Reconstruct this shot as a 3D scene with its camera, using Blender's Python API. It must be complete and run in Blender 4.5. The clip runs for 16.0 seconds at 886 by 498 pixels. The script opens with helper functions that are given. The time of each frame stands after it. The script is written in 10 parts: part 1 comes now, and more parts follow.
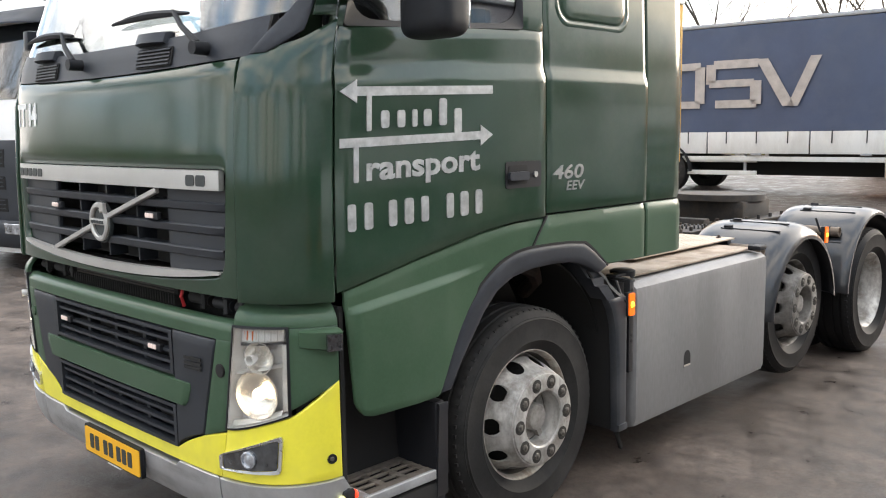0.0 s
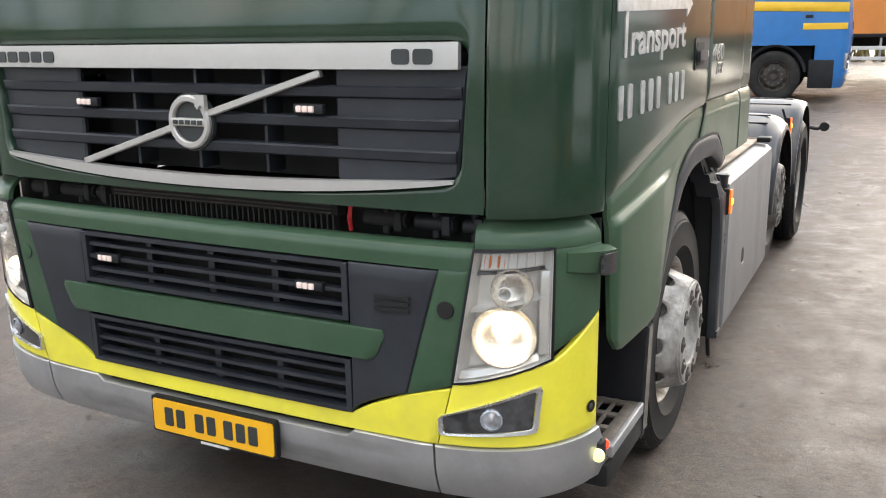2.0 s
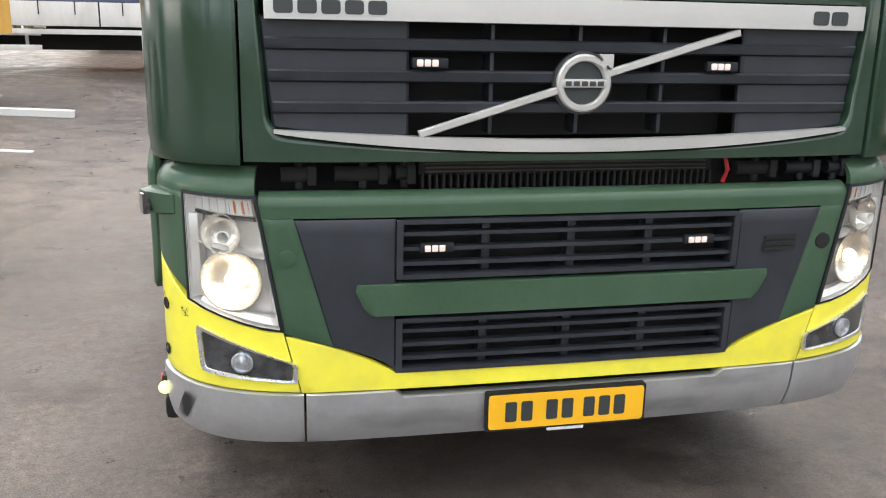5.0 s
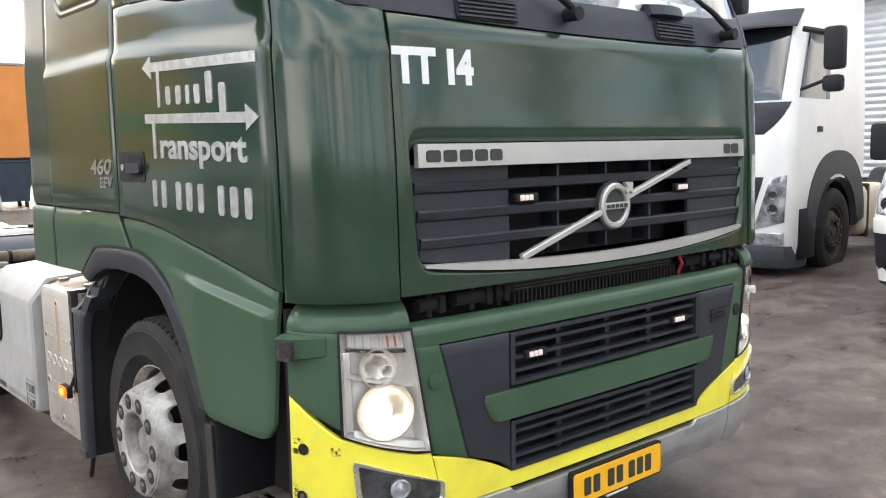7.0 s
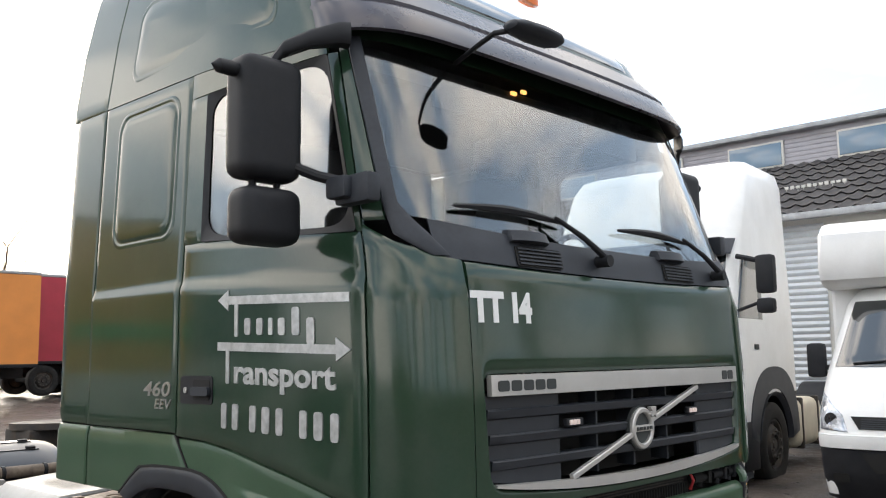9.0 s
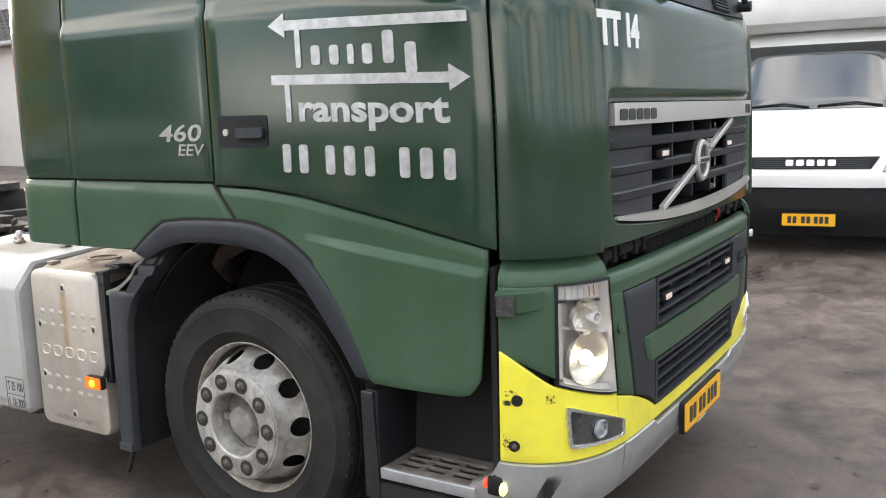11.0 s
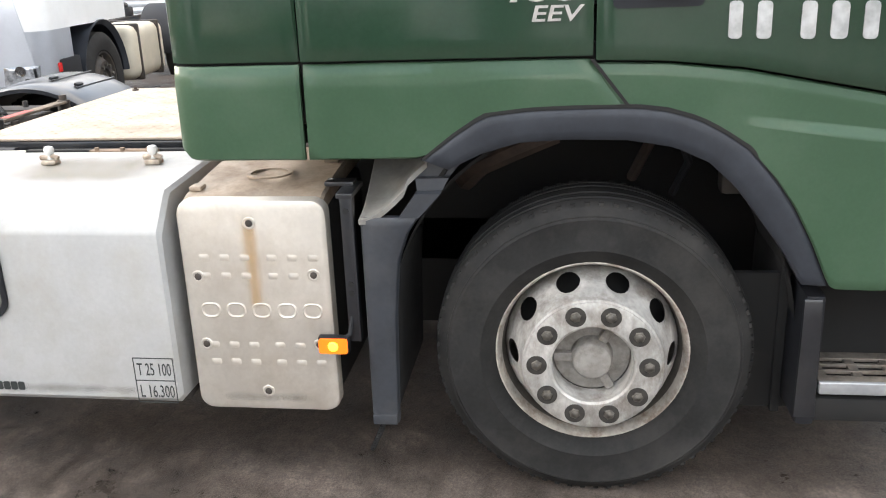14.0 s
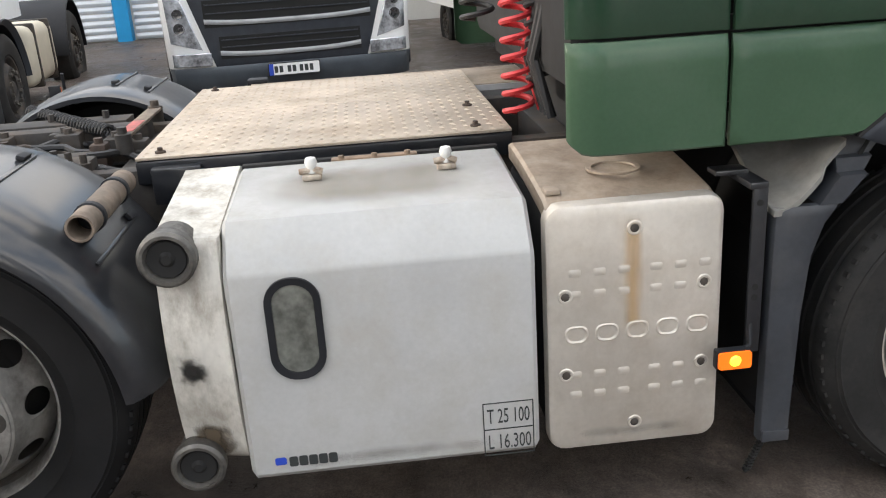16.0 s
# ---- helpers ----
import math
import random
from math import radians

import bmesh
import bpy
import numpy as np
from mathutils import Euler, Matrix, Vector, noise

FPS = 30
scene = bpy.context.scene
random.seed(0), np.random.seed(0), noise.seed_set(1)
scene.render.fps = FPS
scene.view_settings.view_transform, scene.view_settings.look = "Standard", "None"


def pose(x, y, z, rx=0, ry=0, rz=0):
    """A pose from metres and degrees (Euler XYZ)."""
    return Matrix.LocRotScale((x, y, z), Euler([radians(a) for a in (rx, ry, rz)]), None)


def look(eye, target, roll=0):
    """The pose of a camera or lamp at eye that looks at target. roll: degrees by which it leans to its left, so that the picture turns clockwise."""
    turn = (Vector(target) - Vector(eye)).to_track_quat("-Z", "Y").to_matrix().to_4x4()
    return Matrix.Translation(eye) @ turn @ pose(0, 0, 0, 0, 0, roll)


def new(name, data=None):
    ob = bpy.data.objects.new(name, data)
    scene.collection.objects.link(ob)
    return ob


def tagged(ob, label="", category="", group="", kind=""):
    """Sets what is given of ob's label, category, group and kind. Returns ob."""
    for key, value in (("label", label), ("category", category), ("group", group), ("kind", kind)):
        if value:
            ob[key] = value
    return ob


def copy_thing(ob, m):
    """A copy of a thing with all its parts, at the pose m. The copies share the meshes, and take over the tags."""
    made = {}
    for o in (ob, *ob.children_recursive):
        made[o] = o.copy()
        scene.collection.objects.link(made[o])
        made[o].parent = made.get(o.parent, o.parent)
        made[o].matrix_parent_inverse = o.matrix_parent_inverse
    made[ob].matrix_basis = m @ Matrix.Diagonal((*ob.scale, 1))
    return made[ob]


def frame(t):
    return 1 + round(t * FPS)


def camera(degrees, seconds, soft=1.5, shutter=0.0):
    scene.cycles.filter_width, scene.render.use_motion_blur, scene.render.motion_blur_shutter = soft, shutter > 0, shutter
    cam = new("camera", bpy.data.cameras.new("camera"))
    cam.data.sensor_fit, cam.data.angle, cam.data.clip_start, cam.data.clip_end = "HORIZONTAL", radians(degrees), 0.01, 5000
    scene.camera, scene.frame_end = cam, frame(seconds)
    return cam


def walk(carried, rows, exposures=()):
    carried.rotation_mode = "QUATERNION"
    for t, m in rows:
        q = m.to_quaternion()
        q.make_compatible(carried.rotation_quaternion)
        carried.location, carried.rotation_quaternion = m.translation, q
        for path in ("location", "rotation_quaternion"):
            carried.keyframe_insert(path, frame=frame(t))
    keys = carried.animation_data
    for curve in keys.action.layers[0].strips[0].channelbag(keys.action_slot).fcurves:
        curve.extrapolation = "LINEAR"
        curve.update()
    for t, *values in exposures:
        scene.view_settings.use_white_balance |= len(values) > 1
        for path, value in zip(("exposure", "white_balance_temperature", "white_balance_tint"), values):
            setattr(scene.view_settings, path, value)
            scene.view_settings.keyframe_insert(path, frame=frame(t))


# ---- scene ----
cam = camera(53.3, 16.0, 1.1)
PATH = [
    (0, (3.582, -1.642, 1.757), (2.2, -0.221, 1.494), -0.8),
    (0.5, (3.212, -1.675, 1.724), (1.917, -0.205, 1.324), -1.0),
    (1, (2.752, -1.863, 1.709), (1.6, -0.297, 1.24), -1.3),
    (1.5, (2.308, -1.931, 1.67), (1.25, -0.3, 1.198), -1.4),
    (2, (1.896, -2.054, 1.647), (1.01, -0.323, 1.179), -0.7),
    (2.5, (1.45, -2.21, 1.641), (0.809, -0.379, 1.157), -0.5),
    (3, (0.976, -2.252, 1.63), (0.521, -0.374, 1.111), -0.6),
    (3.5, (0.509, -2.42, 1.597), (0.286, -0.498, 1.09), 0.1),
    (4, (0.056, -2.468, 1.604), (0.025, -0.534, 1.096), -0.8),
    (4.5, (-0.376, -2.413, 1.623), (-0.244, -0.49, 1.092), -0.6),
    (4.7, (-0.598, -2.408, 1.584), (-0.355, -0.494, 1.055), 0.3),
    (6.8, (-2.426, -2.038, 1.603), (-1.18, -0.498, 1.326), -0.9),
    (7, (-2.525, -1.994, 1.615), (-1.23, -0.486, 1.392), -1.2),
    (7.5, (-2.82, -1.97, 1.654), (-1.431, -0.531, 1.624), -0.7),
    (8, (-3.064, -2.016, 1.693), (-1.637, -0.628, 1.888), -0.4),
    (8.2, (-3.09, -2.008, 1.705), (-1.659, -0.638, 1.975), -0.5),
    (10.3, (-3.258, -1.454, 1.643), (-1.732, -0.164, 1.548), -1.6),
    (10.5, (-3.315, -1.334, 1.627), (-1.751, -0.101, 1.446), -1.7),
    (11, (-3.514, -0.994, 1.619), (-1.842, 0.059, 1.315), -1.8),
    (11.5, (-3.583, -0.606, 1.606), (-1.868, 0.352, 1.232), -3.2),
    (12, (-3.634, -0.188, 1.615), (-1.867, 0.648, 1.19), -3.6),
    (12.5, (-3.738, 0.263, 1.642), (-1.903, 0.9, 1.167), -2.5),
    (13, (-3.695, 0.68, 1.609), (-1.839, 1.229, 1.104), -2.7),
    (13.5, (-3.683, 1.104, 1.649), (-1.817, 1.519, 1.058), -2.5),
    (14, (-3.685, 1.485, 1.669), (-1.805, 1.747, 1.039), -2.2),
    (14.5, (-3.581, 1.859, 1.639), (-1.7, 2.062, 0.992), -2.2),
    (15, (-3.541, 2.288, 1.611), (-1.645, 2.408, 0.986), -2.2),
    (15.5, (-3.475, 2.719, 1.653), (-1.579, 2.698, 1.015), -2.9),
    (16, (-3.299, 3.088, 1.655), (-1.421, 2.939, 0.984), -3.7),
]
EXPOSURES = [(0.0, 0.35), (0.5, 0.6), (1.0, 0.5), (2.0, 0.4), (2.5, 0.2), (3.0, 0.2), (4.0, 0.65), (4.7, 0.6), (6.8, 0.5), (7.0, 0.45), (7.5, 0.0), (8.0, -0.46), (8.2, -0.55), (9.0, -0.1), (10.3, 0.15), (11.0, 0.35), (12.0, 0.65), (13.5, 0.8), (14.5, 0.7), (15.0, 0.55), (15.5, 0.42), (16.0, 0.2)]
walk(cam, [(t, look(eye, target, roll)) for t, eye, target, roll in PATH], EXPOSURES)

# ---- light ----
world = bpy.data.worlds.new("world")
scene.world = world
world.use_nodes = True
wn, wl = world.node_tree.nodes, world.node_tree.links
sky = wn.new("ShaderNodeTexSky")
sky.sky_type, sky.sun_disc = "NISHITA", False
SUN_EL, SUN_AZ = 15.0, 12.0
sky.sun_elevation, sky.sun_rotation = radians(SUN_EL), radians(SUN_AZ)
sky.air_density, sky.dust_density, sky.ozone_density = 1.0, 3.0, 1.0
cloud = wn.new("ShaderNodeTexNoise")
cloud.inputs["Scale"].default_value, cloud.inputs["Detail"].default_value = 2.6, 6.0
wc = wn.new("ShaderNodeTexCoord")
flat = wn.new("ShaderNodeMapping")
flat.inputs["Scale"].default_value = (1.0, 1.0, 2.6)
wl.new(wc.outputs["Generated"], flat.inputs["Vector"])
wl.new(flat.outputs["Vector"], cloud.inputs["Vector"])
ramp = wn.new("ShaderNodeValToRGB")
ramp.color_ramp.elements[0].position, ramp.color_ramp.elements[0].color = 0.43, (0.0, 0.0, 0.0, 1)
ramp.color_ramp.elements[1].position, ramp.color_ramp.elements[1].color = 0.61, (1.0, 1.0, 1.0, 1)
wl.new(cloud.outputs["Fac"], ramp.inputs["Fac"])
mix = wn.new("ShaderNodeMix")
mix.data_type = "RGBA"
wl.new(ramp.outputs["Color"], mix.inputs["Factor"])
veil = wn.new("ShaderNodeVectorMath")
veil.inputs[1].default_value = (5.6, 6.9, 8.6)
wl.new(sky.outputs["Color"], veil.inputs[0])
wl.new(veil.outputs["Vector"], mix.inputs["A"])
# the cloud deck is brighter round the veiled sun
dot = wn.new("ShaderNodeVectorMath")
dot.operation = "DOT_PRODUCT"
dot.inputs[1].default_value = (-0.34, 0.57, 0.745)
wl.new(wc.outputs["Generated"], dot.inputs[0])
lit = wn.new("ShaderNodeMapRange")
lit.inputs["From Min"].default_value, lit.inputs["From Max"].default_value = -0.7, 1.0
lit.inputs["To Min"].default_value, lit.inputs["To Max"].default_value = 0.44, 1.52
wl.new(dot.outputs["Value"], lit.inputs["Value"])
deck = wn.new("ShaderNodeVectorMath")
deck.operation = "SCALE"
deck.inputs[0].default_value = (21.6, 20.1, 18.6)
wl.new(lit.outputs["Result"], deck.inputs["Scale"])
wl.new(deck.outputs["Vector"], mix.inputs["B"])
bg = wn["Background"]
bg.inputs["Strength"].default_value = 0.13
wl.new(mix.outputs["Result"], bg.inputs["Color"])

sun = new("sun", bpy.data.lights.new("sun", "SUN"))
sun.data.energy, sun.data.angle, sun.data.color = 1.6, radians(22), (1.0, 0.93, 0.84)
se, sa = radians(SUN_EL), radians(SUN_AZ)
sun_dir = Vector((math.sin(sa) * math.cos(se), math.cos(sa) * math.cos(se), math.sin(se)))
sun.matrix_world = look(sun_dir * 50, (0, 0, 0))

# ---- materials ----
def material(name, color, rough=0.5, metal=0.0, var=0.15, scale=6.0, fine=60.0, bump=0.05, coat=0.0, dirt=None, dirt_amount=0.0, dirt_scale=2.0, spec=0.5, stretch=None, gloss=0.10, coat_ior=1.55):
    """A procedural surface: colour that varies at two scales, a film of dirt with its own shape, fine relief."""
    m = bpy.data.materials.new(name)
    m.use_nodes = True
    n, l = m.node_tree.nodes, m.node_tree.links
    b = n["Principled BSDF"]
    co = n.new("ShaderNodeTexCoord")
    src = co.outputs["Object"]
    if stretch:
        mp = n.new("ShaderNodeMapping")
        mp.inputs["Scale"].default_value = stretch
        l.new(src, mp.inputs["Vector"])
        src = mp.outputs["Vector"]
    big = n.new("ShaderNodeTexNoise")
    big.inputs["Scale"].default_value, big.inputs["Detail"].default_value = scale, 5.0
    small = n.new("ShaderNodeTexNoise")
    small.inputs["Scale"].default_value, small.inputs["Detail"].default_value = fine, 3.0
    for t in (big, small):
        l.new(src, t.inputs["Vector"])
    add = n.new("ShaderNodeMath")
    add.operation = "MULTIPLY_ADD"
    add.inputs[1].default_value = 0.35
    l.new(small.outputs["Fac"], add.inputs[0])
    l.new(big.outputs["Fac"], add.inputs[2])
    cr = n.new("ShaderNodeValToRGB")
    lo = tuple(c * (1 - var) for c in color)
    hi = tuple(min(1, c * (1 + var)) for c in color)
    cr.color_ramp.elements[0].position, cr.color_ramp.elements[0].color = 0.5, (*lo, 1)
    cr.color_ramp.elements[1].position, cr.color_ramp.elements[1].color = 0.85, (*hi, 1)
    l.new(add.outputs[0], cr.inputs["Fac"])
    out = cr.outputs["Color"]
    rr = n.new("ShaderNodeMapRange")
    rr.inputs["To Min"].default_value, rr.inputs["To Max"].default_value = max(0.02, rough * 0.85), min(1, rough * 1.2)
    l.new(add.outputs[0], rr.inputs["Value"])
    rough_out = rr.outputs["Result"]
    if dirt:
        dn = n.new("ShaderNodeTexNoise")
        dn.inputs["Scale"].default_value, dn.inputs["Detail"].default_value, dn.inputs["Roughness"].default_value = dirt_scale, 8.0, 0.7
        l.new(src, dn.inputs["Vector"])
        dr = n.new("ShaderNodeMapRange")
        dr.inputs["From Min"].default_value, dr.inputs["From Max"].default_value = 0.45, 0.75
        dr.inputs["To Max"].default_value = dirt_amount
        l.new(dn.outputs["Fac"], dr.inputs["Value"])
        dm = n.new("ShaderNodeMix")
        dm.data_type = "RGBA"
        dm.inputs["B"].default_value = (*dirt, 1)
        l.new(dr.outputs["Result"], dm.inputs["Factor"])
        l.new(out, dm.inputs["A"])
        out = dm.outputs["Result"]
        ra = n.new("ShaderNodeMath")
        ra.operation, ra.use_clamp = "MULTIPLY_ADD", True
        ra.inputs[1].default_value = 0.5
        l.new(dr.outputs["Result"], ra.inputs[0])
        l.new(rough_out, ra.inputs[2])
        rough_out = ra.outputs[0]
    l.new(out, b.inputs["Base Color"])
    l.new(rough_out, b.inputs["Roughness"])
    b.inputs["Metallic"].default_value = metal
    b.inputs["Specular IOR Level"].default_value = spec
    b.inputs["Coat Weight"].default_value = coat
    b.inputs["Coat Roughness"].default_value, b.inputs["Coat IOR"].default_value = gloss, coat_ior
    if bump:
        bp = n.new("ShaderNodeBump")
        bp.inputs["Strength"].default_value, bp.inputs["Distance"].default_value = bump, 0.01
        l.new(add.outputs[0], bp.inputs["Height"])
        l.new(bp.outputs["Normal"], b.inputs["Normal"])
    return m


def glow(name, color, strength):
    m = bpy.data.materials.new(name)
    m.use_nodes = True
    b = m.node_tree.nodes["Principled BSDF"]
    b.inputs["Base Color"].default_value = (*color, 1)
    b.inputs["Emission Color"].default_value = (*color, 1)
    b.inputs["Emission Strength"].default_value = strength
    b.inputs["Roughness"].default_value = 0.3
    return m


def glass(name, color, rough=0.02, ior=1.45):
    m = bpy.data.materials.new(name)
    m.use_nodes = True
    b = m.node_tree.nodes["Principled BSDF"]
    b.inputs["Base Color"].default_value = (*color, 1)
    b.inputs["Roughness"].default_value = rough
    b.inputs["Transmission Weight"].default_value = 1.0
    b.inputs["IOR"].default_value = ior
    return m


def stain(name, color, axes, edge=(0.25, 0.25), scale=9.0, lo=0.35, hi=0.6, most=0.9, rough=0.6, stretch=(1, 1, 1)):
    """A thin film of dirt, rust or scuffing that frays out towards its rim; axes name the two sides of its patch."""
    m = bpy.data.materials.new(name)
    m.use_nodes = True
    n, l = m.node_tree.nodes, m.node_tree.links
    b = n["Principled BSDF"]
    b.inputs["Base Color"].default_value = (*color, 1)
    b.inputs["Roughness"].default_value = rough
    co = n.new("ShaderNodeTexCoord")
    mp = n.new("ShaderNodeMapping")
    mp.inputs["Scale"].default_value = stretch
    l.new(co.outputs["Object"], mp.inputs["Vector"])
    t = n.new("ShaderNodeTexNoise")
    t.inputs["Scale"].default_value, t.inputs["Detail"].default_value, t.inputs["Roughness"].default_value = scale, 6.0, 0.65
    l.new(mp.outputs["Vector"], t.inputs["Vector"])
    sx = n.new("ShaderNodeSeparateXYZ")
    l.new(co.outputs["Generated"], sx.inputs["Vector"])
    out = None
    for ax, e in zip(axes, edge):
        p = n.new("ShaderNodeMath")
        p.operation = "PINGPONG"
        p.inputs[1].default_value = 0.5
        l.new(sx.outputs[ax], p.inputs[0])
        q = n.new("ShaderNodeMapRange")
        q.interpolation_type = "SMOOTHSTEP"
        q.inputs["From Max"].default_value = e
        l.new(p.outputs[0], q.inputs["Value"])
        if out:
            k = n.new("ShaderNodeMath")
            k.operation = "MULTIPLY"
            l.new(out, k.inputs[0])
            l.new(q.outputs["Result"], k.inputs[1])
            out = k.outputs[0]
        else:
            out = q.outputs["Result"]
    s = n.new("ShaderNodeMath")
    s.operation = "MULTIPLY_ADD"
    s.inputs[1].default_value, s.inputs[2].default_value = 0.5, -0.25
    l.new(out, s.inputs[0])
    a = n.new("ShaderNodeMath")
    a.operation = "ADD"
    l.new(t.outputs["Fac"], a.inputs[0])
    l.new(s.outputs[0], a.inputs[1])
    r = n.new("ShaderNodeMapRange")
    r.inputs["From Min"].default_value, r.inputs["From Max"].default_value, r.inputs["To Max"].default_value = lo, hi, most
    l.new(a.outputs[0], r.inputs["Value"])
    k = n.new("ShaderNodeMath")
    k.operation = "MULTIPLY"
    l.new(r.outputs["Result"], k.inputs[0])
    l.new(out, k.inputs[1])
    l.new(k.outputs[0], b.inputs["Alpha"])
    return m



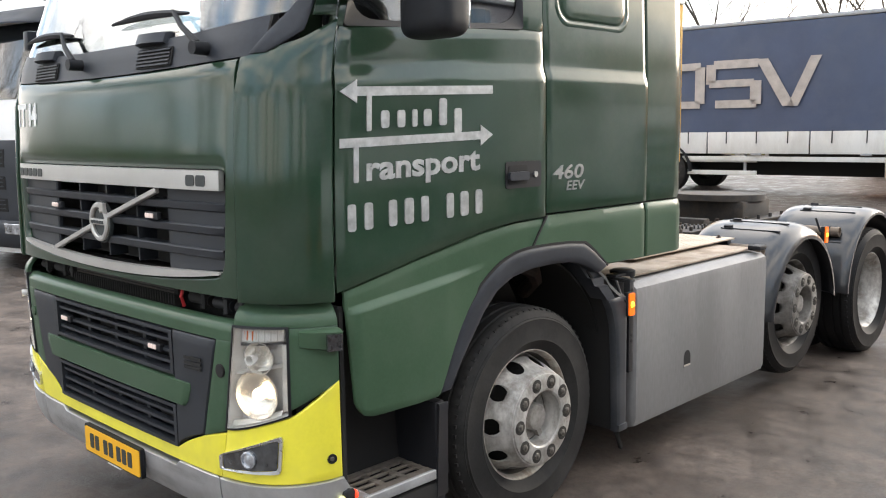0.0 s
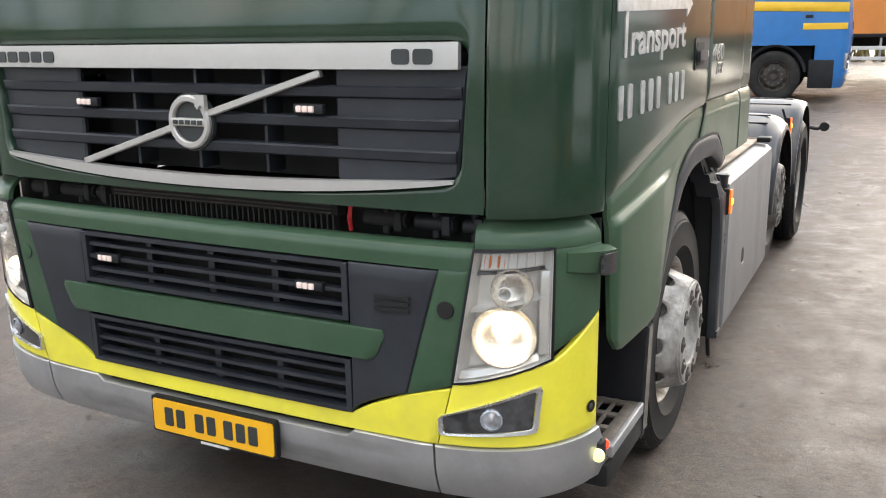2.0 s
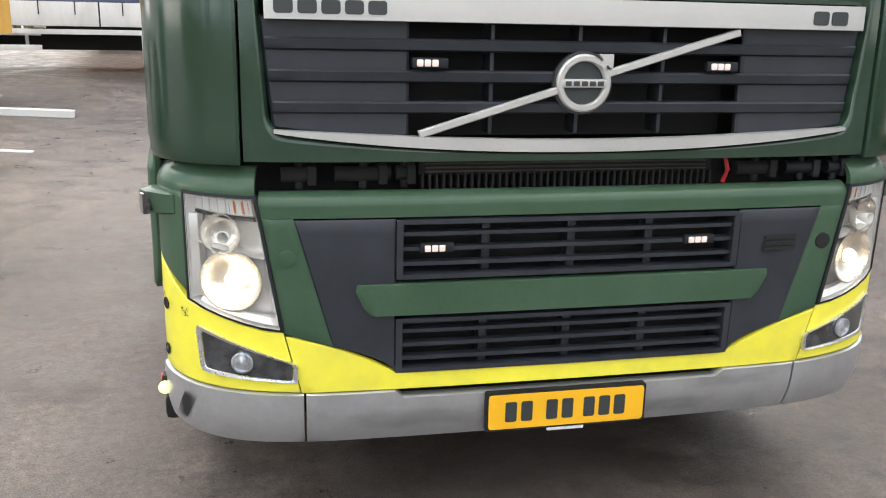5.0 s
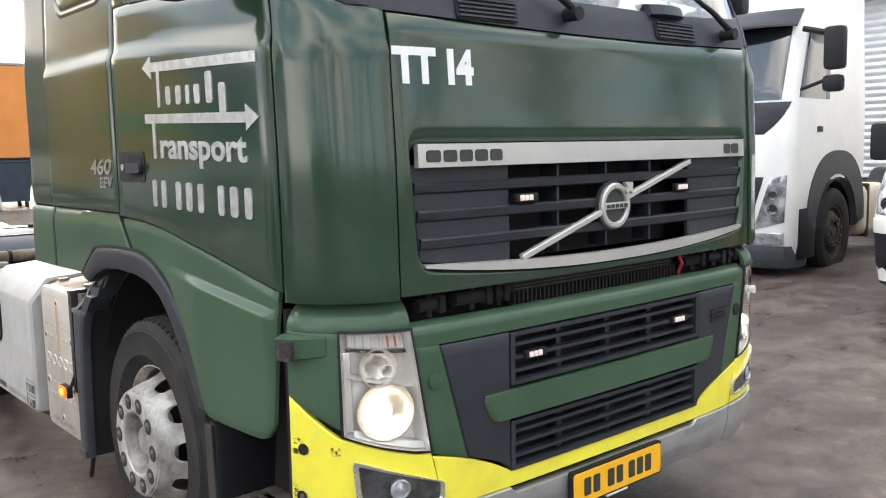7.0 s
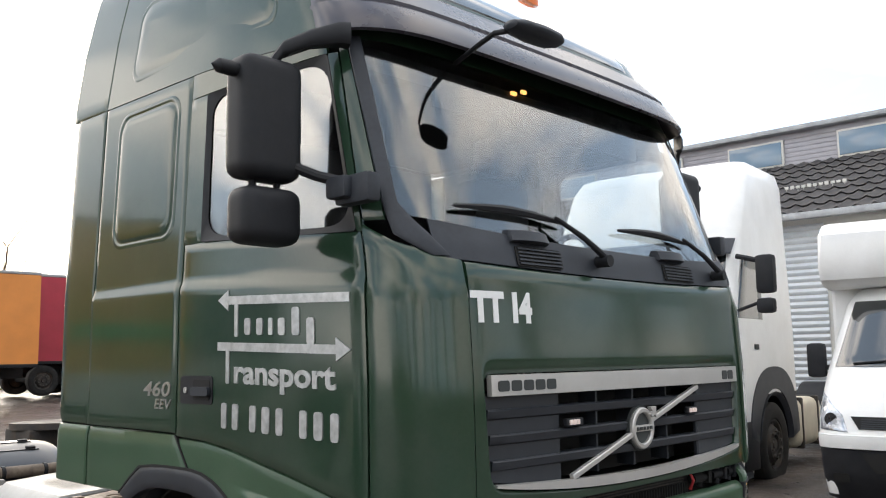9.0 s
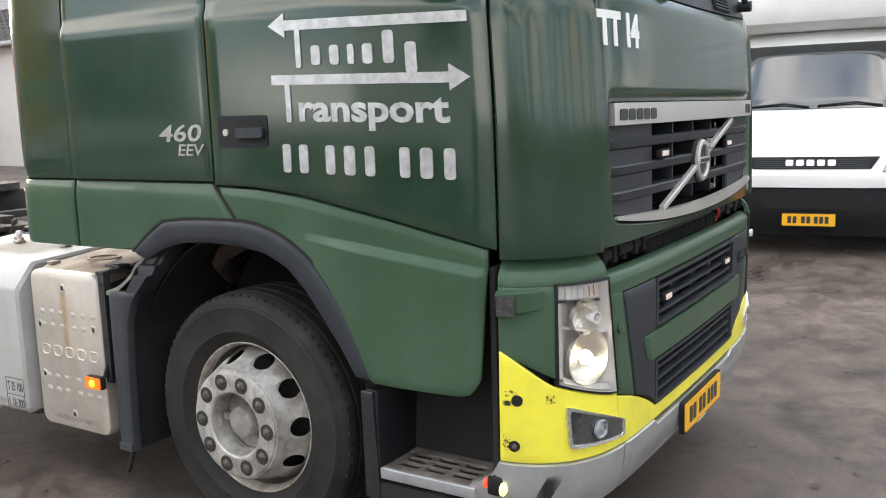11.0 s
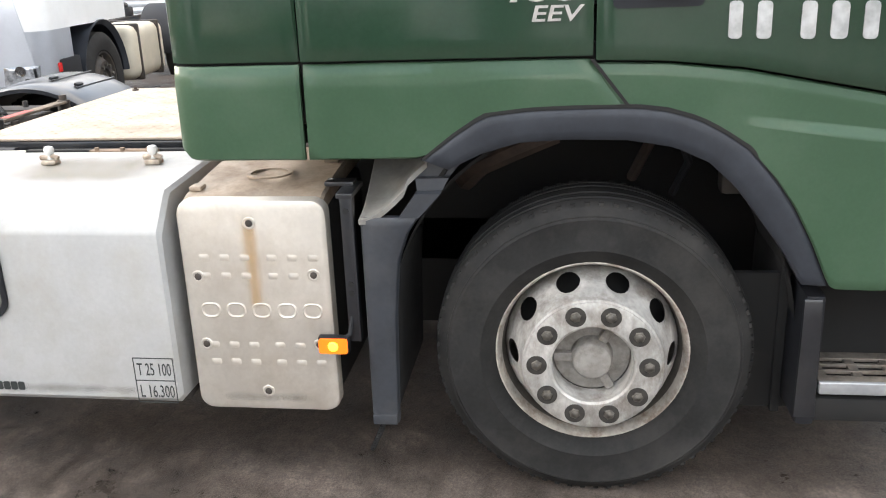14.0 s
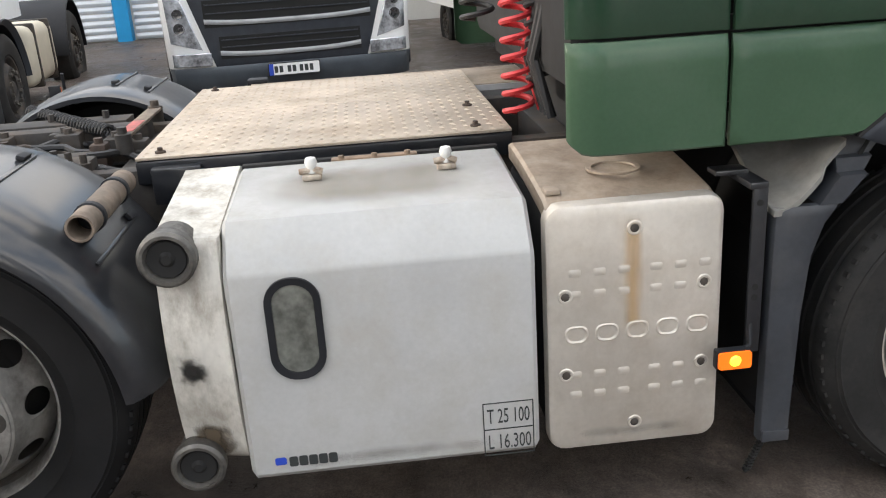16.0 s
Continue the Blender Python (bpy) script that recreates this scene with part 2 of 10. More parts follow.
M = {
    "green": material("green_paint", (0.0170, 0.0420, 0.0240), 0.30, var=0.10, scale=3, fine=90, bump=0.006, coat=0.68, gloss=0.105, coat_ior=1.72, spec=0.05, dirt=(0.09, 0.105, 0.085), dirt_amount=0.18, dirt_scale=2.6),
    "green_dull": material("green_paint_dull", (0.043, 0.087, 0.049), 0.45, var=0.10, scale=3, fine=90, bump=0.012, coat=0.35, gloss=0.12, spec=0.15, dirt=(0.10, 0.115, 0.09), dirt_amount=0.25, dirt_scale=3.0),
    "yellow": material("yellow_paint", (0.84, 0.76, 0.055), 0.38, var=0.06, scale=4, fine=80, bump=0.01, coat=0.3, dirt=(0.30, 0.28, 0.12), dirt_amount=0.25, dirt_scale=5),
    "silver": material("silver_paint", (0.52, 0.53, 0.54), 0.33, metal=0.7, var=0.06, bump=0.01, dirt=(0.2, 0.19, 0.17), dirt_amount=0.3, dirt_scale=5),
    "trim": material("satin_trim", (0.50, 0.49, 0.47), 0.35, metal=0.5, var=0.04, bump=0.01),
    "letter": material("silver_lettering", (0.48, 0.49, 0.49), 0.33, metal=0.6, var=0.2, scale=25, bump=0.01),
    "chrome": material("chrome_badge", (0.46, 0.46, 0.45), 0.28, metal=0.9, var=0.15, scale=30, bump=0.01),
    "lamp_dark": material("dark_lamp_interior", (0.05, 0.053, 0.056), 0.12, metal=0.3, var=0.8, scale=13, fine=40, bump=0.04, coat=1.0, gloss=0.03),
    "letter_dark": material("dark_lettering", (0.03, 0.035, 0.035), 0.5),
    "white_letter": material("white_lettering", (0.78, 0.79, 0.78), 0.5, var=0.04),
    "plastic": material("grey_plastic", (0.027, 0.031, 0.039), 0.42, var=0.15, scale=8, bump=0.04, dirt=(0.09, 0.095, 0.10), dirt_amount=0.10, dirt_scale=4, spec=0.35),
    "insert": material("dark_grille_plastic", (0.0155, 0.019, 0.0255), 0.46, var=0.15, scale=8, bump=0.03, dirt=(0.08, 0.085, 0.09), dirt_amount=0.15, dirt_scale=4),
    "black": material("black_plastic", (0.011, 0.012, 0.015), 0.5, var=0.2, bump=0.04, dirt=(0.06, 0.058, 0.056), dirt_amount=0.15, dirt_scale=5, spec=0.3),
    "dark": material("underside_black", (0.009, 0.009, 0.009), 0.8, var=0.3, bump=0.05, dirt=(0.04, 0.036, 0.032), dirt_amount=0.3, dirt_scale=6),
    "rubber": material("tyre_rubber", (0.016, 0.0157, 0.0155), 0.66, var=0.35, scale=7, fine=80, bump=0.1, dirt=(0.105, 0.098, 0.09), dirt_amount=0.32, dirt_scale=4.5, spec=0.3),
    "rim": material("painted_steel_rim", (0.49, 0.48, 0.455), 0.38, metal=0.35, var=0.3, scale=12, bump=0.05, dirt=(0.12, 0.085, 0.06), dirt_amount=0.95, dirt_scale=8, stretch=(1, 1, 0.6)),
    # grime, and a base colour lowered for the shadow in the recess
    "hub": material("grimy_hub_paint", (0.28, 0.265, 0.245), 0.5, metal=0.2, var=0.2, scale=14, bump=0.04, dirt=(0.08, 0.065, 0.05), dirt_amount=0.8, dirt_scale=12),
    "nut_cup": material("grimy_nut_seat", (0.03, 0.027, 0.023), 0.7, var=0.3, scale=40),
    # dark from brake dust and from the well's shade, both in the colour
    "well": material("brake_dust_on_rim", (0.10, 0.092, 0.08), 0.6, var=0.3, scale=10, bump=0.05, dirt=(0.05, 0.035, 0.025), dirt_amount=0.8, dirt_scale=9),
    "treadplate": material("dirty_step_aluminium", (0.23, 0.20, 0.17), 0.48, metal=0.4, var=0.2, scale=14, bump=0.05, dirt=(0.09, 0.07, 0.055), dirt_amount=0.8, dirt_scale=9),
    # darker copy of the tyre rubber: wet, with the fender's shade in its colour
    "rubber_dark": material("wet_black_rubber", (0.007, 0.007, 0.0075), 0.55, var=0.3, scale=7, fine=80, bump=0.08, dirt=(0.03, 0.029, 0.028), dirt_amount=0.3, dirt_scale=5, spec=0.25),
    # grimy rim whose base colour also holds the shade under the fender
    "rim_grimy_shaded": material("brake_stained_rim", (0.22, 0.21, 0.195), 0.45, metal=0.3, var=0.3, scale=9, bump=0.06, dirt=(0.06, 0.048, 0.038), dirt_amount=0.95, dirt_scale=7),
    "rim_edge": material("rusty_rim_edge", (0.50, 0.47, 0.42), 0.45, metal=0.3, var=0.2, scale=12, bump=0.08, dirt=(0.14, 0.07, 0.035), dirt_amount=0.95, dirt_scale=13),
    "nut": material("wheel_nut_steel", (0.13, 0.12, 0.105), 0.5, metal=0.7, var=0.3, scale=40),
    "alu": material("worn_aluminium", (0.60, 0.56, 0.50), 0.42, metal=0.45, var=0.08, scale=5, bump=0.03, dirt=(0.34, 0.27, 0.19), dirt_amount=0.5, dirt_scale=3.5),
    "greytank": material("grey_tank_paint", (0.235, 0.235, 0.24), 0.45, metal=0.35, var=0.18, scale=3, bump=0.02, dirt=(0.20, 0.19, 0.18), dirt_amount=0.6, dirt_scale=3, stretch=(1, 1, 0.35)),
    "chequer": material("chequer_plate_metal", (0.47, 0.40, 0.32), 0.5, metal=0.35, var=0.15, scale=4, bump=0.05, dirt=(0.20, 0.15, 0.10), dirt_amount=0.55, dirt_scale=3),
    "tankend": material("stained_off_white_paint", (0.56, 0.54, 0.49), 0.45, var=0.14, scale=6, bump=0.03, dirt=(0.13, 0.10, 0.065), dirt_amount=0.95, dirt_scale=7, stretch=(1, 1, 0.6)),
    "boxpaint": material("off_white_box_paint", (0.395, 0.397, 0.39), 0.42, metal=0.1, var=0.08, scale=3, bump=0.015, dirt=(0.30, 0.27, 0.21), dirt_amount=0.5, dirt_scale=4),
    "fender": material("grey_fender_plastic", (0.011, 0.0125, 0.016), 0.36, var=0.25, scale=5, bump=0.02, coat=0.7, gloss=0.16, coat_ior=1.6, spec=0.3, dirt=(0.07, 0.065, 0.06), dirt_amount=0.2, dirt_scale=4),
    "chassis": material("dusty_chassis_paint", (0.032, 0.029, 0.027), 0.6, var=0.4, scale=9, bump=0.08, dirt=(0.14, 0.105, 0.075), dirt_amount=0.6, dirt_scale=6),
    "rust": material("rusty_steel", (0.05, 0.034, 0.026), 0.7, var=0.4, scale=14, bump=0.1),
    "plate": material("yellow_number_plate", (0.86, 0.45, 0.015), 0.35, var=0.03, bump=0.005),
    "whiteplate": material("white_number_plate", (0.78, 0.78, 0.76), 0.35, var=0.03, bump=0.005),
    "blueband": material("blue_band", (0.02, 0.06, 0.42), 0.4, var=0.03),
    "hl_case": material("headlamp_reflector", (0.84, 0.83, 0.80), 0.22, metal=0.35, var=0.05, scale=20),
    "lamp_bowl": material("lamp_reflector_bowl", (0.80, 0.77, 0.72), 0.24, metal=0.95, var=0.1, scale=20),
    "hl_body": material("headlamp_inner_case", (0.93, 0.91, 0.88), 0.22, metal=0.3, var=0.12, scale=14),
    "lamp_glass": material("clear_lamp_glass", (0.40, 0.42, 0.45), 0.10, metal=0.5, var=0.65, scale=9, fine=45, bump=0.06, coat=1.0, gloss=0.03),
    "mudguard": material("scuffed_mudguard_plastic", (0.030, 0.034, 0.041), 0.42, var=0.2, scale=7, bump=0.04, dirt=(0.13, 0.125, 0.12), dirt_amount=0.3, dirt_scale=5),
    "hl_lens": glass("headlamp_lens", (0.97, 0.97, 0.96), 0.03),
    "window": material("tinted_window", (0.018, 0.022, 0.024), 0.04, var=0.05, bump=0.0, coat=1.0, spec=0.9),
    "bulb": glow("headlamp_bulb", (1.0, 0.80, 0.52), 8.0),
    "amber": glow("amber_marker", (1.0, 0.17, 0.01), 0.55),
    "amber_hot": glow("amber_marker_bulb", (1.0, 0.50, 0.03), 3.0),
    "amber_off": material("amber_lens", (0.75, 0.16, 0.02), 0.25),
    "repeater": material("smoky_lens", (0.035, 0.035, 0.037), 0.10, var=0.4, scale=60, bump=0.05, coat=1.0),
    "led": glow("led_lamp", (0.80, 0.66, 0.60), 0.12),
    "red": material("red_lens", (0.55, 0.02, 0.02), 0.25),
    "red_glow": glow("red_marker", (1.0, 0.05, 0.02), 1.5),
    "yellow_glow": glow("pale_yellow_marker", (0.95, 0.9, 0.35), 0.9),
    "hose_red": material("red_air_hose", (0.55, 0.035, 0.04), 0.42, var=0.15, scale=20),
    "hose_black": material("black_air_hose", (0.02, 0.02, 0.021), 0.5),
    "white": material("white_cab_paint", (0.80, 0.80, 0.79), 0.32, var=0.03, scale=3, bump=0.008, coat=0.4, dirt=(0.55, 0.53, 0.48), dirt_amount=0.2),
    "cream": material("cream_panel", (0.62, 0.57, 0.46), 0.5, var=0.08),
    "silvercab": material("silver_cab_paint", (0.50, 0.53, 0.58), 0.35, metal=0.5, var=0.04, coat=0.3),
    "blue": material("blue_cab_paint", (0.02, 0.17, 0.48), 0.35, var=0.06, coat=0.3, dirt=(0.12, 0.16, 0.22), dirt_amount=0.2),
    "stripe": material("yellow_stripe", (0.80, 0.50, 0.03), 0.4, var=0.05),
    "tarp_blue": material("slate_blue_tarpaulin", (0.055, 0.075, 0.13), 0.5, var=0.10, scale=1.5, bump=0.05, dirt=(0.14, 0.15, 0.17), dirt_amount=0.3, dirt_scale=1),
    "tarp_yellow": material("yellow_tarpaulin", (0.60, 0.33, 0.05), 0.6, var=0.12, scale=1.5, bump=0.05),
    "tarp_orange": material("orange_tarpaulin", (0.66, 0.24, 0.05), 0.5, var=0.08, scale=1.5, bump=0.05),
    "tarp_red": material("red_tarpaulin", (0.36, 0.03, 0.05), 0.5, var=0.10, scale=1.5, bump=0.05),
    "tarp_green": material("green_stripe", (0.03, 0.42, 0.16), 0.5, var=0.08),
    "logo_grey": material("faded_logo_print", (0.42, 0.38, 0.35), 0.55, var=0.15, scale=5),
    "board": material("white_dropside_board", (0.66, 0.66, 0.64), 0.5, var=0.06, scale=2, bump=0.02, dirt=(0.38, 0.35, 0.30), dirt_amount=0.4, dirt_scale=3, stretch=(1, 1, 0.3)),
    "steelgrey": material("galvanised_steel", (0.36, 0.37, 0.38), 0.5, metal=0.5, var=0.15),
    "shutter": material("white_metal_cladding", (0.62, 0.65, 0.68), 0.45, var=0.05, bump=0.01),
    "bluepost": material("blue_post_paint", (0.02, 0.30, 0.62), 0.45, var=0.05),
    "wallwhite": material("white_rendered_wall", (0.66, 0.65, 0.61), 0.8, var=0.08, scale=2, bump=0.1, dirt=(0.4, 0.38, 0.33), dirt_amount=0.35),
    "roof": material("dark_roof_sheet", (0.045, 0.042, 0.043), 0.8, var=0.3, scale=3, bump=0.1, dirt=(0.14, 0.13, 0.12), dirt_amount=0.5, dirt_scale=4),
    "clad": material("grey_cladding", (0.40, 0.39, 0.42), 0.55, var=0.06),
    "bark": material("grey_bark", (0.10, 0.085, 0.07), 0.85, var=0.3, scale=8, bump=0.2),
    "grass": material("winter_grass", (0.13, 0.12, 0.045), 0.9, var=0.4, scale=6, bump=0.1),
    "brass": material("tarnished_brass", (0.42, 0.30, 0.14), 0.4, metal=0.8, var=0.3, scale=30),
    "binblue": material("dark_blue_bin", (0.03, 0.045, 0.065), 0.5),
    "seat": material("dark_cab_fabric", (0.06, 0.06, 0.064), 0.8),
    "curtain": material("pale_cab_curtain", (0.45, 0.44, 0.42), 0.8),
}

# ---- building blocks ----
def part(name, bm, mat, parent=None, label="", angle=35):
    """Links a bmesh as one mesh object, under a thing or a part where parent is given."""
    me = bpy.data.meshes.new(name)
    bmesh.ops.recalc_face_normals(bm, faces=bm.faces)
    bm.to_mesh(me)
    bm.free()
    me.shade_smooth()
    me.set_sharp_from_angle(angle=radians(angle))
    me.materials.append(M[mat] if isinstance(mat, str) else mat)
    ob = new(name, me)
    if parent:
        ob.parent = parent
    if label:
        ob["label"] = label
    return ob


def share(name, ob, parent, m):
    """One more object on the mesh of ob."""
    o = new(name, ob.data)
    o.parent = parent
    o.matrix_basis = m
    return o


def thing(name, label, category, m=None, group="", kind=""):
    ob = new(name)
    ob.empty_display_size = 0.2
    if m is not None:
        ob.matrix_world = m
    return tagged(ob, label, category, group, kind)


def box(bm, c, size, bevel=0.0, m=None, segs=2):
    made = bmesh.ops.create_cube(bm, size=1.0)
    vs = made["verts"]
    for v in vs:
        v.co = Vector((v.co.x * size[0] + c[0], v.co.y * size[1] + c[1], v.co.z * size[2] + c[2]))
    if bevel:
        es = list({e for v in vs for e in v.link_edges})
        r = bmesh.ops.bevel(bm, geom=es, offset=min(bevel, 0.45 * min(size)), segments=segs, profile=0.6, affect="EDGES")
        vs = list({v for f in r["faces"] for v in f.verts} | {v for v in vs if v.is_valid})
    if m is not None:
        for v in vs:
            v.co = m @ v.co
    return bm


def ring(bm, pts):
    return [bm.verts.new(p) for p in pts]


def skin(bm, loops, close_u=True, cap0=True, cap1=True):
    """Faces between rings of equal length."""
    rows = [ring(bm, r) for r in loops]
    n = len(rows[0])
    for a, b in zip(rows, rows[1:]):
        for i in range(n if close_u else n - 1):
            j = (i + 1) % n
            bm.faces.new((a[i], a[j], b[j], b[i]))
    if close_u and cap0:
        bm.faces.new(rows[0][::-1])
    if close_u and cap1:
        bm.faces.new(rows[-1])
    return bm


def lathe(bm, profile, m=None, n=48, closed=False):
    """Turns (radius, height) pairs round the x axis, height along x."""
    m = m or Matrix()
    loops = []
    for r, h in profile:
        r = max(r, 0.0005)
        loops.append([m @ Vector((h, r * math.cos(2 * math.pi * i / n), r * math.sin(2 * math.pi * i / n))) for i in range(n)])
    if closed:
        loops.append(loops[0])
    return skin(bm, loops, cap0=not closed, cap1=not closed)


def rod(bm, p0, p1, r0, r1=None, n=12):
    r1 = r0 if r1 is None else r1
    p0, p1 = Vector(p0), Vector(p1)
    q = (p1 - p0).to_track_quat("Z", "Y").to_matrix()
    a = [p0 + q @ Vector((r0 * math.cos(2 * math.pi * i / n), r0 * math.sin(2 * math.pi * i / n), 0)) for i in range(n)]
    b = [p1 + q @ Vector((r1 * math.cos(2 * math.pi * i / n), r1 * math.sin(2 * math.pi * i / n), 0)) for i in range(n)]
    return skin(bm, [a, b])


def tube(bm, pts, r, n=8):
    """A round bar along a line of points."""
    pts = [Vector(p) for p in pts]
    loops, up = [], Vector((0.3, 0.2, 1)).normalized()
    for i, p in enumerate(pts):
        d = (pts[min(i + 1, len(pts) - 1)] - pts[max(i - 1, 0)]).normalized()
        side = d.cross(up)
        if side.length < 0.05:
            side = d.cross(Vector((1, 0, 0)))
        side.normalize()
        top = side.cross(d)
        rr = r(i / (len(pts) - 1)) if callable(r) else r
        loops.append([p + side * rr * math.cos(2 * math.pi * k / n) + top * rr * math.sin(2 * math.pi * k / n) for k in range(n)])
    return skin(bm, loops)


def slab(bm, outline, f, depth, inset=0.0):
    """A flat outline in (u, v), set in space by f(u, v, off), as a plate of that depth."""
    front = [f(u, v, 0.0) for u, v in outline]
    back = [f(u, v, -depth) for u, v in outline]
    a, b = ring(bm, front), ring(bm, back)
    n = len(a)
    for i in range(n):
        j = (i + 1) % n
        bm.faces.new((a[i], a[j], b[j], b[i]))
    bm.faces.new(a)
    bm.faces.new(b[::-1])
    return bm


def rounded(u0, v0, u1, v1, r, k=4):
    """A rectangle with round corners, as (u, v) pairs."""
    pts = []
    for cu, cv, a0 in ((u1 - r, v1 - r, 0), (u0 + r, v1 - r, 90), (u0 + r, v0 + r, 180), (u1 - r, v0 + r, 270)):
        for i in range(k + 1):
            a = radians(a0 + 90 * i / k)
            pts.append((cu + r * math.cos(a), cv + r * math.sin(a)))
    return pts


def lerp(a, b, t):
    return a + (b - a) * t


def fn(v):
    return v if callable(v) else (lambda _: v)


def steps(n, e=0.02):
    """n + 1 even steps from 0 to 1 with one close to either end."""
    return [0.0, e] + [lerp(e, 1 - e, i / n) for i in range(1, n)] + [1 - e, 1.0]


def sheet(bm, f, us, vs, thick=0.02, edge=0.006, solid=False):
    """A curved plate f(u, v, off) over the steps us and vs, with its rim rounded off and its back closed."""
    nu, nv = len(us), len(vs)
    rows = []
    for i, u in enumerate(us):
        rows.append([bm.verts.new(f(u, v, -edge if i in (0, nu - 1) or j in (0, nv - 1) else 0.0)) for j, v in enumerate(vs)])
    for i in range(nu - 1):
        for j in range(nv - 1):
            bm.faces.new((rows[i][j], rows[i + 1][j], rows[i + 1][j + 1], rows[i][j + 1]))
    rim = [(i, 0) for i in range(nu)] + [(nu - 1, j) for j in range(1, nv)] + [(i, nv - 1) for i in range(nu - 2, -1, -1)] + [(0, j) for j in range(nv - 2, 0, -1)]
    if solid:
        rear = [[bm.verts.new(f(u, v, -thick)) for v in vs] for u in us]
        for i in range(nu - 1):
            for j in range(nv - 1):
                bm.faces.new((rear[i][j], rear[i][j + 1], rear[i + 1][j + 1], rear[i + 1][j]))
        back = [rear[i][j] for i, j in rim]
    else:
        back = [bm.verts.new(f(us[i], vs[j], -thick)) for i, j in rim]
    n = len(rim)
    for k in range(n):
        a, b = rim[k], rim[(k + 1) % n]
        bm.faces.new((rows[a[0]][a[1]], rows[b[0]][b[1]], back[(k + 1) % n], back[k]))
    return bm


def words(body, size, f, depth=0.004, spacing=1.0, bold=0.0):
    """Lettering in the built-in font, mapped by f(u, v, off); u from 0 to its width."""
    cu = bpy.data.curves.new("lettering", "FONT")
    cu.body, cu.size, cu.space_character, cu.offset, cu.resolution_u = body, size, spacing, bold, 3
    ob = bpy.data.objects.new("lettering", cu)
    me = bpy.data.meshes.new_from_object(ob)
    bm = bmesh.new()
    bm.from_mesh(me)
    bpy.data.objects.remove(ob)
    bpy.data.curves.remove(cu)
    bpy.data.meshes.remove(me)
    top = bm.faces[:]
    r = bmesh.ops.extrude_face_region(bm, geom=top)
    for v in r["geom"]:
        if isinstance(v, bmesh.types.BMVert):
            v.co.z = 1.0
    for v in bm.verts:
        v.co = f(v.co.x, v.co.y, 0.0 if v.co.z > 0.5 else -depth)
    return bm


# ---- ground ----
def rise(x, y):
    """The yard climbs gently away from where the truck stands."""
    yy = min(max(y, -3.0), 6.8)
    d = max(0.0, math.hypot(x, y - yy) - 1.7)
    t = min(1.0, d / 4.0)
    return 0.17 * t * t * (3 - 2 * t) + 0.016 * max(0.0, d - 2.0)


def make_ground():
    bm = bmesh.new()
    xs = sorted({-400, -200, -120, -80, -60, -45, -35, *[v * 0.5 for v in range(-50, 61)], 35, 45, 60, 80, 120, 200, 400})
    ys = sorted({-400, -200, -120, -80, -60, -45, -35, -28, *[v * 0.5 for v in range(-40, 71)], 40, 45, 52, 60, 80, 120, 200, 400})
    rows = [[bm.verts.new((x, y, rise(x, y) if max(abs(x), abs(y)) < 100 else rise(x * 0.4, y * 0.4) - 1)) for y in ys] for x in xs]
    for i in range(len(xs) - 1):
        for j in range(len(ys) - 1):
            bm.faces.new((rows[i][j], rows[i + 1][j], rows[i + 1][j + 1], rows[i][j + 1]))
    m = bpy.data.materials.new("damp_asphalt")
    m.use_nodes = True
    n, l = m.node_tree.nodes, m.node_tree.links
    b = n["Principled BSDF"]
    co = n.new("ShaderNodeTexCoord")
    def noise_node(scale, detail, rough=0.6):
        t = n.new("ShaderNodeTexNoise")
        t.inputs["Scale"].default_value, t.inputs["Detail"].default_value, t.inputs["Roughness"].default_value = scale, detail, rough
        l.new(co.outputs["Object"], t.inputs["Vector"])
        return t
    big, mid, fine, grit = noise_node(0.45, 6), noise_node(3.6, 8, 0.72), noise_node(110, 4, 0.8), noise_node(17, 6, 0.8)
    cr = n.new("ShaderNodeValToRGB")
    for e, (p, c) in zip(cr.color_ramp.elements, ((0.38, (0.062, 0.0515, 0.0445)), (0.62, (0.176, 0.143, 0.122)))):
        e.position, e.color = p, (*c, 1)
    s = n.new("ShaderNodeMath")
    s.operation = "MULTIPLY_ADD"
    s.inputs[1].default_value = 0.5
    half = n.new("ShaderNodeMath")
    half.operation = "MULTIPLY"
    half.inputs[1].default_value = 0.5
    l.new(big.outputs["Fac"], half.inputs[0])
    l.new(mid.outputs["Fac"], s.inputs[0])
    l.new(half.outputs[0], s.inputs[2])
    l.new(s.outputs[0], cr.inputs["Fac"])
    sp = n.new("ShaderNodeMix")
    sp.data_type, sp.blend_type = "RGBA", "MULTIPLY"
    sp.inputs["Factor"].default_value = 0.75
    fr = n.new("ShaderNodeMapRange")
    fr.inputs["From Min"].default_value, fr.inputs["From Max"].default_value = 0.3, 0.7
    fr.inputs["To Min"].default_value, fr.inputs["To Max"].default_value = 0.35, 1.6
    l.new(fine.outputs["Fac"], fr.inputs["Value"])
    l.new(cr.outputs["Color"], sp.inputs["A"])
    l.new(fr.outputs["Result"], sp.inputs["B"])
    sp2 = n.new("ShaderNodeMix")
    sp2.data_type, sp2.blend_type = "RGBA", "MULTIPLY"
    sp2.inputs["Factor"].default_value = 0.85
    fr2 = n.new("ShaderNodeMapRange")
    fr2.inputs["From Min"].default_value, fr2.inputs["From Max"].default_value = 0.32, 0.68
    fr2.inputs["To Min"].default_value, fr2.inputs["To Max"].default_value = 0.42, 1.5
    l.new(grit.outputs["Fac"], fr2.inputs["Value"])
    l.new(sp.outputs["Result"], sp2.inputs["A"])
    l.new(fr2.outputs["Result"], sp2.inputs["B"])
    # damp patches with frayed edges
    damp = noise_node(2.1, 12, 0.80)
    dp = n.new("ShaderNodeMapRange")
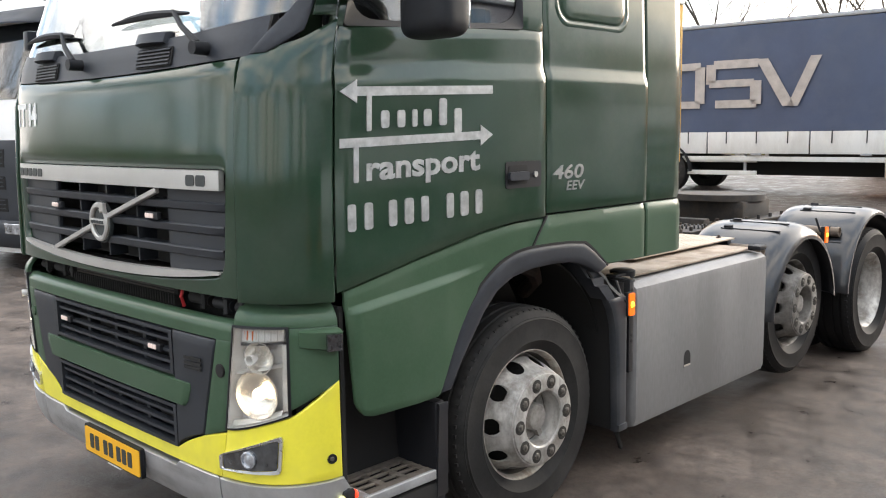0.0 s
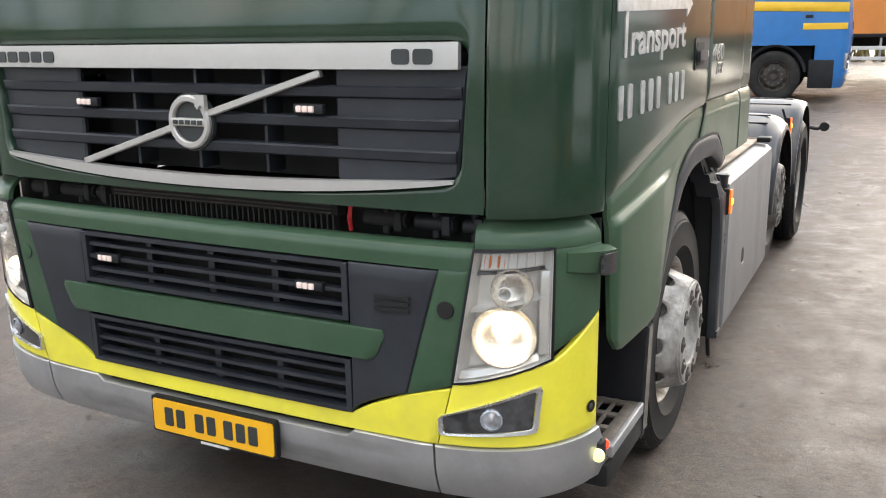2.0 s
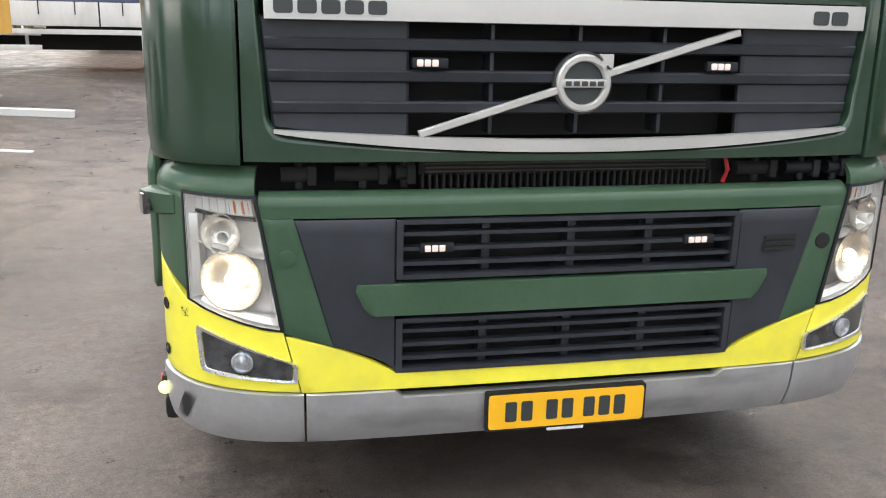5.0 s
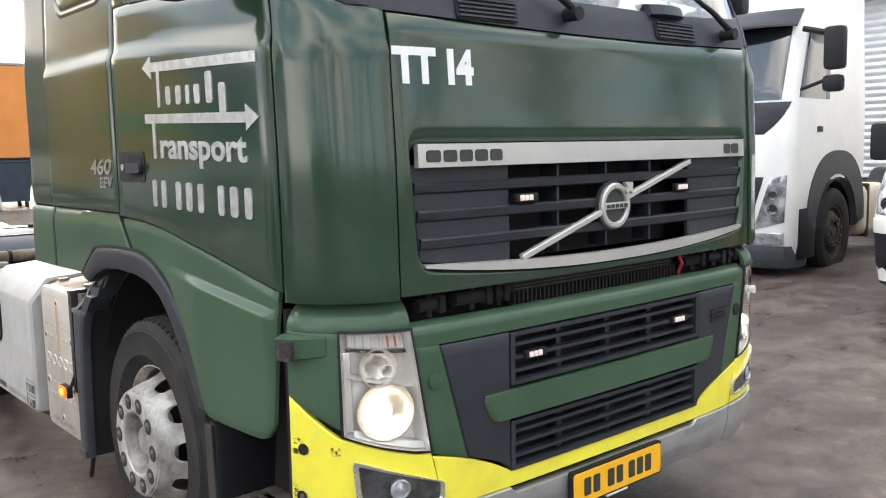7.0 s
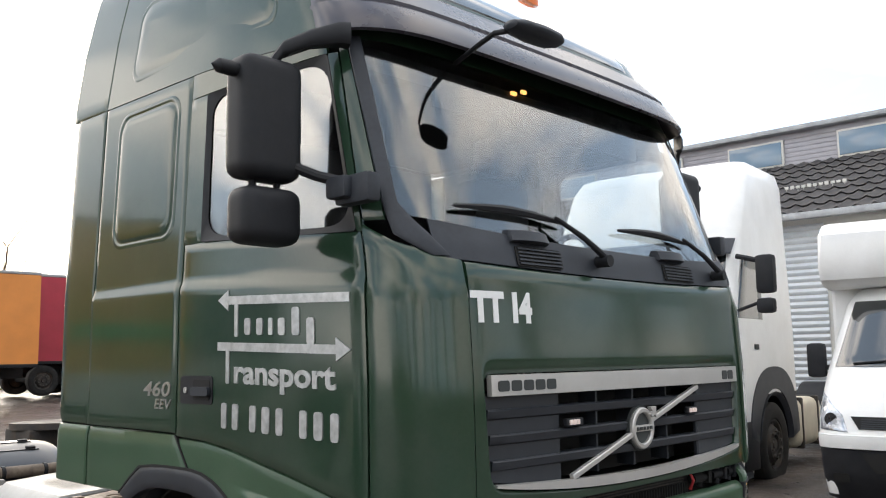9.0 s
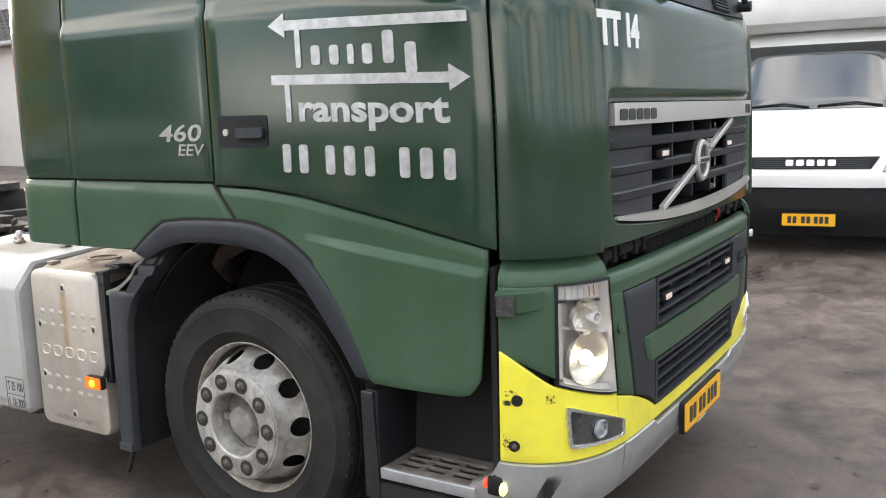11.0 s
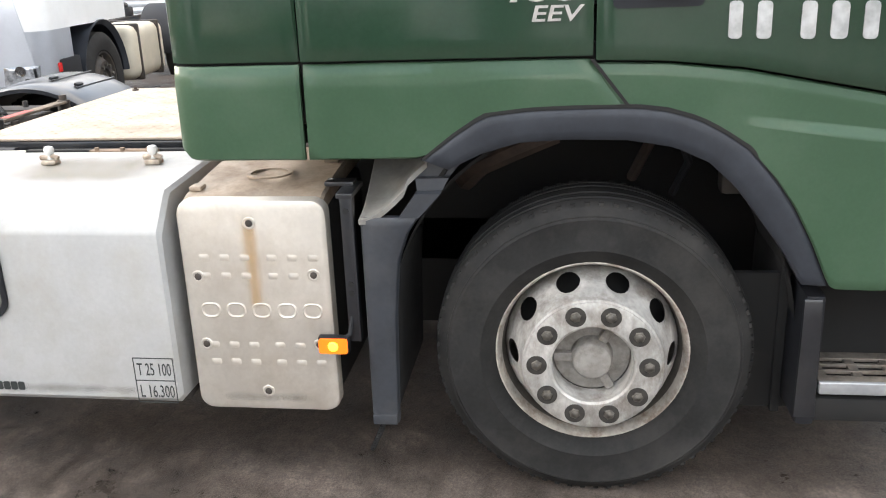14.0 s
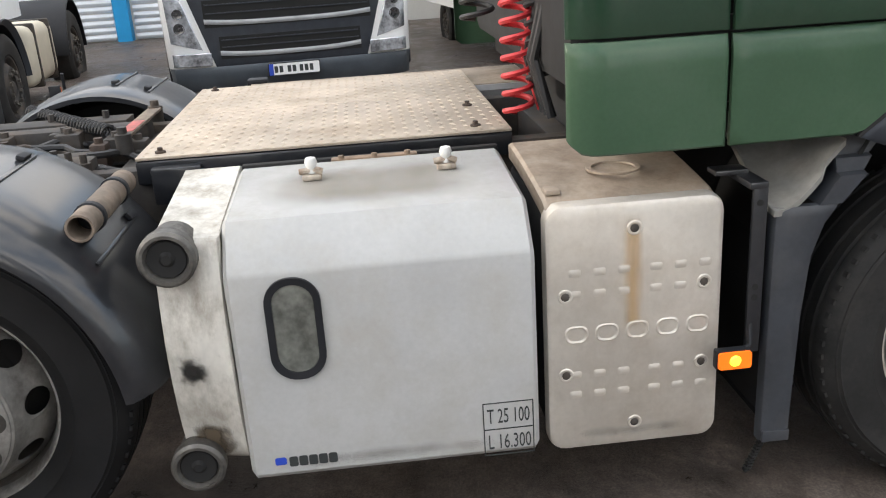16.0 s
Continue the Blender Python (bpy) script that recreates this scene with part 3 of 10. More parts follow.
    dp.inputs["From Min"].default_value, dp.inputs["From Max"].default_value = 0.45, 0.57
    l.new(damp.outputs["Fac"], dp.inputs["Value"])
    dk = n.new("ShaderNodeMix")
    dk.data_type, dk.blend_type = "RGBA", "MULTIPLY"
    dk.inputs["B"].default_value = (0.66, 0.65, 0.64, 1)
    l.new(dp.outputs["Result"], dk.inputs["Factor"])
    l.new(sp2.outputs["Result"], dk.inputs["A"])
    # dark oil drips
    oil = noise_node(1.3, 3, 0.5)
    om = n.new("ShaderNodeMapRange")
    om.inputs["From Min"].default_value, om.inputs["From Max"].default_value = 0.62, 0.72
    om.inputs["To Max"].default_value = 0.6
    l.new(oil.outputs["Fac"], om.inputs["Value"])
    od = n.new("ShaderNodeMix")
    od.data_type = "RGBA"
    od.inputs["B"].default_value = (0.022, 0.020, 0.019, 1)
    l.new(om.outputs["Result"], od.inputs["Factor"])
    l.new(dk.outputs["Result"], od.inputs["A"])
    l.new(od.outputs["Result"], b.inputs["Base Color"])
    wet = n.new("ShaderNodeMapRange")
    wet.inputs["From Min"].default_value, wet.inputs["From Max"].default_value = 0.42, 0.62
    wet.inputs["To Min"].default_value, wet.inputs["To Max"].default_value = 0.42, 0.74
    w1 = n.new("ShaderNodeMath")
    w1.operation = "MULTIPLY"
    w1.inputs[1].default_value = 0.8
    l.new(mid.outputs["Fac"], w1.inputs[0])
    w2 = n.new("ShaderNodeMath")
    w2.operation = "MULTIPLY_ADD"
    w2.inputs[1].default_value = 0.2
    l.new(grit.outputs["Fac"], w2.inputs[0])
    l.new(w1.outputs[0], w2.inputs[2])
    l.new(w2.outputs[0], wet.inputs["Value"])
    dr = n.new("ShaderNodeMath")
    dr.operation = "MULTIPLY_ADD"
    dr.inputs[1].default_value = -0.16
    l.new(dp.outputs["Result"], dr.inputs[0])
    l.new(wet.outputs["Result"], dr.inputs[2])
    l.new(dr.outputs[0], b.inputs["Roughness"])
    b.inputs["Specular IOR Level"].default_value = 0.25
    bp = n.new("ShaderNodeBump")
    bp.inputs["Strength"].default_value, bp.inputs["Distance"].default_value = 0.55, 0.012
    hs = n.new("ShaderNodeMath")
    hs.operation = "MULTIPLY_ADD"
    hs.inputs[1].default_value = 0.35
    l.new(fine.outputs["Fac"], hs.inputs[0])
    l.new(mid.outputs["Fac"], hs.inputs[2])
    l.new(hs.outputs[0], bp.inputs["Height"])
    l.new(bp.outputs["Normal"], b.inputs["Normal"])
    g = part("ground", bm, m)
    tagged(g, "damp brown-grey asphalt yard with worn patches", "ground", kind="structure")


make_ground()

# ---- the green tractor unit ----
# Plan of one half of the cab, from the middle of the front round the corner to the back (x, y).
PLAN = [(0, 0), (0.2, 0.001), (0.45, 0.004), (0.7, 0.011), (0.86, 0.022), (0.95, 0.036), (1.03, 0.062), (1.095, 0.10), (1.145, 0.15), (1.18, 0.205),
        (1.2, 0.26), (1.212, 0.36), (1.226, 0.6), (1.238, 0.9), (1.245, 1.3), (1.246, 1.8), (1.246, 2.2), (1.245, 2.62)]


def dense_plan():
    p = [Vector((x, y)) for x, y in PLAN]
    out = []
    for i in range(len(p) - 1):
        a, b, c, d = p[max(i - 1, 0)], p[i], p[i + 1], p[min(i + 2, len(p) - 1)]
        if i == 0:
            a = Vector((-p[1].x, p[1].y))
        for k in range(8):
            t = k / 8
            out.append(0.5 * ((2 * b) + (c - a) * t + (2 * a - 5 * b + 4 * c - d) * t * t + (3 * b - a - 3 * c + d) * t ** 3))
    out.append(p[-1])
    return out


CURVE = dense_plan()
CX = np.array([p.x for p in CURVE])
CY = np.array([p.y for p in CURVE])
CS = np.concatenate([[0], np.cumsum(np.hypot(np.diff(CX), np.diff(CY)))])
RAKE_Z, RAKE_Y = (0.3, 0.5, 1.15, 1.6, 1.95, 2.08, 2.85, 3.05, 3.24, 3.49, 3.78), (0.015, 0.0, -0.006, 0.0, 0.02, 0.05, 0.35, 0.445, 0.54, 0.81, 1.16)
TUCK_Z, TUCK_X = (0, 2.0, 2.9, 3.3, 3.6, 3.8), (1, 1, 0.972, 0.93, 0.88, 0.82)


def s_x(x):
    return math.copysign(float(np.interp(abs(x), CX[:80], CS[:80])), x)


def s_y(y):
    return float(np.interp(y, CY[40:], CS[40:]))


def cab(s, z, off=0.0):
    """A point of the cab's skin: s along the plan from the middle of the front (right-hand side of the truck negative), z up."""
    g = 1 if s >= 0 else -1
    a = abs(s)
    x, y = float(np.interp(a, CS, CX)), float(np.interp(a, CS, CY))
    x2, y2 = float(np.interp(a + 0.02, CS, CX)), float(np.interp(a + 0.02, CS, CY))
    x1, y1 = float(np.interp(max(a - 0.02, 0), CS, CX)), float(np.interp(max(a - 0.02, 0), CS, CY))
    tx, ty = x2 - x1, y2 - y1
    if a < 0.02:
        tx, ty = 1.0, 0.0
    d = math.hypot(tx, ty) or 1
    nx, ny = ty / d, -tx / d
    rake = float(np.interp(z, RAKE_Z, RAKE_Y)) * max(0.0, 1 - y / 1.3)
    tuck = float(np.interp(z, TUCK_Z, TUCK_X))
    return Vector((g * (x * tuck + nx * off), y + rake + ny * off, z))


truck = thing("truck", "dark green and yellow tractor unit parked with its headlamps on", "truck")


def panel(name, mat, s0, s1, z0, z1, nu=14, nv=10, off=0.0, thick=0.02, bump=None, parent=None, label="", edge=0.006, bm=None):
    """A skin panel from s0(v) to s1(v), between the heights z0(s) and z1(s)."""
    s0, s1, z0, z1 = fn(s0), fn(s1), fn(z0), fn(z1)
    def f(u, v, o):
        s = lerp(s0(v), s1(v), u)
        z = lerp(z0(s), z1(s), v)
        return cab(s, z, off + o + (bump(s, z) if bump else 0.0))
    own = bm is None
    bm = bmesh.new() if own else bm
    sheet(bm, f, steps(nu), steps(nv), thick, edge)
    return part(name, bm, mat, parent or truck, label) if own else bm


SEAM_F, SEAM_R, SEAM_B, BACK = s_y(0.268), s_y(1.395), s_y(2.21), s_y(2.60)


def y_of(s):
    return float(np.interp(abs(s), CS, CY))


def z_door(s):
    return float(np.interp(y_of(s), (0.26, 0.3, 0.65, 1.0, 1.2, 1.4), (1.203, 1.213, 1.292, 1.362, 1.384, 1.39)))


def z_crease(s):
    return float(np.interp(y_of(s), (0.0, 0.26, 0.8, 1.39, 2.2, 2.6), (1.94, 1.95, 1.982, 2.0, 1.995, 1.985)))


def crease(s, z):
    d = (z - z_crease(s)) / 0.02
    return 0.013 * (1 - 1 / (1 + math.exp(-max(-30, min(30, d * 3)))))


ROOF_LINE = ((0.0, 0.42, 1.3, 2.1, 2.6), (2.84, 2.868, 2.905, 2.918, 2.925))


def z_roof(s):
    return float(np.interp(y_of(s), *ROOF_LINE))


# front lid with the opening of the grille
def z_gb(s):
    x = abs(s)
    return 1.207 + 0.055 * (x / 0.87) ** 2.2


def build_front_lid():
    """One pressing with a rounded recess for the grille."""
    e, h = s_x(0.952), 0.40
    lid_top = lambda s: 1.992 + 0.02 * (abs(s) / 0.95) ** 2
    half = lambda v: s_x(lerp(0.884, 0.910, v))
    raw = rounded(-0.9, 0.0, 0.9, h, 0.055, 6)
    edge = []
    for (u0, v0), (u1, v1) in zip(raw, raw[1:] + raw[:1]):
        n = max(1, int(math.hypot(u1 - u0, v1 - v0) / 0.06))
        edge += [(lerp(u0, u1, k / n), lerp(v0, v1, k / n)) for k in range(n)]
    pq = [(u / 0.9, 2 * v / h - 1) for u, v in edge]
    outer = [(p / max(abs(p), abs(q)), q / max(abs(p), abs(q))) for p, q in pq]
    for cp in (-1, 1):
        for cq in (-1, 1):
            i = min(range(len(outer)), key=lambda k: (outer[k][0] - cp) ** 2 + (outer[k][1] - cq) ** 2)
            outer[i] = (cp, cq)
    def at(i, t, off, shrink=0.0):
        p, q = pq[i]
        v = 0.5 + 0.5 * q * (1 - 2 * shrink)
        si = p * half(v) * (1 - shrink)
        zi = lerp(z_gb(si), 1.638, v)
        so = outer[i][0] * e
        zo = lerp(1.186, lid_top(so), 0.5 + 0.5 * outer[i][1])
        return cab(lerp(so, si, t), lerp(zo, zi, t), off)
    bm = bmesh.new()
    n = range(len(edge))
    loops = [[at(i, t, o) for i in n] for t, o in ((0.0, -0.022), (0.0, -0.006), (0.02, 0.0), (0.15, 0.0), (0.3, 0.0), (0.45, 0.0), (0.6, 0.0), (0.75, 0.0), (0.86, 0.0), (0.93, -0.002), (0.97, -0.006), (1.0, -0.013))]
    loops += [[at(i, 1.0, o, k) for i in n] for o, k in ((-0.024, 0.004), (-0.045, 0.006))]
    skin(bm, loops, cap0=False, cap1=False)
    return part("front_lid", bm, "green", truck, "dark green front lid", 40)


build_front_lid()
# silver bar above the grille and the bowed one below it
panel("grille_top_bar", "trim", -s_x(0.885), s_x(0.885), 1.563, 1.634, 40, 3, off=0.014, thick=0.03, label="satin silver bar with dark marks")
panel("grille_bottom_bar", "trim", -s_x(0.868), s_x(0.868), lambda s: z_gb(s) + 0.004, lambda s: z_gb(s) + 0.004 + 0.036 * (1 - 0.75 * (abs(s) / 0.87) ** 3), 40, 3, off=0.012, thick=0.03, label="satin silver bowed bar")


def slim_quad(bm, x0, z0, x1, z1, w, off, thick=0.02):
    """A straight bar on the front between two places."""
    d = Vector((x1 - x0, z1 - z0)).normalized()
    nx, nz = -d.y * w / 2, d.x * w / 2
    def f(u, v, o):
        x, z = lerp(x0, x1, u), lerp(z0, z1, u)
        x, z = x + nx * (2 * v - 1), z + nz * (2 * v - 1)
        return cab(s_x(x), z, off + o)
    sheet(bm, f, steps(8, 0.01), [0, 0.15, 0.85, 1], thick, 0.004)
    return bm


def upper_grille():
    # solid wings left and right
    for g in (-1, 1):
        bump = None
        o = panel("grille_wing", "insert", lambda v, g=g: g * s_x(0.5), lambda v, g=g: g * s_x(lerp(0.874, 0.905, v)), lambda s: z_gb(s) + 0.015, 1.572, 8, 12, off=-0.024, bump=bump)
    bm = bmesh.new()
    box(bm, (0, 0.16, 1.42), (1.02, 0.02, 0.36))
    part("grille_backing", bm, "dark", truck, "black recess behind the grille")
    for z in (1.502, 1.418, 1.334):
        bm = bmesh.new()
        e = s_x(float(np.interp(z, (1.28, 1.56), (0.866, 0.892))))
        f = lambda u, v, o, z=z: cab(lerp(-e, e, u), z - 0.017 + 0.034 * v, -0.012 + 0.006 * v + o)
        sheet(bm, f, steps(30, 0.01), [0, 0.15, 0.5, 0.85, 1], 0.06, 0.007)
        part("grille_slat", bm, "insert", truck)
    for x in (-0.265, -0.008, 0.25):
        bm = bmesh.new()
        box(bm, (x, 0.07, 1.41), (0.012, 0.08, 0.30), 0.003)
        part("grille_stay", bm, "insert", truck)
    # lamps in the grille
    for x, z, back in ((-0.446, 1.456, 0.0), (0.424, 1.454, 0.0), (-0.417, 0.938, -0.012), (0.401, 0.938, -0.012)):
        bm = bmesh.new()
        y = 0.008 + back * 0.6
        box(bm, (x, y, z), (0.1, 0.02, 0.028), 0.005)
        lamp = part("grille_lamp", bm, "black", truck, "small flashing lamp in a black case")
        bm = bmesh.new()
        for k in (-1, 0, 1):
            box(bm, (x - 0.008 + k * 0.021, y - 0.012, z), (0.018, 0.008, 0.019), 0.004)
        part("lamp_lens", bm, "led", lamp, "pale pink-white lens")


upper_grille()


def badge():
    bm = bmesh.new()
    # long diagonal bar in two pieces
    slim_quad(bm, -0.475, 1.262, -0.07, 1.388, 0.021, 0.010, 0.02)
    slim_quad(bm, 0.06, 1.430, 0.47, 1.553, 0.021, 0.010, 0.02)
    part("diagonal_bar", bm, "trim", truck, "satin silver diagonal bar")
    bm = bmesh.new()
    c = Vector((-0.006, 0.0, 1.405))
    prof = [(0.060, -0.006), (0.060, 0.012), (0.064, 0.017), (0.076, 0.017), (0.081, 0.012), (0.081, -0.006)]
    turn = Matrix.Translation(c) @ Matrix.Rotation(radians(-90), 4, "Z")
    lathe(bm, prof, turn, 40, closed=True)
    emblem = part("emblem", bm, "trim", truck, "round silver ring emblem")
    bm = bmesh.new()
    lathe(bm, [(0.088, -0.012), (0.088, 0.003), (0.0, 0.003)], turn, 40)
    part("emblem_back", bm, "letter_dark", emblem)
    bm = bmesh.new()
    box(bm, (c.x, c.y - 0.008, c.z), (0.135, 0.02, 0.024), 0.004)
    part("emblem_band", bm, "trim", emblem)
    for k in range(5):
        bm = bmesh.new()
        box(bm, (c.x - 0.048 + 0.024 * k, c.y - 0.019, c.z), (0.017, 0.004, 0.013), 0.001)
        part("emblem_mark", bm, "letter_dark", emblem)
    bm = bmesh.new()
    f = lambda u, v, o: Vector((c.x + u, c.y - 0.012 - o, c.z + v))
    slab(bm, [(0.035, 0.082), (0.078, 0.082), (0.078, 0.04), (0.062, 0.052), (0.05, 0.04), (0.04, 0.052), (0.05, 0.065)], f, -0.016)
    part("emblem_tip", bm, "trim", emblem)


badge()


def long_bar(bm, u0, u1, v0, v1, f, depth, n=12):
    """A straight bar that follows the skin."""
    sheet(bm, lambda u, v, o: f(lerp(u0, u1, u), lerp(v0, v1, v), o), steps(n, 0.01), [0, 0.5, 1], depth, 0.0)


def bars_on(name, mat, blocks, f, depth=0.006, label="", parent=None):
    """Plain rounded bars (u0, v0, u1, v1) laid on a surface."""
    for u0, v0, u1, v1 in blocks:
        bm = bmesh.new()
        slab(bm, rounded(u0, v0, u1, v1, 0.22 * min(u1 - u0, v1 - v0), 2), f, depth)
        part(name, bm, mat, parent or truck, label)


fr = lambda u, v, o: cab(s_x(u), v, 0.0165 + o)
bars_on("maker_mark", "letter_dark", [(-0.86 + 0.061 * k, 1.579, -0.86 + 0.061 * k + 0.05, 1.615) for k in range(5)], fr, 0.004, "dark plain marks on the silver bar")
bars_on("model_mark", "letter_dark", [(0.70, 1.577, 0.752, 1.617), (0.762, 1.577, 0.818, 1.617)], fr, 0.004, "dark plain marks on the silver bar")

# fleet number on the lid
for chars, at in (("TT", -0.945), ("14", -0.775)):
    bm = words(chars, 0.150, lambda u, v, o: cab(s_x(at + u * 0.82), 1.815 + v * 0.92, 0.003 + o), 0.003, 0.9, 0.007)
    part("fleet_number", bm, "white_letter", truck, "white fleet number")

# dark gap under the lid, with radiator and pipes
bm = bmesh.new()
box(bm, (0, 0.19, 1.13), (1.9, 0.02, 0.16))
part("gap_backing", bm, "dark", truck)
bm = bmesh.new()
box(bm, (0.0, 0.10, 1.158), (0.92, 0.05, 0.05), 0.006)
for k in range(44):
    box(bm, (-0.45 + k * 0.021, 0.075, 1.118), (0.006, 0.03, 0.045))
part("radiator", bm, "dark", truck, "black ribbed radiator edge")
bm = bmesh.new()
for k in range(4):
    tube(bm, [(-0.44, 0.072, 1.145 + 0.012 * k), (0.44, 0.072, 1.145 + 0.012 * k)], 0.003, 6)
part("radiator_tube", bm, "chassis", truck)
for x, dx in ((-0.62, 0.16), (-0.8, 0.1), (0.62, 0.14), (0.78, 0.12), (0.9, 0.06), (-0.5, 0.05)):
    bm = bmesh.new()
    rod(bm, (x - dx / 2, 0.09, 1.14), (x + dx / 2, 0.09, 1.14), 0.022)
    rod(bm, (x, 0.09, 1.10), (x, 0.09, 1.18), 0.012)
    box(bm, (x + dx * 0.35, 0.09, 1.14), (0.025, 0.06, 0.055), 0.004)
    part("lid_fitting", bm, "dark" if x < 0.7 else "black", truck)
bm = bmesh.new()
tube(bm, [(0.505, 0.075, 1.10), (0.51, 0.06, 1.14), (0.505, 0.08, 1.19)], 0.007)
part("red_cable", bm, "hose_red", truck)

# ---- cab sides ----
def side(g):
    """Panels of one side; g = 1 the truck's left, -1 its right."""
    tag = lambda v: g * v
    # corner panel with the black pillar foot above
    z_ct = lambda s: float(np.interp(abs(s), (s_x(0.95), s_x(1.05), s_x(1.15), SEAM_F), (2.02, 2.035, 2.075, 2.15)))
    panel("corner_panel", "green", tag(s_x(0.958)), tag(SEAM_F - 0.004), 1.178, z_ct, 16, 16, bump=crease)
    # door
    bm = bmesh.new()
    d0, d1 = SEAM_F + 0.004, SEAM_R - 0.004
    w0 = lambda v: s_y(lerp(0.284, 0.268, v))
    w1 = s_y(1.255)
    zb = lambda s: float(np.interp(y_of(s), (0.284, 1.255), (2.12, 2.17)))
    zt = 2.795
    panel("", "", tag(d0), tag(d1), z_door, zb, 24, 26, bump=crease, bm=bm)
    panel("", "", tag(d0), tag(d1), zt, lambda s: z_roof(s) - 0.004, 24, 4, bm=bm, edge=0.003)
    panel("", "", lambda v: tag(d0 - 0.012 - 0.048 * v), lambda v: tag(w0(v)), zb, zt, 3, 14, bm=bm, edge=0.003)
    panel("", "", tag(w1), tag(d1), zb, zt, 3, 14, bm=bm, edge=0.003)
    door = part("cab_door", bm, "green", truck, "green cab door with silver lettering")
    # window with a rubber frame
    def win(u, v, o, off):
        s = lerp(w0(v), w1, u)
        return cab(tag(s), lerp(zb(s), zt, v), off + o)
    bm = bmesh.new()
    outer = rounded(0, 0, 1, 1, 0.02, 5)
    inner = [(0.5 + (u - 0.5) * 0.94, 0.5 + (v - 0.5) * 0.93) for u, v in rounded(0, 0, 1, 1, 0.14, 5)]
    a, b = ring(bm, [win(u, v, 0, 0.002) for u, v in outer]), ring(bm, [win(u, v, 0, -0.012) for u, v in inner])
    c = ring(bm, [win(u, v, 0, -0.03) for u, v in outer])
    for i in range(len(a)):
        j = (i + 1) % len(a)
        bm.faces.new((a[i], a[j], b[j], b[i]))
        bm.faces.new((a[i], a[j], c[j], c[i]))
    part("window_seal", bm, "black", door, "black rubber window seal")
    bm = bmesh.new()
    sheet(bm, lambda u, v, o: win(u, v, o, -0.016), steps(8), steps(6), 0.005, 0.0, True)
    pane = part("door_window", bm, M["glass_side"], door, "tinted side window")
    pane.visible_shadow = False
    # handle in its bowl
    hy0, hy1, hz0, hz1 = 1.118, 1.35, 1.522, 1.632
    fs = lambda u, v, o: cab(tag(s_y(u)), v, 0.0165 + o)
    bm = bmesh.new()
    slab(bm, rounded(hy0, hz0, hy1, hz1, 0.015), fs, 0.006)
    plate = part("handle_plate", bm, "black", door, "black handle plate")
    bm = bmesh.new()
    slab(bm, rounded(1.135, 1.538, 1.255, 1.617, 0.012), lambda u, v, o: fs(u, v, o + 0.0015), 0.002)
    part("handle_bowl", bm, "dark", door)
    bm = bmesh.new()
    slab(bm, rounded(1.13, 1.555, 1.252, 1.59, 0.01), lambda u, v, o: fs(u, v, o + 0.016), 0.012)
    part("door_handle", bm, "plastic", door, "grey pull handle")
    bm = bmesh.new()
    slab(bm, rounded(1.298, 1.563, 1.322, 1.587, 0.011, 5), lambda u, v, o: fs(u, v, o + 0.005), 0.005)
    part("door_lock", bm, "trim", door, "steel key lock")
    # rear side panel with the raised blind window
    panel("side_panel", "green", tag(SEAM_R + 0.004), tag(SEAM_B - 0.004), 1.402, lambda s: z_roof(s) - 0.004, 34, 60, bump=crease)
    bm = bmesh.new()
    edge = rounded(1.50, 2.225, 2.03, 2.83, 0.085, 8)
    def inset(k):
        return [(1.765 + (u - 1.765) * (1 - k / 0.265), 2.5275 + (v - 2.5275) * (1 - k / 0.3025)) for u, v in edge]
    loops = [[cab(tag(s_y(u)), v, o) for u, v in inset(k)] for k, o in ((-0.022, 0.0005), (-0.012, 0.004), (-0.004, 0.004), (0.002, -0.0005), (0.006, -0.0005), (0.012, 0.004), (0.022, 0.007), (0.05, 0.0085), (0.12, 0.009), (0.2, 0.009))]
    skin(bm, loops, cap0=False)
    part("blind_window", bm, "green", truck, "raised green blind window panel", 60)
    # rear corner, upper and lower
    tuck_in = lambda s, z: -0.035 * max(0.0, (abs(s) - (BACK - 0.10)) / 0.10) ** 2
    panel("rear_corner_panel", "green", tag(SEAM_B + 0.004), tag(BACK), 1.402, lambda s: z_roof(s) - 0.004, 10, 20, bump=tuck_in)
    panel("lower_corner_panel", "green_dull", tag(SEAM_B + 0.006), tag(BACK), lambda s: 1.122 + 0.035 * max(0.0, (abs(s) - BACK + 0.05) / 0.05) ** 2.5, 1.393, 16, 8, off=-0.002, bump=lambda s, z: tuck_in(s, z) + 0.010 * min(1, max(0, (1.385 - z) / 0.035)))
    panel("seam_backing", "dark", tag(s_y(1.30)), tag(BACK - 0.012), 1.355, 1.435, 12, 3, off=-0.028)
    # skirts over the wheel
    arch = ((0.62, 0.729, 0.746, 0.79, 0.845, 0.90, 0.978, 1.05, 1.117, 1.2, 1.28, 1.452, 1.57, 1.695, 1.78, 1.867, 2.3),
            (0.735, 0.74, 0.769, 0.87, 0.975, 1.055, 1.144, 1.193, 1.228, 1.252, 1.262, 1.262, 1.258, 1.244, 1.19, 1.124, 1.122))
    z_arch = lambda s: float(np.interp(y_of(s), *arch))
    diag = lambda v: s_y(lerp(1.305, 1.402, v))
    bm = bmesh.new()
    sheet(bm, lambda u, v, o: cab(tag(s_y(lerp(1.305, 1.402, v)) + g * lerp(-0.005, 0.0065, u)), lerp(1.268, 1.392, v), 0.0095 + o), [0, 1], steps(6), 0.03, 0.0)
    part("skirt_joint", bm, "dark", truck, "black joint between the skirts")
    puff = lambda s, z: 0.010 * min(1, max(0, (1.385 - z) / 0.035))
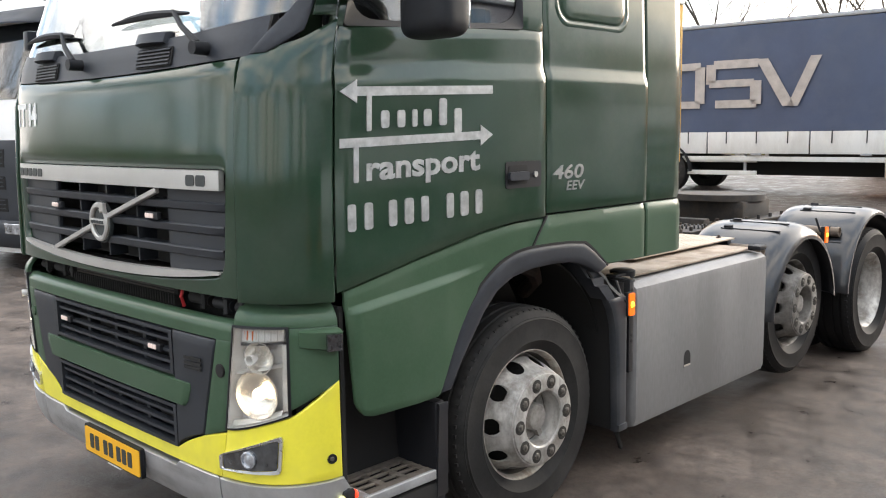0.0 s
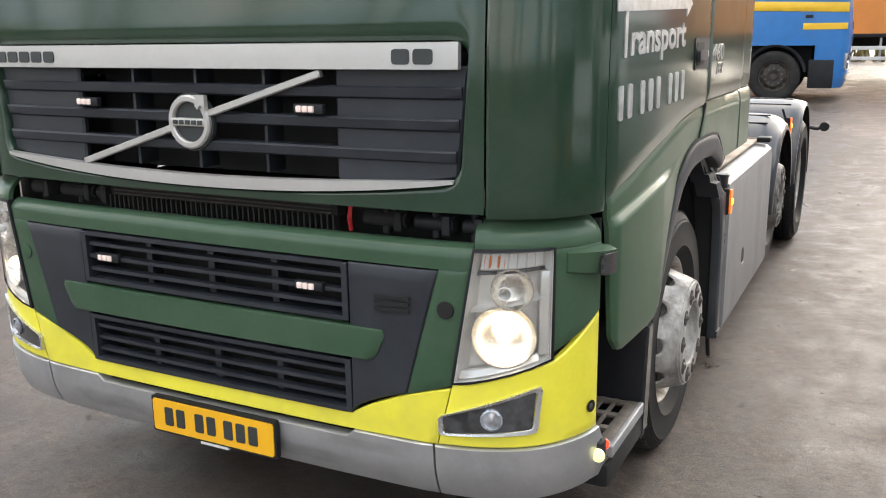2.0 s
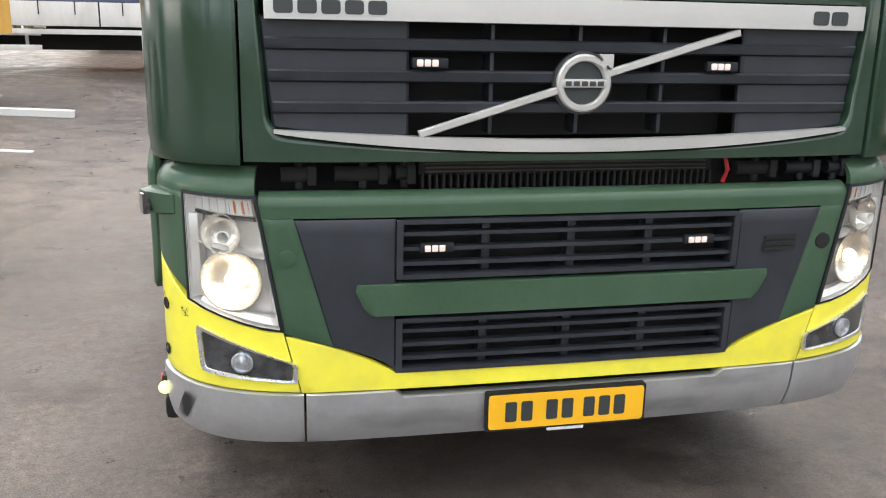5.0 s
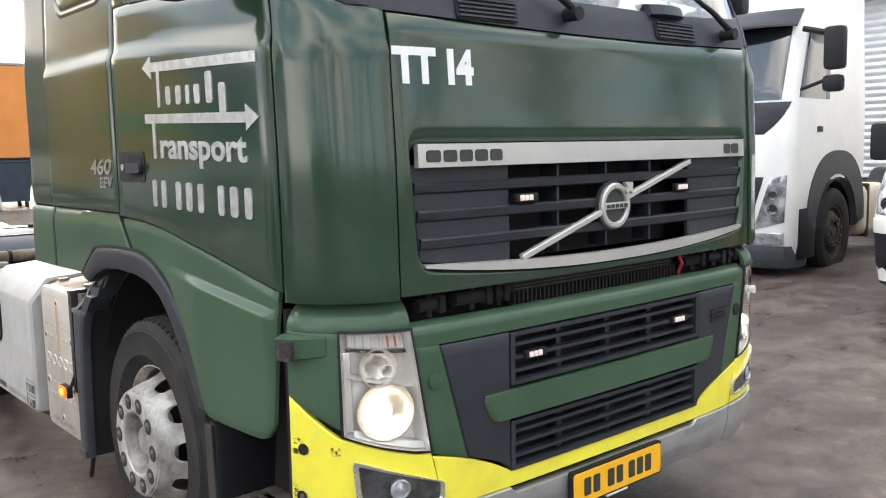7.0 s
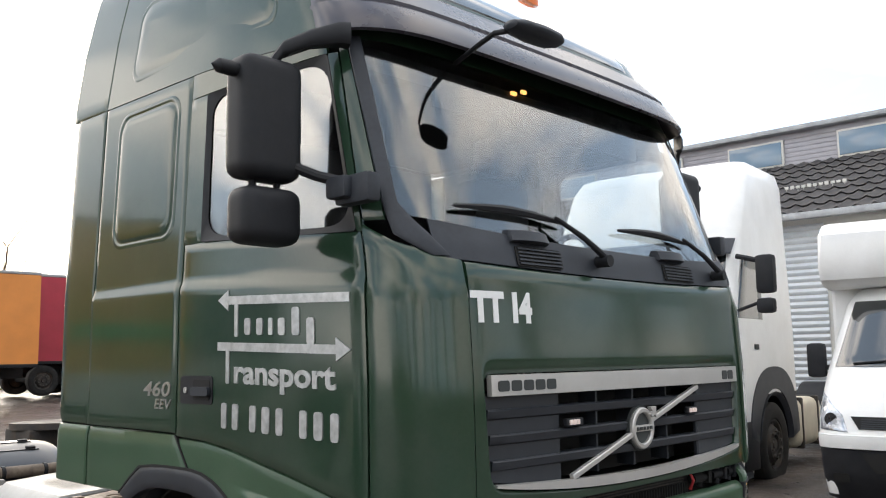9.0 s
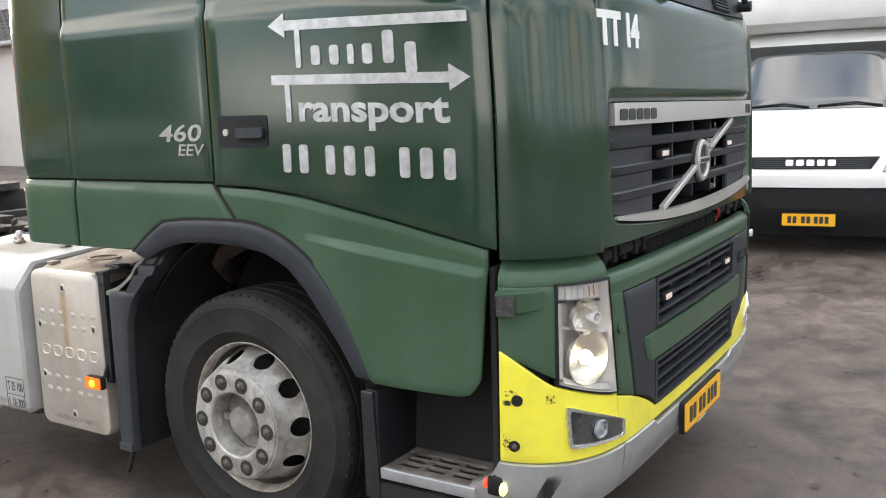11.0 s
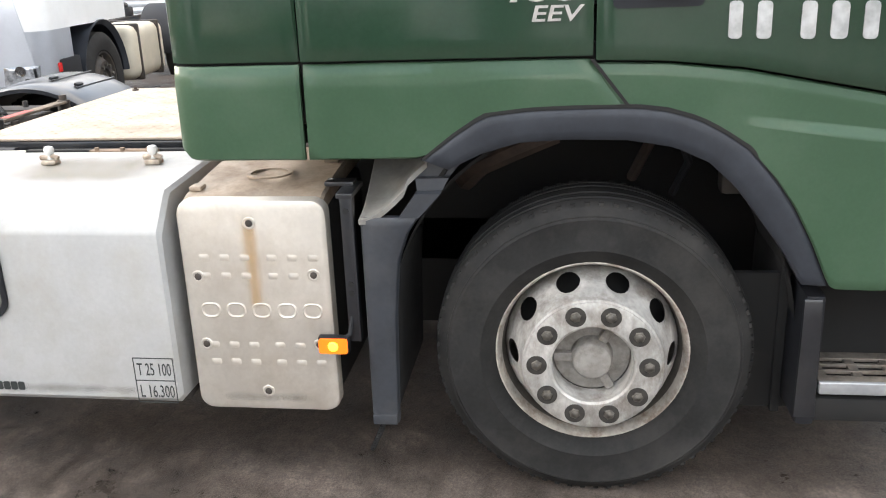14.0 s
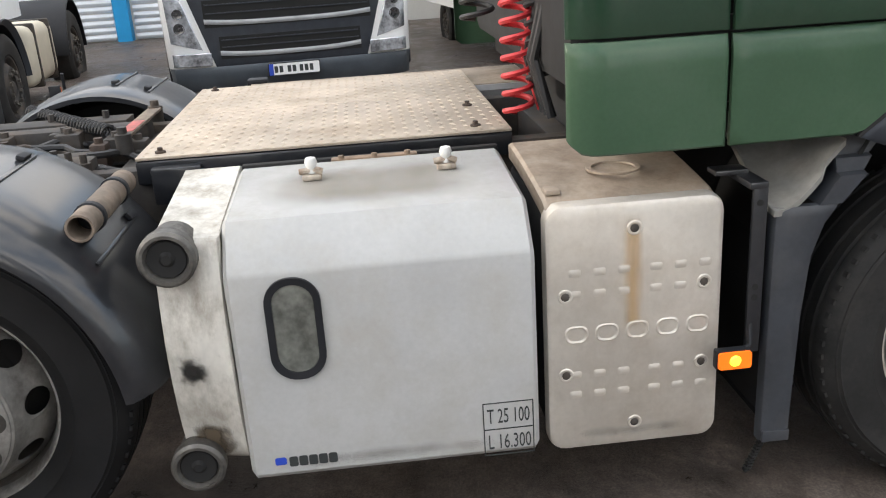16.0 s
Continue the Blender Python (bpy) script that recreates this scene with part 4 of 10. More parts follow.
    panel("rear_skirt", "green_dull", lambda v: tag(diag(v) + 0.006), tag(SEAM_B - 0.006), z_arch, 1.393, 26, 8, off=-0.002, bump=puff)
    # front skirt with its ledge
    def ledge(s, z):
        y = y_of(s)
        zl = float(np.interp(y, (0.33, 1.02), (1.150, 1.238)))
        on = max(0.0, min(1.0, (1.02 - y) / 0.25)) * max(0.0, min(1.0, (y - 0.30) / 0.05))
        top = z_door(s)
        up = max(0.0, min(1.0, (top - 0.004 - z) / 0.03)) * 0.008
        t = max(0.0, min(1.0, (z - zl + 0.028) / 0.028))
        return up + on * 0.019 * (1 - t) * (1 if z < zl else 0) - 0.004
    low = lambda s: float(np.interp(y_of(s), (0.33, 0.345, 0.365, 0.40, 0.45), (0.80, 0.765, 0.745, 0.736, 0.735))) if y_of(s) < 0.45 else z_arch(s)
    z_led = lambda s: float(np.interp(y_of(s), (0.33, 1.02), (1.150, 1.238)))
    top_s = lambda s: z_door(s) - 0.008
    def skirt(u, v, o):
        s = lerp(s_y(lerp(0.332, 0.306, min(1, v * 1.4))), diag(v) - 0.006, u)
        z0, z1 = low(s), top_s(s)
        zl = max(z_led(s), lerp(z0, z1, 0.4))
        z = float(np.interp(v, (0, 0.6, 0.7, 1), (z0, zl - 0.028, zl, z1)))
        return cab(tag(s), z, o + ledge(s, z))
    bm = bmesh.new()
    rows_v = [0, 0.02] + [0.6 * k / 14 for k in range(1, 14)] + [0.592, 0.6, 0.625, 0.65, 0.675, 0.7, 0.708] + [0.7 + 0.3 * k / 8 for k in range(1, 8)] + [0.985, 1.0]
    sheet(bm, skirt, steps(70, 0.008), rows_v, 0.02, 0.006)
    part("front_skirt", bm, "green_dull", truck, "")
    # black lip of the wheel arch
    ai = ((0.80, 0.806, 0.865, 1.0, 1.08, 1.175, 1.3, 1.458, 1.6, 1.704, 1.80, 1.87), (0.74, 0.748, 0.848, 1.029, 1.105, 1.149, 1.170, 1.174, 1.166, 1.136, 1.09, 1.06))
    bm = bmesh.new()
    pts_o = [(0.737, 0.745)] + [(a, b) for a, b in zip(*arch) if 0.74 < a < 1.87] + [(1.872, 1.118)]
    cum = [0]
    for p, q in zip(pts_o, pts_o[1:]):
        cum.append(cum[-1] + math.dist(p, q))
    pts_i = list(zip(*ai))[1:-1]
    cui = [0]
    for p, q in zip(pts_i, pts_i[1:]):
        cui.append(cui[-1] + math.dist(p, q))
    def lip(u, v, o):
        ay, az = (np.interp(u * cum[-1], cum, [p[k] for p in pts_o]) for k in (0, 1))
        by, bz = (np.interp(u * cui[-1], cui, [p[k] for p in pts_i]) for k in (0, 1))
        return cab(tag(s_y(lerp(ay, by, v))), float(lerp(az, bz, v)), 0.012 - 0.012 * (v - 0.4) ** 2 + o)
    sheet(bm, lip, steps(40, 0.01), steps(4, 0.12), 0.05, 0.006)
    arch_lip = part("wheel_arch_lip", bm, "plastic", truck, "dark grey wheel arch lip")
    bm = bmesh.new()
    sheet(bm, lambda u, v, o: lip(u, lerp(-0.085, 0.03, v), o - 0.0005), steps(40, 0.01), [0, 1], 0.012, 0.0)
    part("arch_seal", bm, "dark", arch_lip, "black rubber seal along the arch")
    # lettering on the door
    up = (lambda u, v, o: cab(tag(s_y(u)), v, crease(s_y(u), v) + 0.004 + o))
    def ly(a):
        """Place along the door from the reading start."""
        return (1.085 - a) if g < 0 else (0.285 + a)
    slope = lambda y: (y - 0.3) * 0.030
    def w(a, dz, o):
        y = ly(a)
        return up(y, dz + slope(y), o)
    for z, left in ((1.898, True), (1.722, False)):
        bm = bmesh.new()
        a0, a1, tip, base = (0.07, 0.755, 0.0, 0.07) if left else (0.0, 0.685, 0.755, 0.685)
        long_bar(bm, a0, a1, z - 0.016, z + 0.016, w, 0.004)
        slab(bm, [(tip, z), (base, z + 0.04), (base, z - 0.04)], w, 0.004)
        part("arrow_bar", bm, "letter", door, "silver arrow")
    rows = (
        [(0.105, 1.760, 0.14, 1.885), (0.165, 1.768, 0.225, 1.83), (0.24, 1.768, 0.30, 1.83), (0.315, 1.768, 0.355, 1.83), (0.368, 1.768, 0.43, 1.83), (0.445, 1.768, 0.51, 1.868), (0.525, 1.735, 0.59, 1.83)],
        [(0.05, 1.583, 0.085, 1.708)],
        [(0.02, 1.415, 0.075, 1.51), (0.09, 1.415, 0.15, 1.51), (0.2, 1.415, 0.26, 1.51), (0.272, 1.415, 0.342, 1.51), (0.355, 1.415, 0.415, 1.51), (0.485, 1.415, 0.545, 1.51), (0.557, 1.415, 0.628, 1.51), (0.642, 1.415, 0.705, 1.51)],
    )
    for r in rows:
        for u0, v0, u1, v1 in r:
            bm = bmesh.new()
            mid, half = (u0 + u1) / 2, 0.31 * (u1 - u0)
            slab(bm, rounded(mid - half, v0, mid + half, v1, 0.6 * half, 4), w, 0.004)
            part("lettering_bar", bm, "letter", door, "silver plain lettering bar")
    flat = words("ransport", 0.12, lambda u, v, o: Vector((u, v, o)), 0.004, 1.0, 0.003)
    wide = max(v.co.x for v in flat.verts)
    flat.free()
    bm = words("ransport", 0.12, lambda u, v, o: w(0.105 + u * 0.575 / wide, 1.590 + v, o), 0.004, 1.0, 0.0035)
    part("lettering", bm, "letter", door, "silver lettering")
    # power badge
    bu = lambda a, v, o: cab(tag(s_y(1.662 - a if g < 0 else 1.43 + a)), v, 0.0165 + o)
    bm = words("460", 0.085, lambda u, v, o: bu(u * 1.75 + v * 0.25, 1.547 + v, o), 0.006, 1.0, 0.0012)
    bm2 = words("EEV", 0.058, lambda u, v, o: bu(0.095 + u * 1.42 + v * 0.25, 1.495 + v, o), 0.006, 1.0, 0.0008)
    part("power_badge", bm, "chrome", truck, "chrome number badge")
    part("engine_badge", bm2, "chrome", truck, "chrome letter badge")
    # pillar trim from the cowl up beside the windscreen
    bm = bmesh.new()
    def pil(u, v, o):
        z = lerp(2.03, 2.86, v)
        a = lerp(float(np.interp(z, (2.03, 2.2, 2.86), (s_x(1.0), s_x(1.125), s_x(1.12)))), float(np.interp(z, (2.03, 2.09, 2.2, 2.86), (s_x(1.06), s_x(1.15), s_x(1.160), s_x(1.160)))), u)
        return cab(tag(a), z, 0.004 + o)
    sheet(bm, pil, steps(4, 0.1), steps(14), 0.02, 0.004)
    part("pillar_trim", bm, "plastic", truck, "dark grey windscreen pillar trim")
    panel("pillar", "green", tag(s_x(1.162)), lambda v: tag(SEAM_F - 0.019 - 0.048 * v), lambda s: 2.155, lambda s: z_roof(s) - 0.004, 4, 14)


M["visor"] = material("smoked_visor", (0.045, 0.042, 0.055), 0.25, var=0.1, bump=0.01, coat=0.15, spec=0.35, dirt=(0.10, 0.10, 0.10), dirt_amount=0.12)
M["glass_side"] = glass("side_glass", (0.80, 0.84, 0.84), 0.01, 2.0)
M["glass_front"] = glass("windscreen_glass", (0.86, 0.91, 0.92), 0.01, 1.75)
side(1)
side(-1)


def front_upper():
    # dark cowl under the windscreen
    z_ct = lambda s: 1.996 + 0.02 * (abs(s) / 0.95) ** 2
    ws = lambda s: 2.115 + 0.05 * (abs(s) / 1.1) ** 3
    e = s_x(1.05)
    panel("cowl", "plastic", -e, e, z_ct, ws, 40, 6, off=-0.004, label="dark grey cowl below the windscreen")
    for x0, x1 in ((-0.70, -0.44), (0.30, 0.56)):
        bm = bmesh.new()
        slab(bm, rounded(x0, 2.012, x1, 2.085, 0.01), lambda u, v, o: cab(s_x(u), v, 0.002 + o), 0.004)
        vent = part("cowl_vent", bm, "dark", truck, "black louvred vent")
        for k in range(5):
            bm = bmesh.new()
            slab(bm, [(x0 + 0.01, 2.020 + 0.0135 * k), (x1 - 0.01, 2.020 + 0.0135 * k), (x1 - 0.01, 2.026 + 0.0135 * k), (x0 + 0.01, 2.026 + 0.0135 * k)], lambda u, v, o: cab(s_x(u), v, 0.008 + o), 0.006)
            part("vent_slat", bm, "plastic", vent)
        # wiper spindle cover above
        bm = bmesh.new()
        f = lambda u, v, o: cab(s_x(lerp(x0 - 0.02, x1 - 0.06, u)), 2.10 + 0.045 * v, 0.045 * math.sin(math.pi * min(1, max(0, u))) ** 0.5 + o)
        sheet(bm, f, steps(8, 0.03), steps(3, 0.1), 0.05, 0.012)
        part("cowl_hood", bm, "plastic", truck)
    # windscreen
    g = s_x(1.13)
    bm = bmesh.new()
    sheet(bm, lambda u, v, o: cab(lerp(-g, g, u), lerp(ws(lerp(-g, g, u)), 2.87, v), -0.012 + o), steps(30, 0.01), steps(14, 0.01), 0.006, 0.0, True)
    pane = part("windscreen", bm, M["glass_front"], truck, "large clear windscreen")
    pane.visible_shadow = False
    # wipers
    for px, tip in ((-0.20, -0.95), (0.78, 0.02)):
        bm = bmesh.new()
        a, b = cab(s_x(px), 2.075, 0.04), cab(s_x(px - 0.24), 2.215, 0.035)
        tube(bm, [a, lerp(a, b, 0.5) + Vector((0, -0.012, 0)), b], lambda t: 0.014 - 0.006 * t, 8)
        rod(bm, cab(s_x(px), 2.06, 0.0), cab(s_x(px), 2.06, 0.06), 0.024)
        arm = part("wiper_arm", bm, "black", truck, "black wiper arm")
        bm = bmesh.new()
        n = 10
        pts = [cab(s_x(lerp(px - 0.16, tip, k / n)), 2.20 + 0.05 * math.sin(math.pi * k / n) * 0.3 + 0.01 * (k / n), 0.012) for k in range(n + 1)]
        tube(bm, pts, lambda t: 0.006 + 0.010 * math.sin(math.pi * t), 6)
        part("wiper_blade", bm, "black", arm)
    # sun visor over the windscreen
    bm = bmesh.new()
    h = s_y(0.27)
    def vis(u, v, o):
        a = lerp(-h, h, u)
        k = 1 - (abs(a) / h) ** 8
        base, mid, lip = cab(a, 3.15, 0.008), cab(a, 3.02, 0.018 + 0.050 * k), cab(a, 2.87, 0.014 + 0.088 * k)
        p = base.lerp(mid, v / 0.5) if v < 0.5 else mid.lerp(lip, (v - 0.5) / 0.5)
        groove = 0.012 * max(0.0, 1 - abs(v - 0.55) / 0.05)
        return p + Vector((0, -o * 0.9 + groove, o * 0.4))
    sheet(bm, vis, steps(48, 0.01), [0, 0.04, 0.25, 0.46, 0.5, 0.53, 0.55, 0.57, 0.60, 0.8, 0.96, 1.0], 0.022, 0.004)
    part("sun_visor", bm, M["visor"], truck, "dark tinted sun visor")
    # roof
    bm = bmesh.new()
    zs = [2.90, 2.96, 3.05, 3.15, 3.25, 3.35, 3.45, 3.55, 3.64, 3.71, 3.76, 3.78]
    e = SEAM_B - 0.004
    ss = [lerp(-e, e, i / 80) for i in range(81)]
    rows = []
    for z in zs:
        rows.append([bm.verts.new(cab(s, z if z > 2.91 else z_roof(s), -0.004)) for s in ss])
    for a, b in zip(rows, rows[1:]):
        for i in range(80):
            bm.faces.new((a[i], a[i + 1], b[i + 1], b[i]))
    bm.faces.new(rows[-1][::-1])
    for a, b in zip(rows, rows[1:]):
        bm.faces.new((a[0], b[0], b[-1], a[-1]))
    part("high_roof", bm, "green", truck, "green high roof", 50)
    for g in (-1, 1):
        panel("roof_fairing", "green", g * (SEAM_B + 0.005), g * BACK, lambda s: z_roof(s) + 0.003, 3.74, 8, 14, off=-0.004, label="green side fairing of the high roof")
        # shallow pressed panel in the roof's flank
        bm = bmesh.new()
        edge = rounded(0.62, 3.02, 1.98, 3.40, 0.08, 6)
        ins = lambda k: [(1.30 + (u - 1.30) * (1 - k / 0.68), 3.21 + (v - 3.21) * (1 - k / 0.19)) for u, v in edge]
        skin(bm, [[cab(g * s_y(u), v, o) for u, v in ins(k)] for k, o in ((-0.02, -0.004), (-0.008, 0.001), (0.0, -0.003), (0.012, 0.0), (0.06, 0.002), (0.12, 0.002))], cap0=False)
        part("roof_pressing", bm, "green", truck, "", 60)
    bm = bmesh.new()
    sheet(bm, lambda u, v, o: cab(lerp(-s_x(0.9), s_x(0.9), u), lerp(3.17, 3.60, v), 0.0 + o), steps(20), steps(8), 0.02, 0.006)
    part("roof_sign", bm, "window", truck, "dark glossy roof panel")
    bm = bmesh.new()
    lathe(bm, [(0.06, 0), (0.06, 0.03), (0.055, 0.09), (0.03, 0.12), (0, 0.125)], Matrix.Translation((0.80, 1.14, 3.69)) @ Matrix.Rotation(radians(-90), 4, "Y"), 20)
    part("beacon", bm, "amber_off", truck, "orange roof beacon")


front_upper()


def inside():
    """What shows through the windows."""
    bm = bmesh.new()
    box(bm, (0, 1.2, 1.55), (2.36, 1.9, 0.04))
    box(bm, (0, 2.30, 2.26), (2.30, 0.04, 1.5))
    box(bm, (0, 1.42, 2.94), (2.2, 1.72, 0.03))
    part("cab_lining", bm, "seat", truck, "dark cab floor and back wall")
    bm = bmesh.new()
    f = lambda u, v, o: Vector((lerp(-1.12, 1.12, u), lerp(0.16, 0.75, v) + 0.2 * (u - 0.5) ** 2, 2.05 - 0.06 * v + o))
    sheet(bm, f, steps(20), steps(5), 0.28, 0.02)
    part("dashboard", bm, "plastic", truck, "grey dashboard")
    for x in (-0.68, 0.68):
        bm = bmesh.new()
        box(bm, (x, 1.05, 1.85), (0.5, 0.5, 0.16), 0.05)
        box(bm, (x, 1.33, 2.25), (0.48, 0.16, 0.85), 0.06)
        box(bm, (x, 1.31, 2.82), (0.28, 0.15, 0.2), 0.06, segs=4)
        part("cab_seat", bm, "seat", truck, "dark cab seat")
    bm = bmesh.new()
    m = pose(0.68, 0.88, 2.12, -60, 0, 0) @ Matrix.Rotation(radians(90), 4, "Y")
    pr = [(0.22 + 0.016 * math.cos(a), 0.016 * math.sin(a)) for a in [2 * math.pi * i / 8 for i in range(8)]]
    lathe(bm, pr, m, 28, closed=True)
    part("steering_wheel", bm, "black", truck)
    bm = bmesh.new()
    box(bm, (0, 0.52, 2.80), (2.1, 0.10, 0.10), 0.03)
    part("cab_header", bm, "seat", truck)
    for k in (-0.5, 0.0, 0.5):
        bm = bmesh.new()
        box(bm, (k, 0.43, 2.72), (0.46, 0.02, 0.12), 0.02)
        part("inner_sunblind", bm, "black", truck)
    for x, z in LAMPS:
        bm = bmesh.new()
        box(bm, (x, 0.465, z), (0.035, 0.012, 0.018), 0.005)
        part("reading_lamp", bm, M["reading"], truck, "small warm cab lamp")


M["reading"] = glow("warm_cab_lamp", (1.0, 0.45, 0.12), 3.0)
LAMPS = ((-0.19, 2.835), (-0.12, 2.855))
inside()


def mirrors(g):
    """Main and wide-angle mirror of one side on their two arms."""
    bm = bmesh.new()
    box(bm, (g * 1.225, 0.30, 2.255), (0.06, 0.17, 0.10), 0.014)
    box(bm, (g * 1.262, 0.345, 2.262), (0.05, 0.10, 0.075), 0.012)
    part("mirror_foot", bm, "plastic", truck, "dark grey mirror foot")
    bm = bmesh.new()
    tube(bm, [(g * 1.235, 0.32, 2.275), (g * 1.29, 0.43, 2.31), (g * 1.33, 0.50, 2.345)], 0.019, 10)
    part("mirror_arm", bm, "black", truck, "black mirror arm")
    bm = bmesh.new()
    path = [(1.16, 0.42, 2.835), (1.20, 0.43, 2.832), (1.28, 0.49, 2.81), (1.36, 0.54, 2.765), (1.40, 0.56, 2.70)]
    wide = (0.050, 0.046, 0.036, 0.036, 0.040)
    tall = (0.040, 0.038, 0.030, 0.026, 0.026)
    skin(bm, [[Vector((g * x + a * w * 0.4, y + a * w * 0.7, z + b * h)) for a, b in ((-0.7, -1), (0.7, -1), (1, -0.6), (1, 0.6), (0.7, 1), (-0.7, 1), (-1, 0.6), (-1, -0.6))] for (x, y, z), w, h in zip(path, wide, tall)])
    part("mirror_arm", bm, "black", truck, "black mirror arm", 50)
    bm = bmesh.new()
    box(bm, (g * 1.42, 0.56, 2.505), (0.245, 0.15, 0.425), 0.06, segs=6)
    head = part("mirror_head", bm, "black", truck, "black mirror housing")
    bm = bmesh.new()
    box(bm, (g * 1.42, 0.637, 2.505), (0.195, 0.006, 0.36), 0.01)
    part("mirror_glass", bm, M["mirror"], head)
    bm = bmesh.new()
    lathe(bm, [(0, -0.05), (0.020, -0.045), (0.026, 0.0), (0.024, 0.05), (0, 0.075)], Matrix.Translation((g * 1.56, 0.55, 2.655)) @ Matrix.Rotation(0 if g > 0 else math.pi, 4, "Z"), 16)
    part("arm_lamp", bm, "black", head, "small black lamp pod")
    bm = bmesh.new()
    box(bm, (g * 1.415, 0.56, 2.172), (0.235, 0.15, 0.195), 0.06, segs=6)
    head = part("wide_angle_mirror", bm, "black", truck, "black wide-angle mirror housing")
    for dx in (-0.05, 0.05):
        bm = bmesh.new()
        rod(bm, (g * 1.415 + dx, 0.56, 2.25), (g * 1.415 + dx, 0.56, 2.31), 0.012)
        part("mirror_link", bm, "black", head)
    bm = bmesh.new()
    box(bm, (g * 1.415, 0.637, 2.172), (0.185, 0.006, 0.135), 0.01)
    part("mirror_glass", bm, M["mirror"], head)


M["mirror"] = material("mirror_surface", (0.85, 0.86, 0.87), 0.03, metal=1.0, var=0.0, bump=0.0)
mirrors(1)
mirrors(-1)


def front_mirror():
    """Flat oval ramp mirror on a bent arm under the visor."""
    bm = bmesh.new()
    tube(bm, [(-0.67, 0.36, 2.835), (-0.76, 0.16, 2.835), (-0.82, 0.03, 2.83), (-0.76, -0.02, 2.845)], 0.010)
    part("front_mirror_arm", bm, "black", truck)
    bm = bmesh.new()
    lathe(bm, [(0, -0.15), (0.022, -0.14), (0.036, -0.10), (0.042, 0.0), (0.038, 0.09), (0.024, 0.13), (0, 0.14)], Matrix.Translation((-0.665, -0.03, 2.85)) @ Matrix.Diagonal((1, 1.5, 0.72, 1)), 20)
    part("front_mirror", bm, "plastic", truck, "grey ramp mirror in front of the visor")


front_mirror()

# ---- bumper and lamps ----
def z_yel(s):
    x = abs(s)
    return float(np.interp(x, (0, 0.53, 0.58, 0.626, 0.67, 0.72, 0.80, s_x(0.86), s_x(1.0), s_x(1.12), s_y(0.29)), (0.556, 0.558, 0.590, 0.613, 0.633, 0.652, 0.676, 0.69, 0.735, 0.80, 0.90)))


X_OUT_Z, X_OUT = (0.5, 0.69, 1.10), (0.806, 0.853, 0.922)
X_IN_Z, X_IN = (0.548, 0.60, 0.645, 1.03), (0.53, 0.66, 0.715, 0.822)


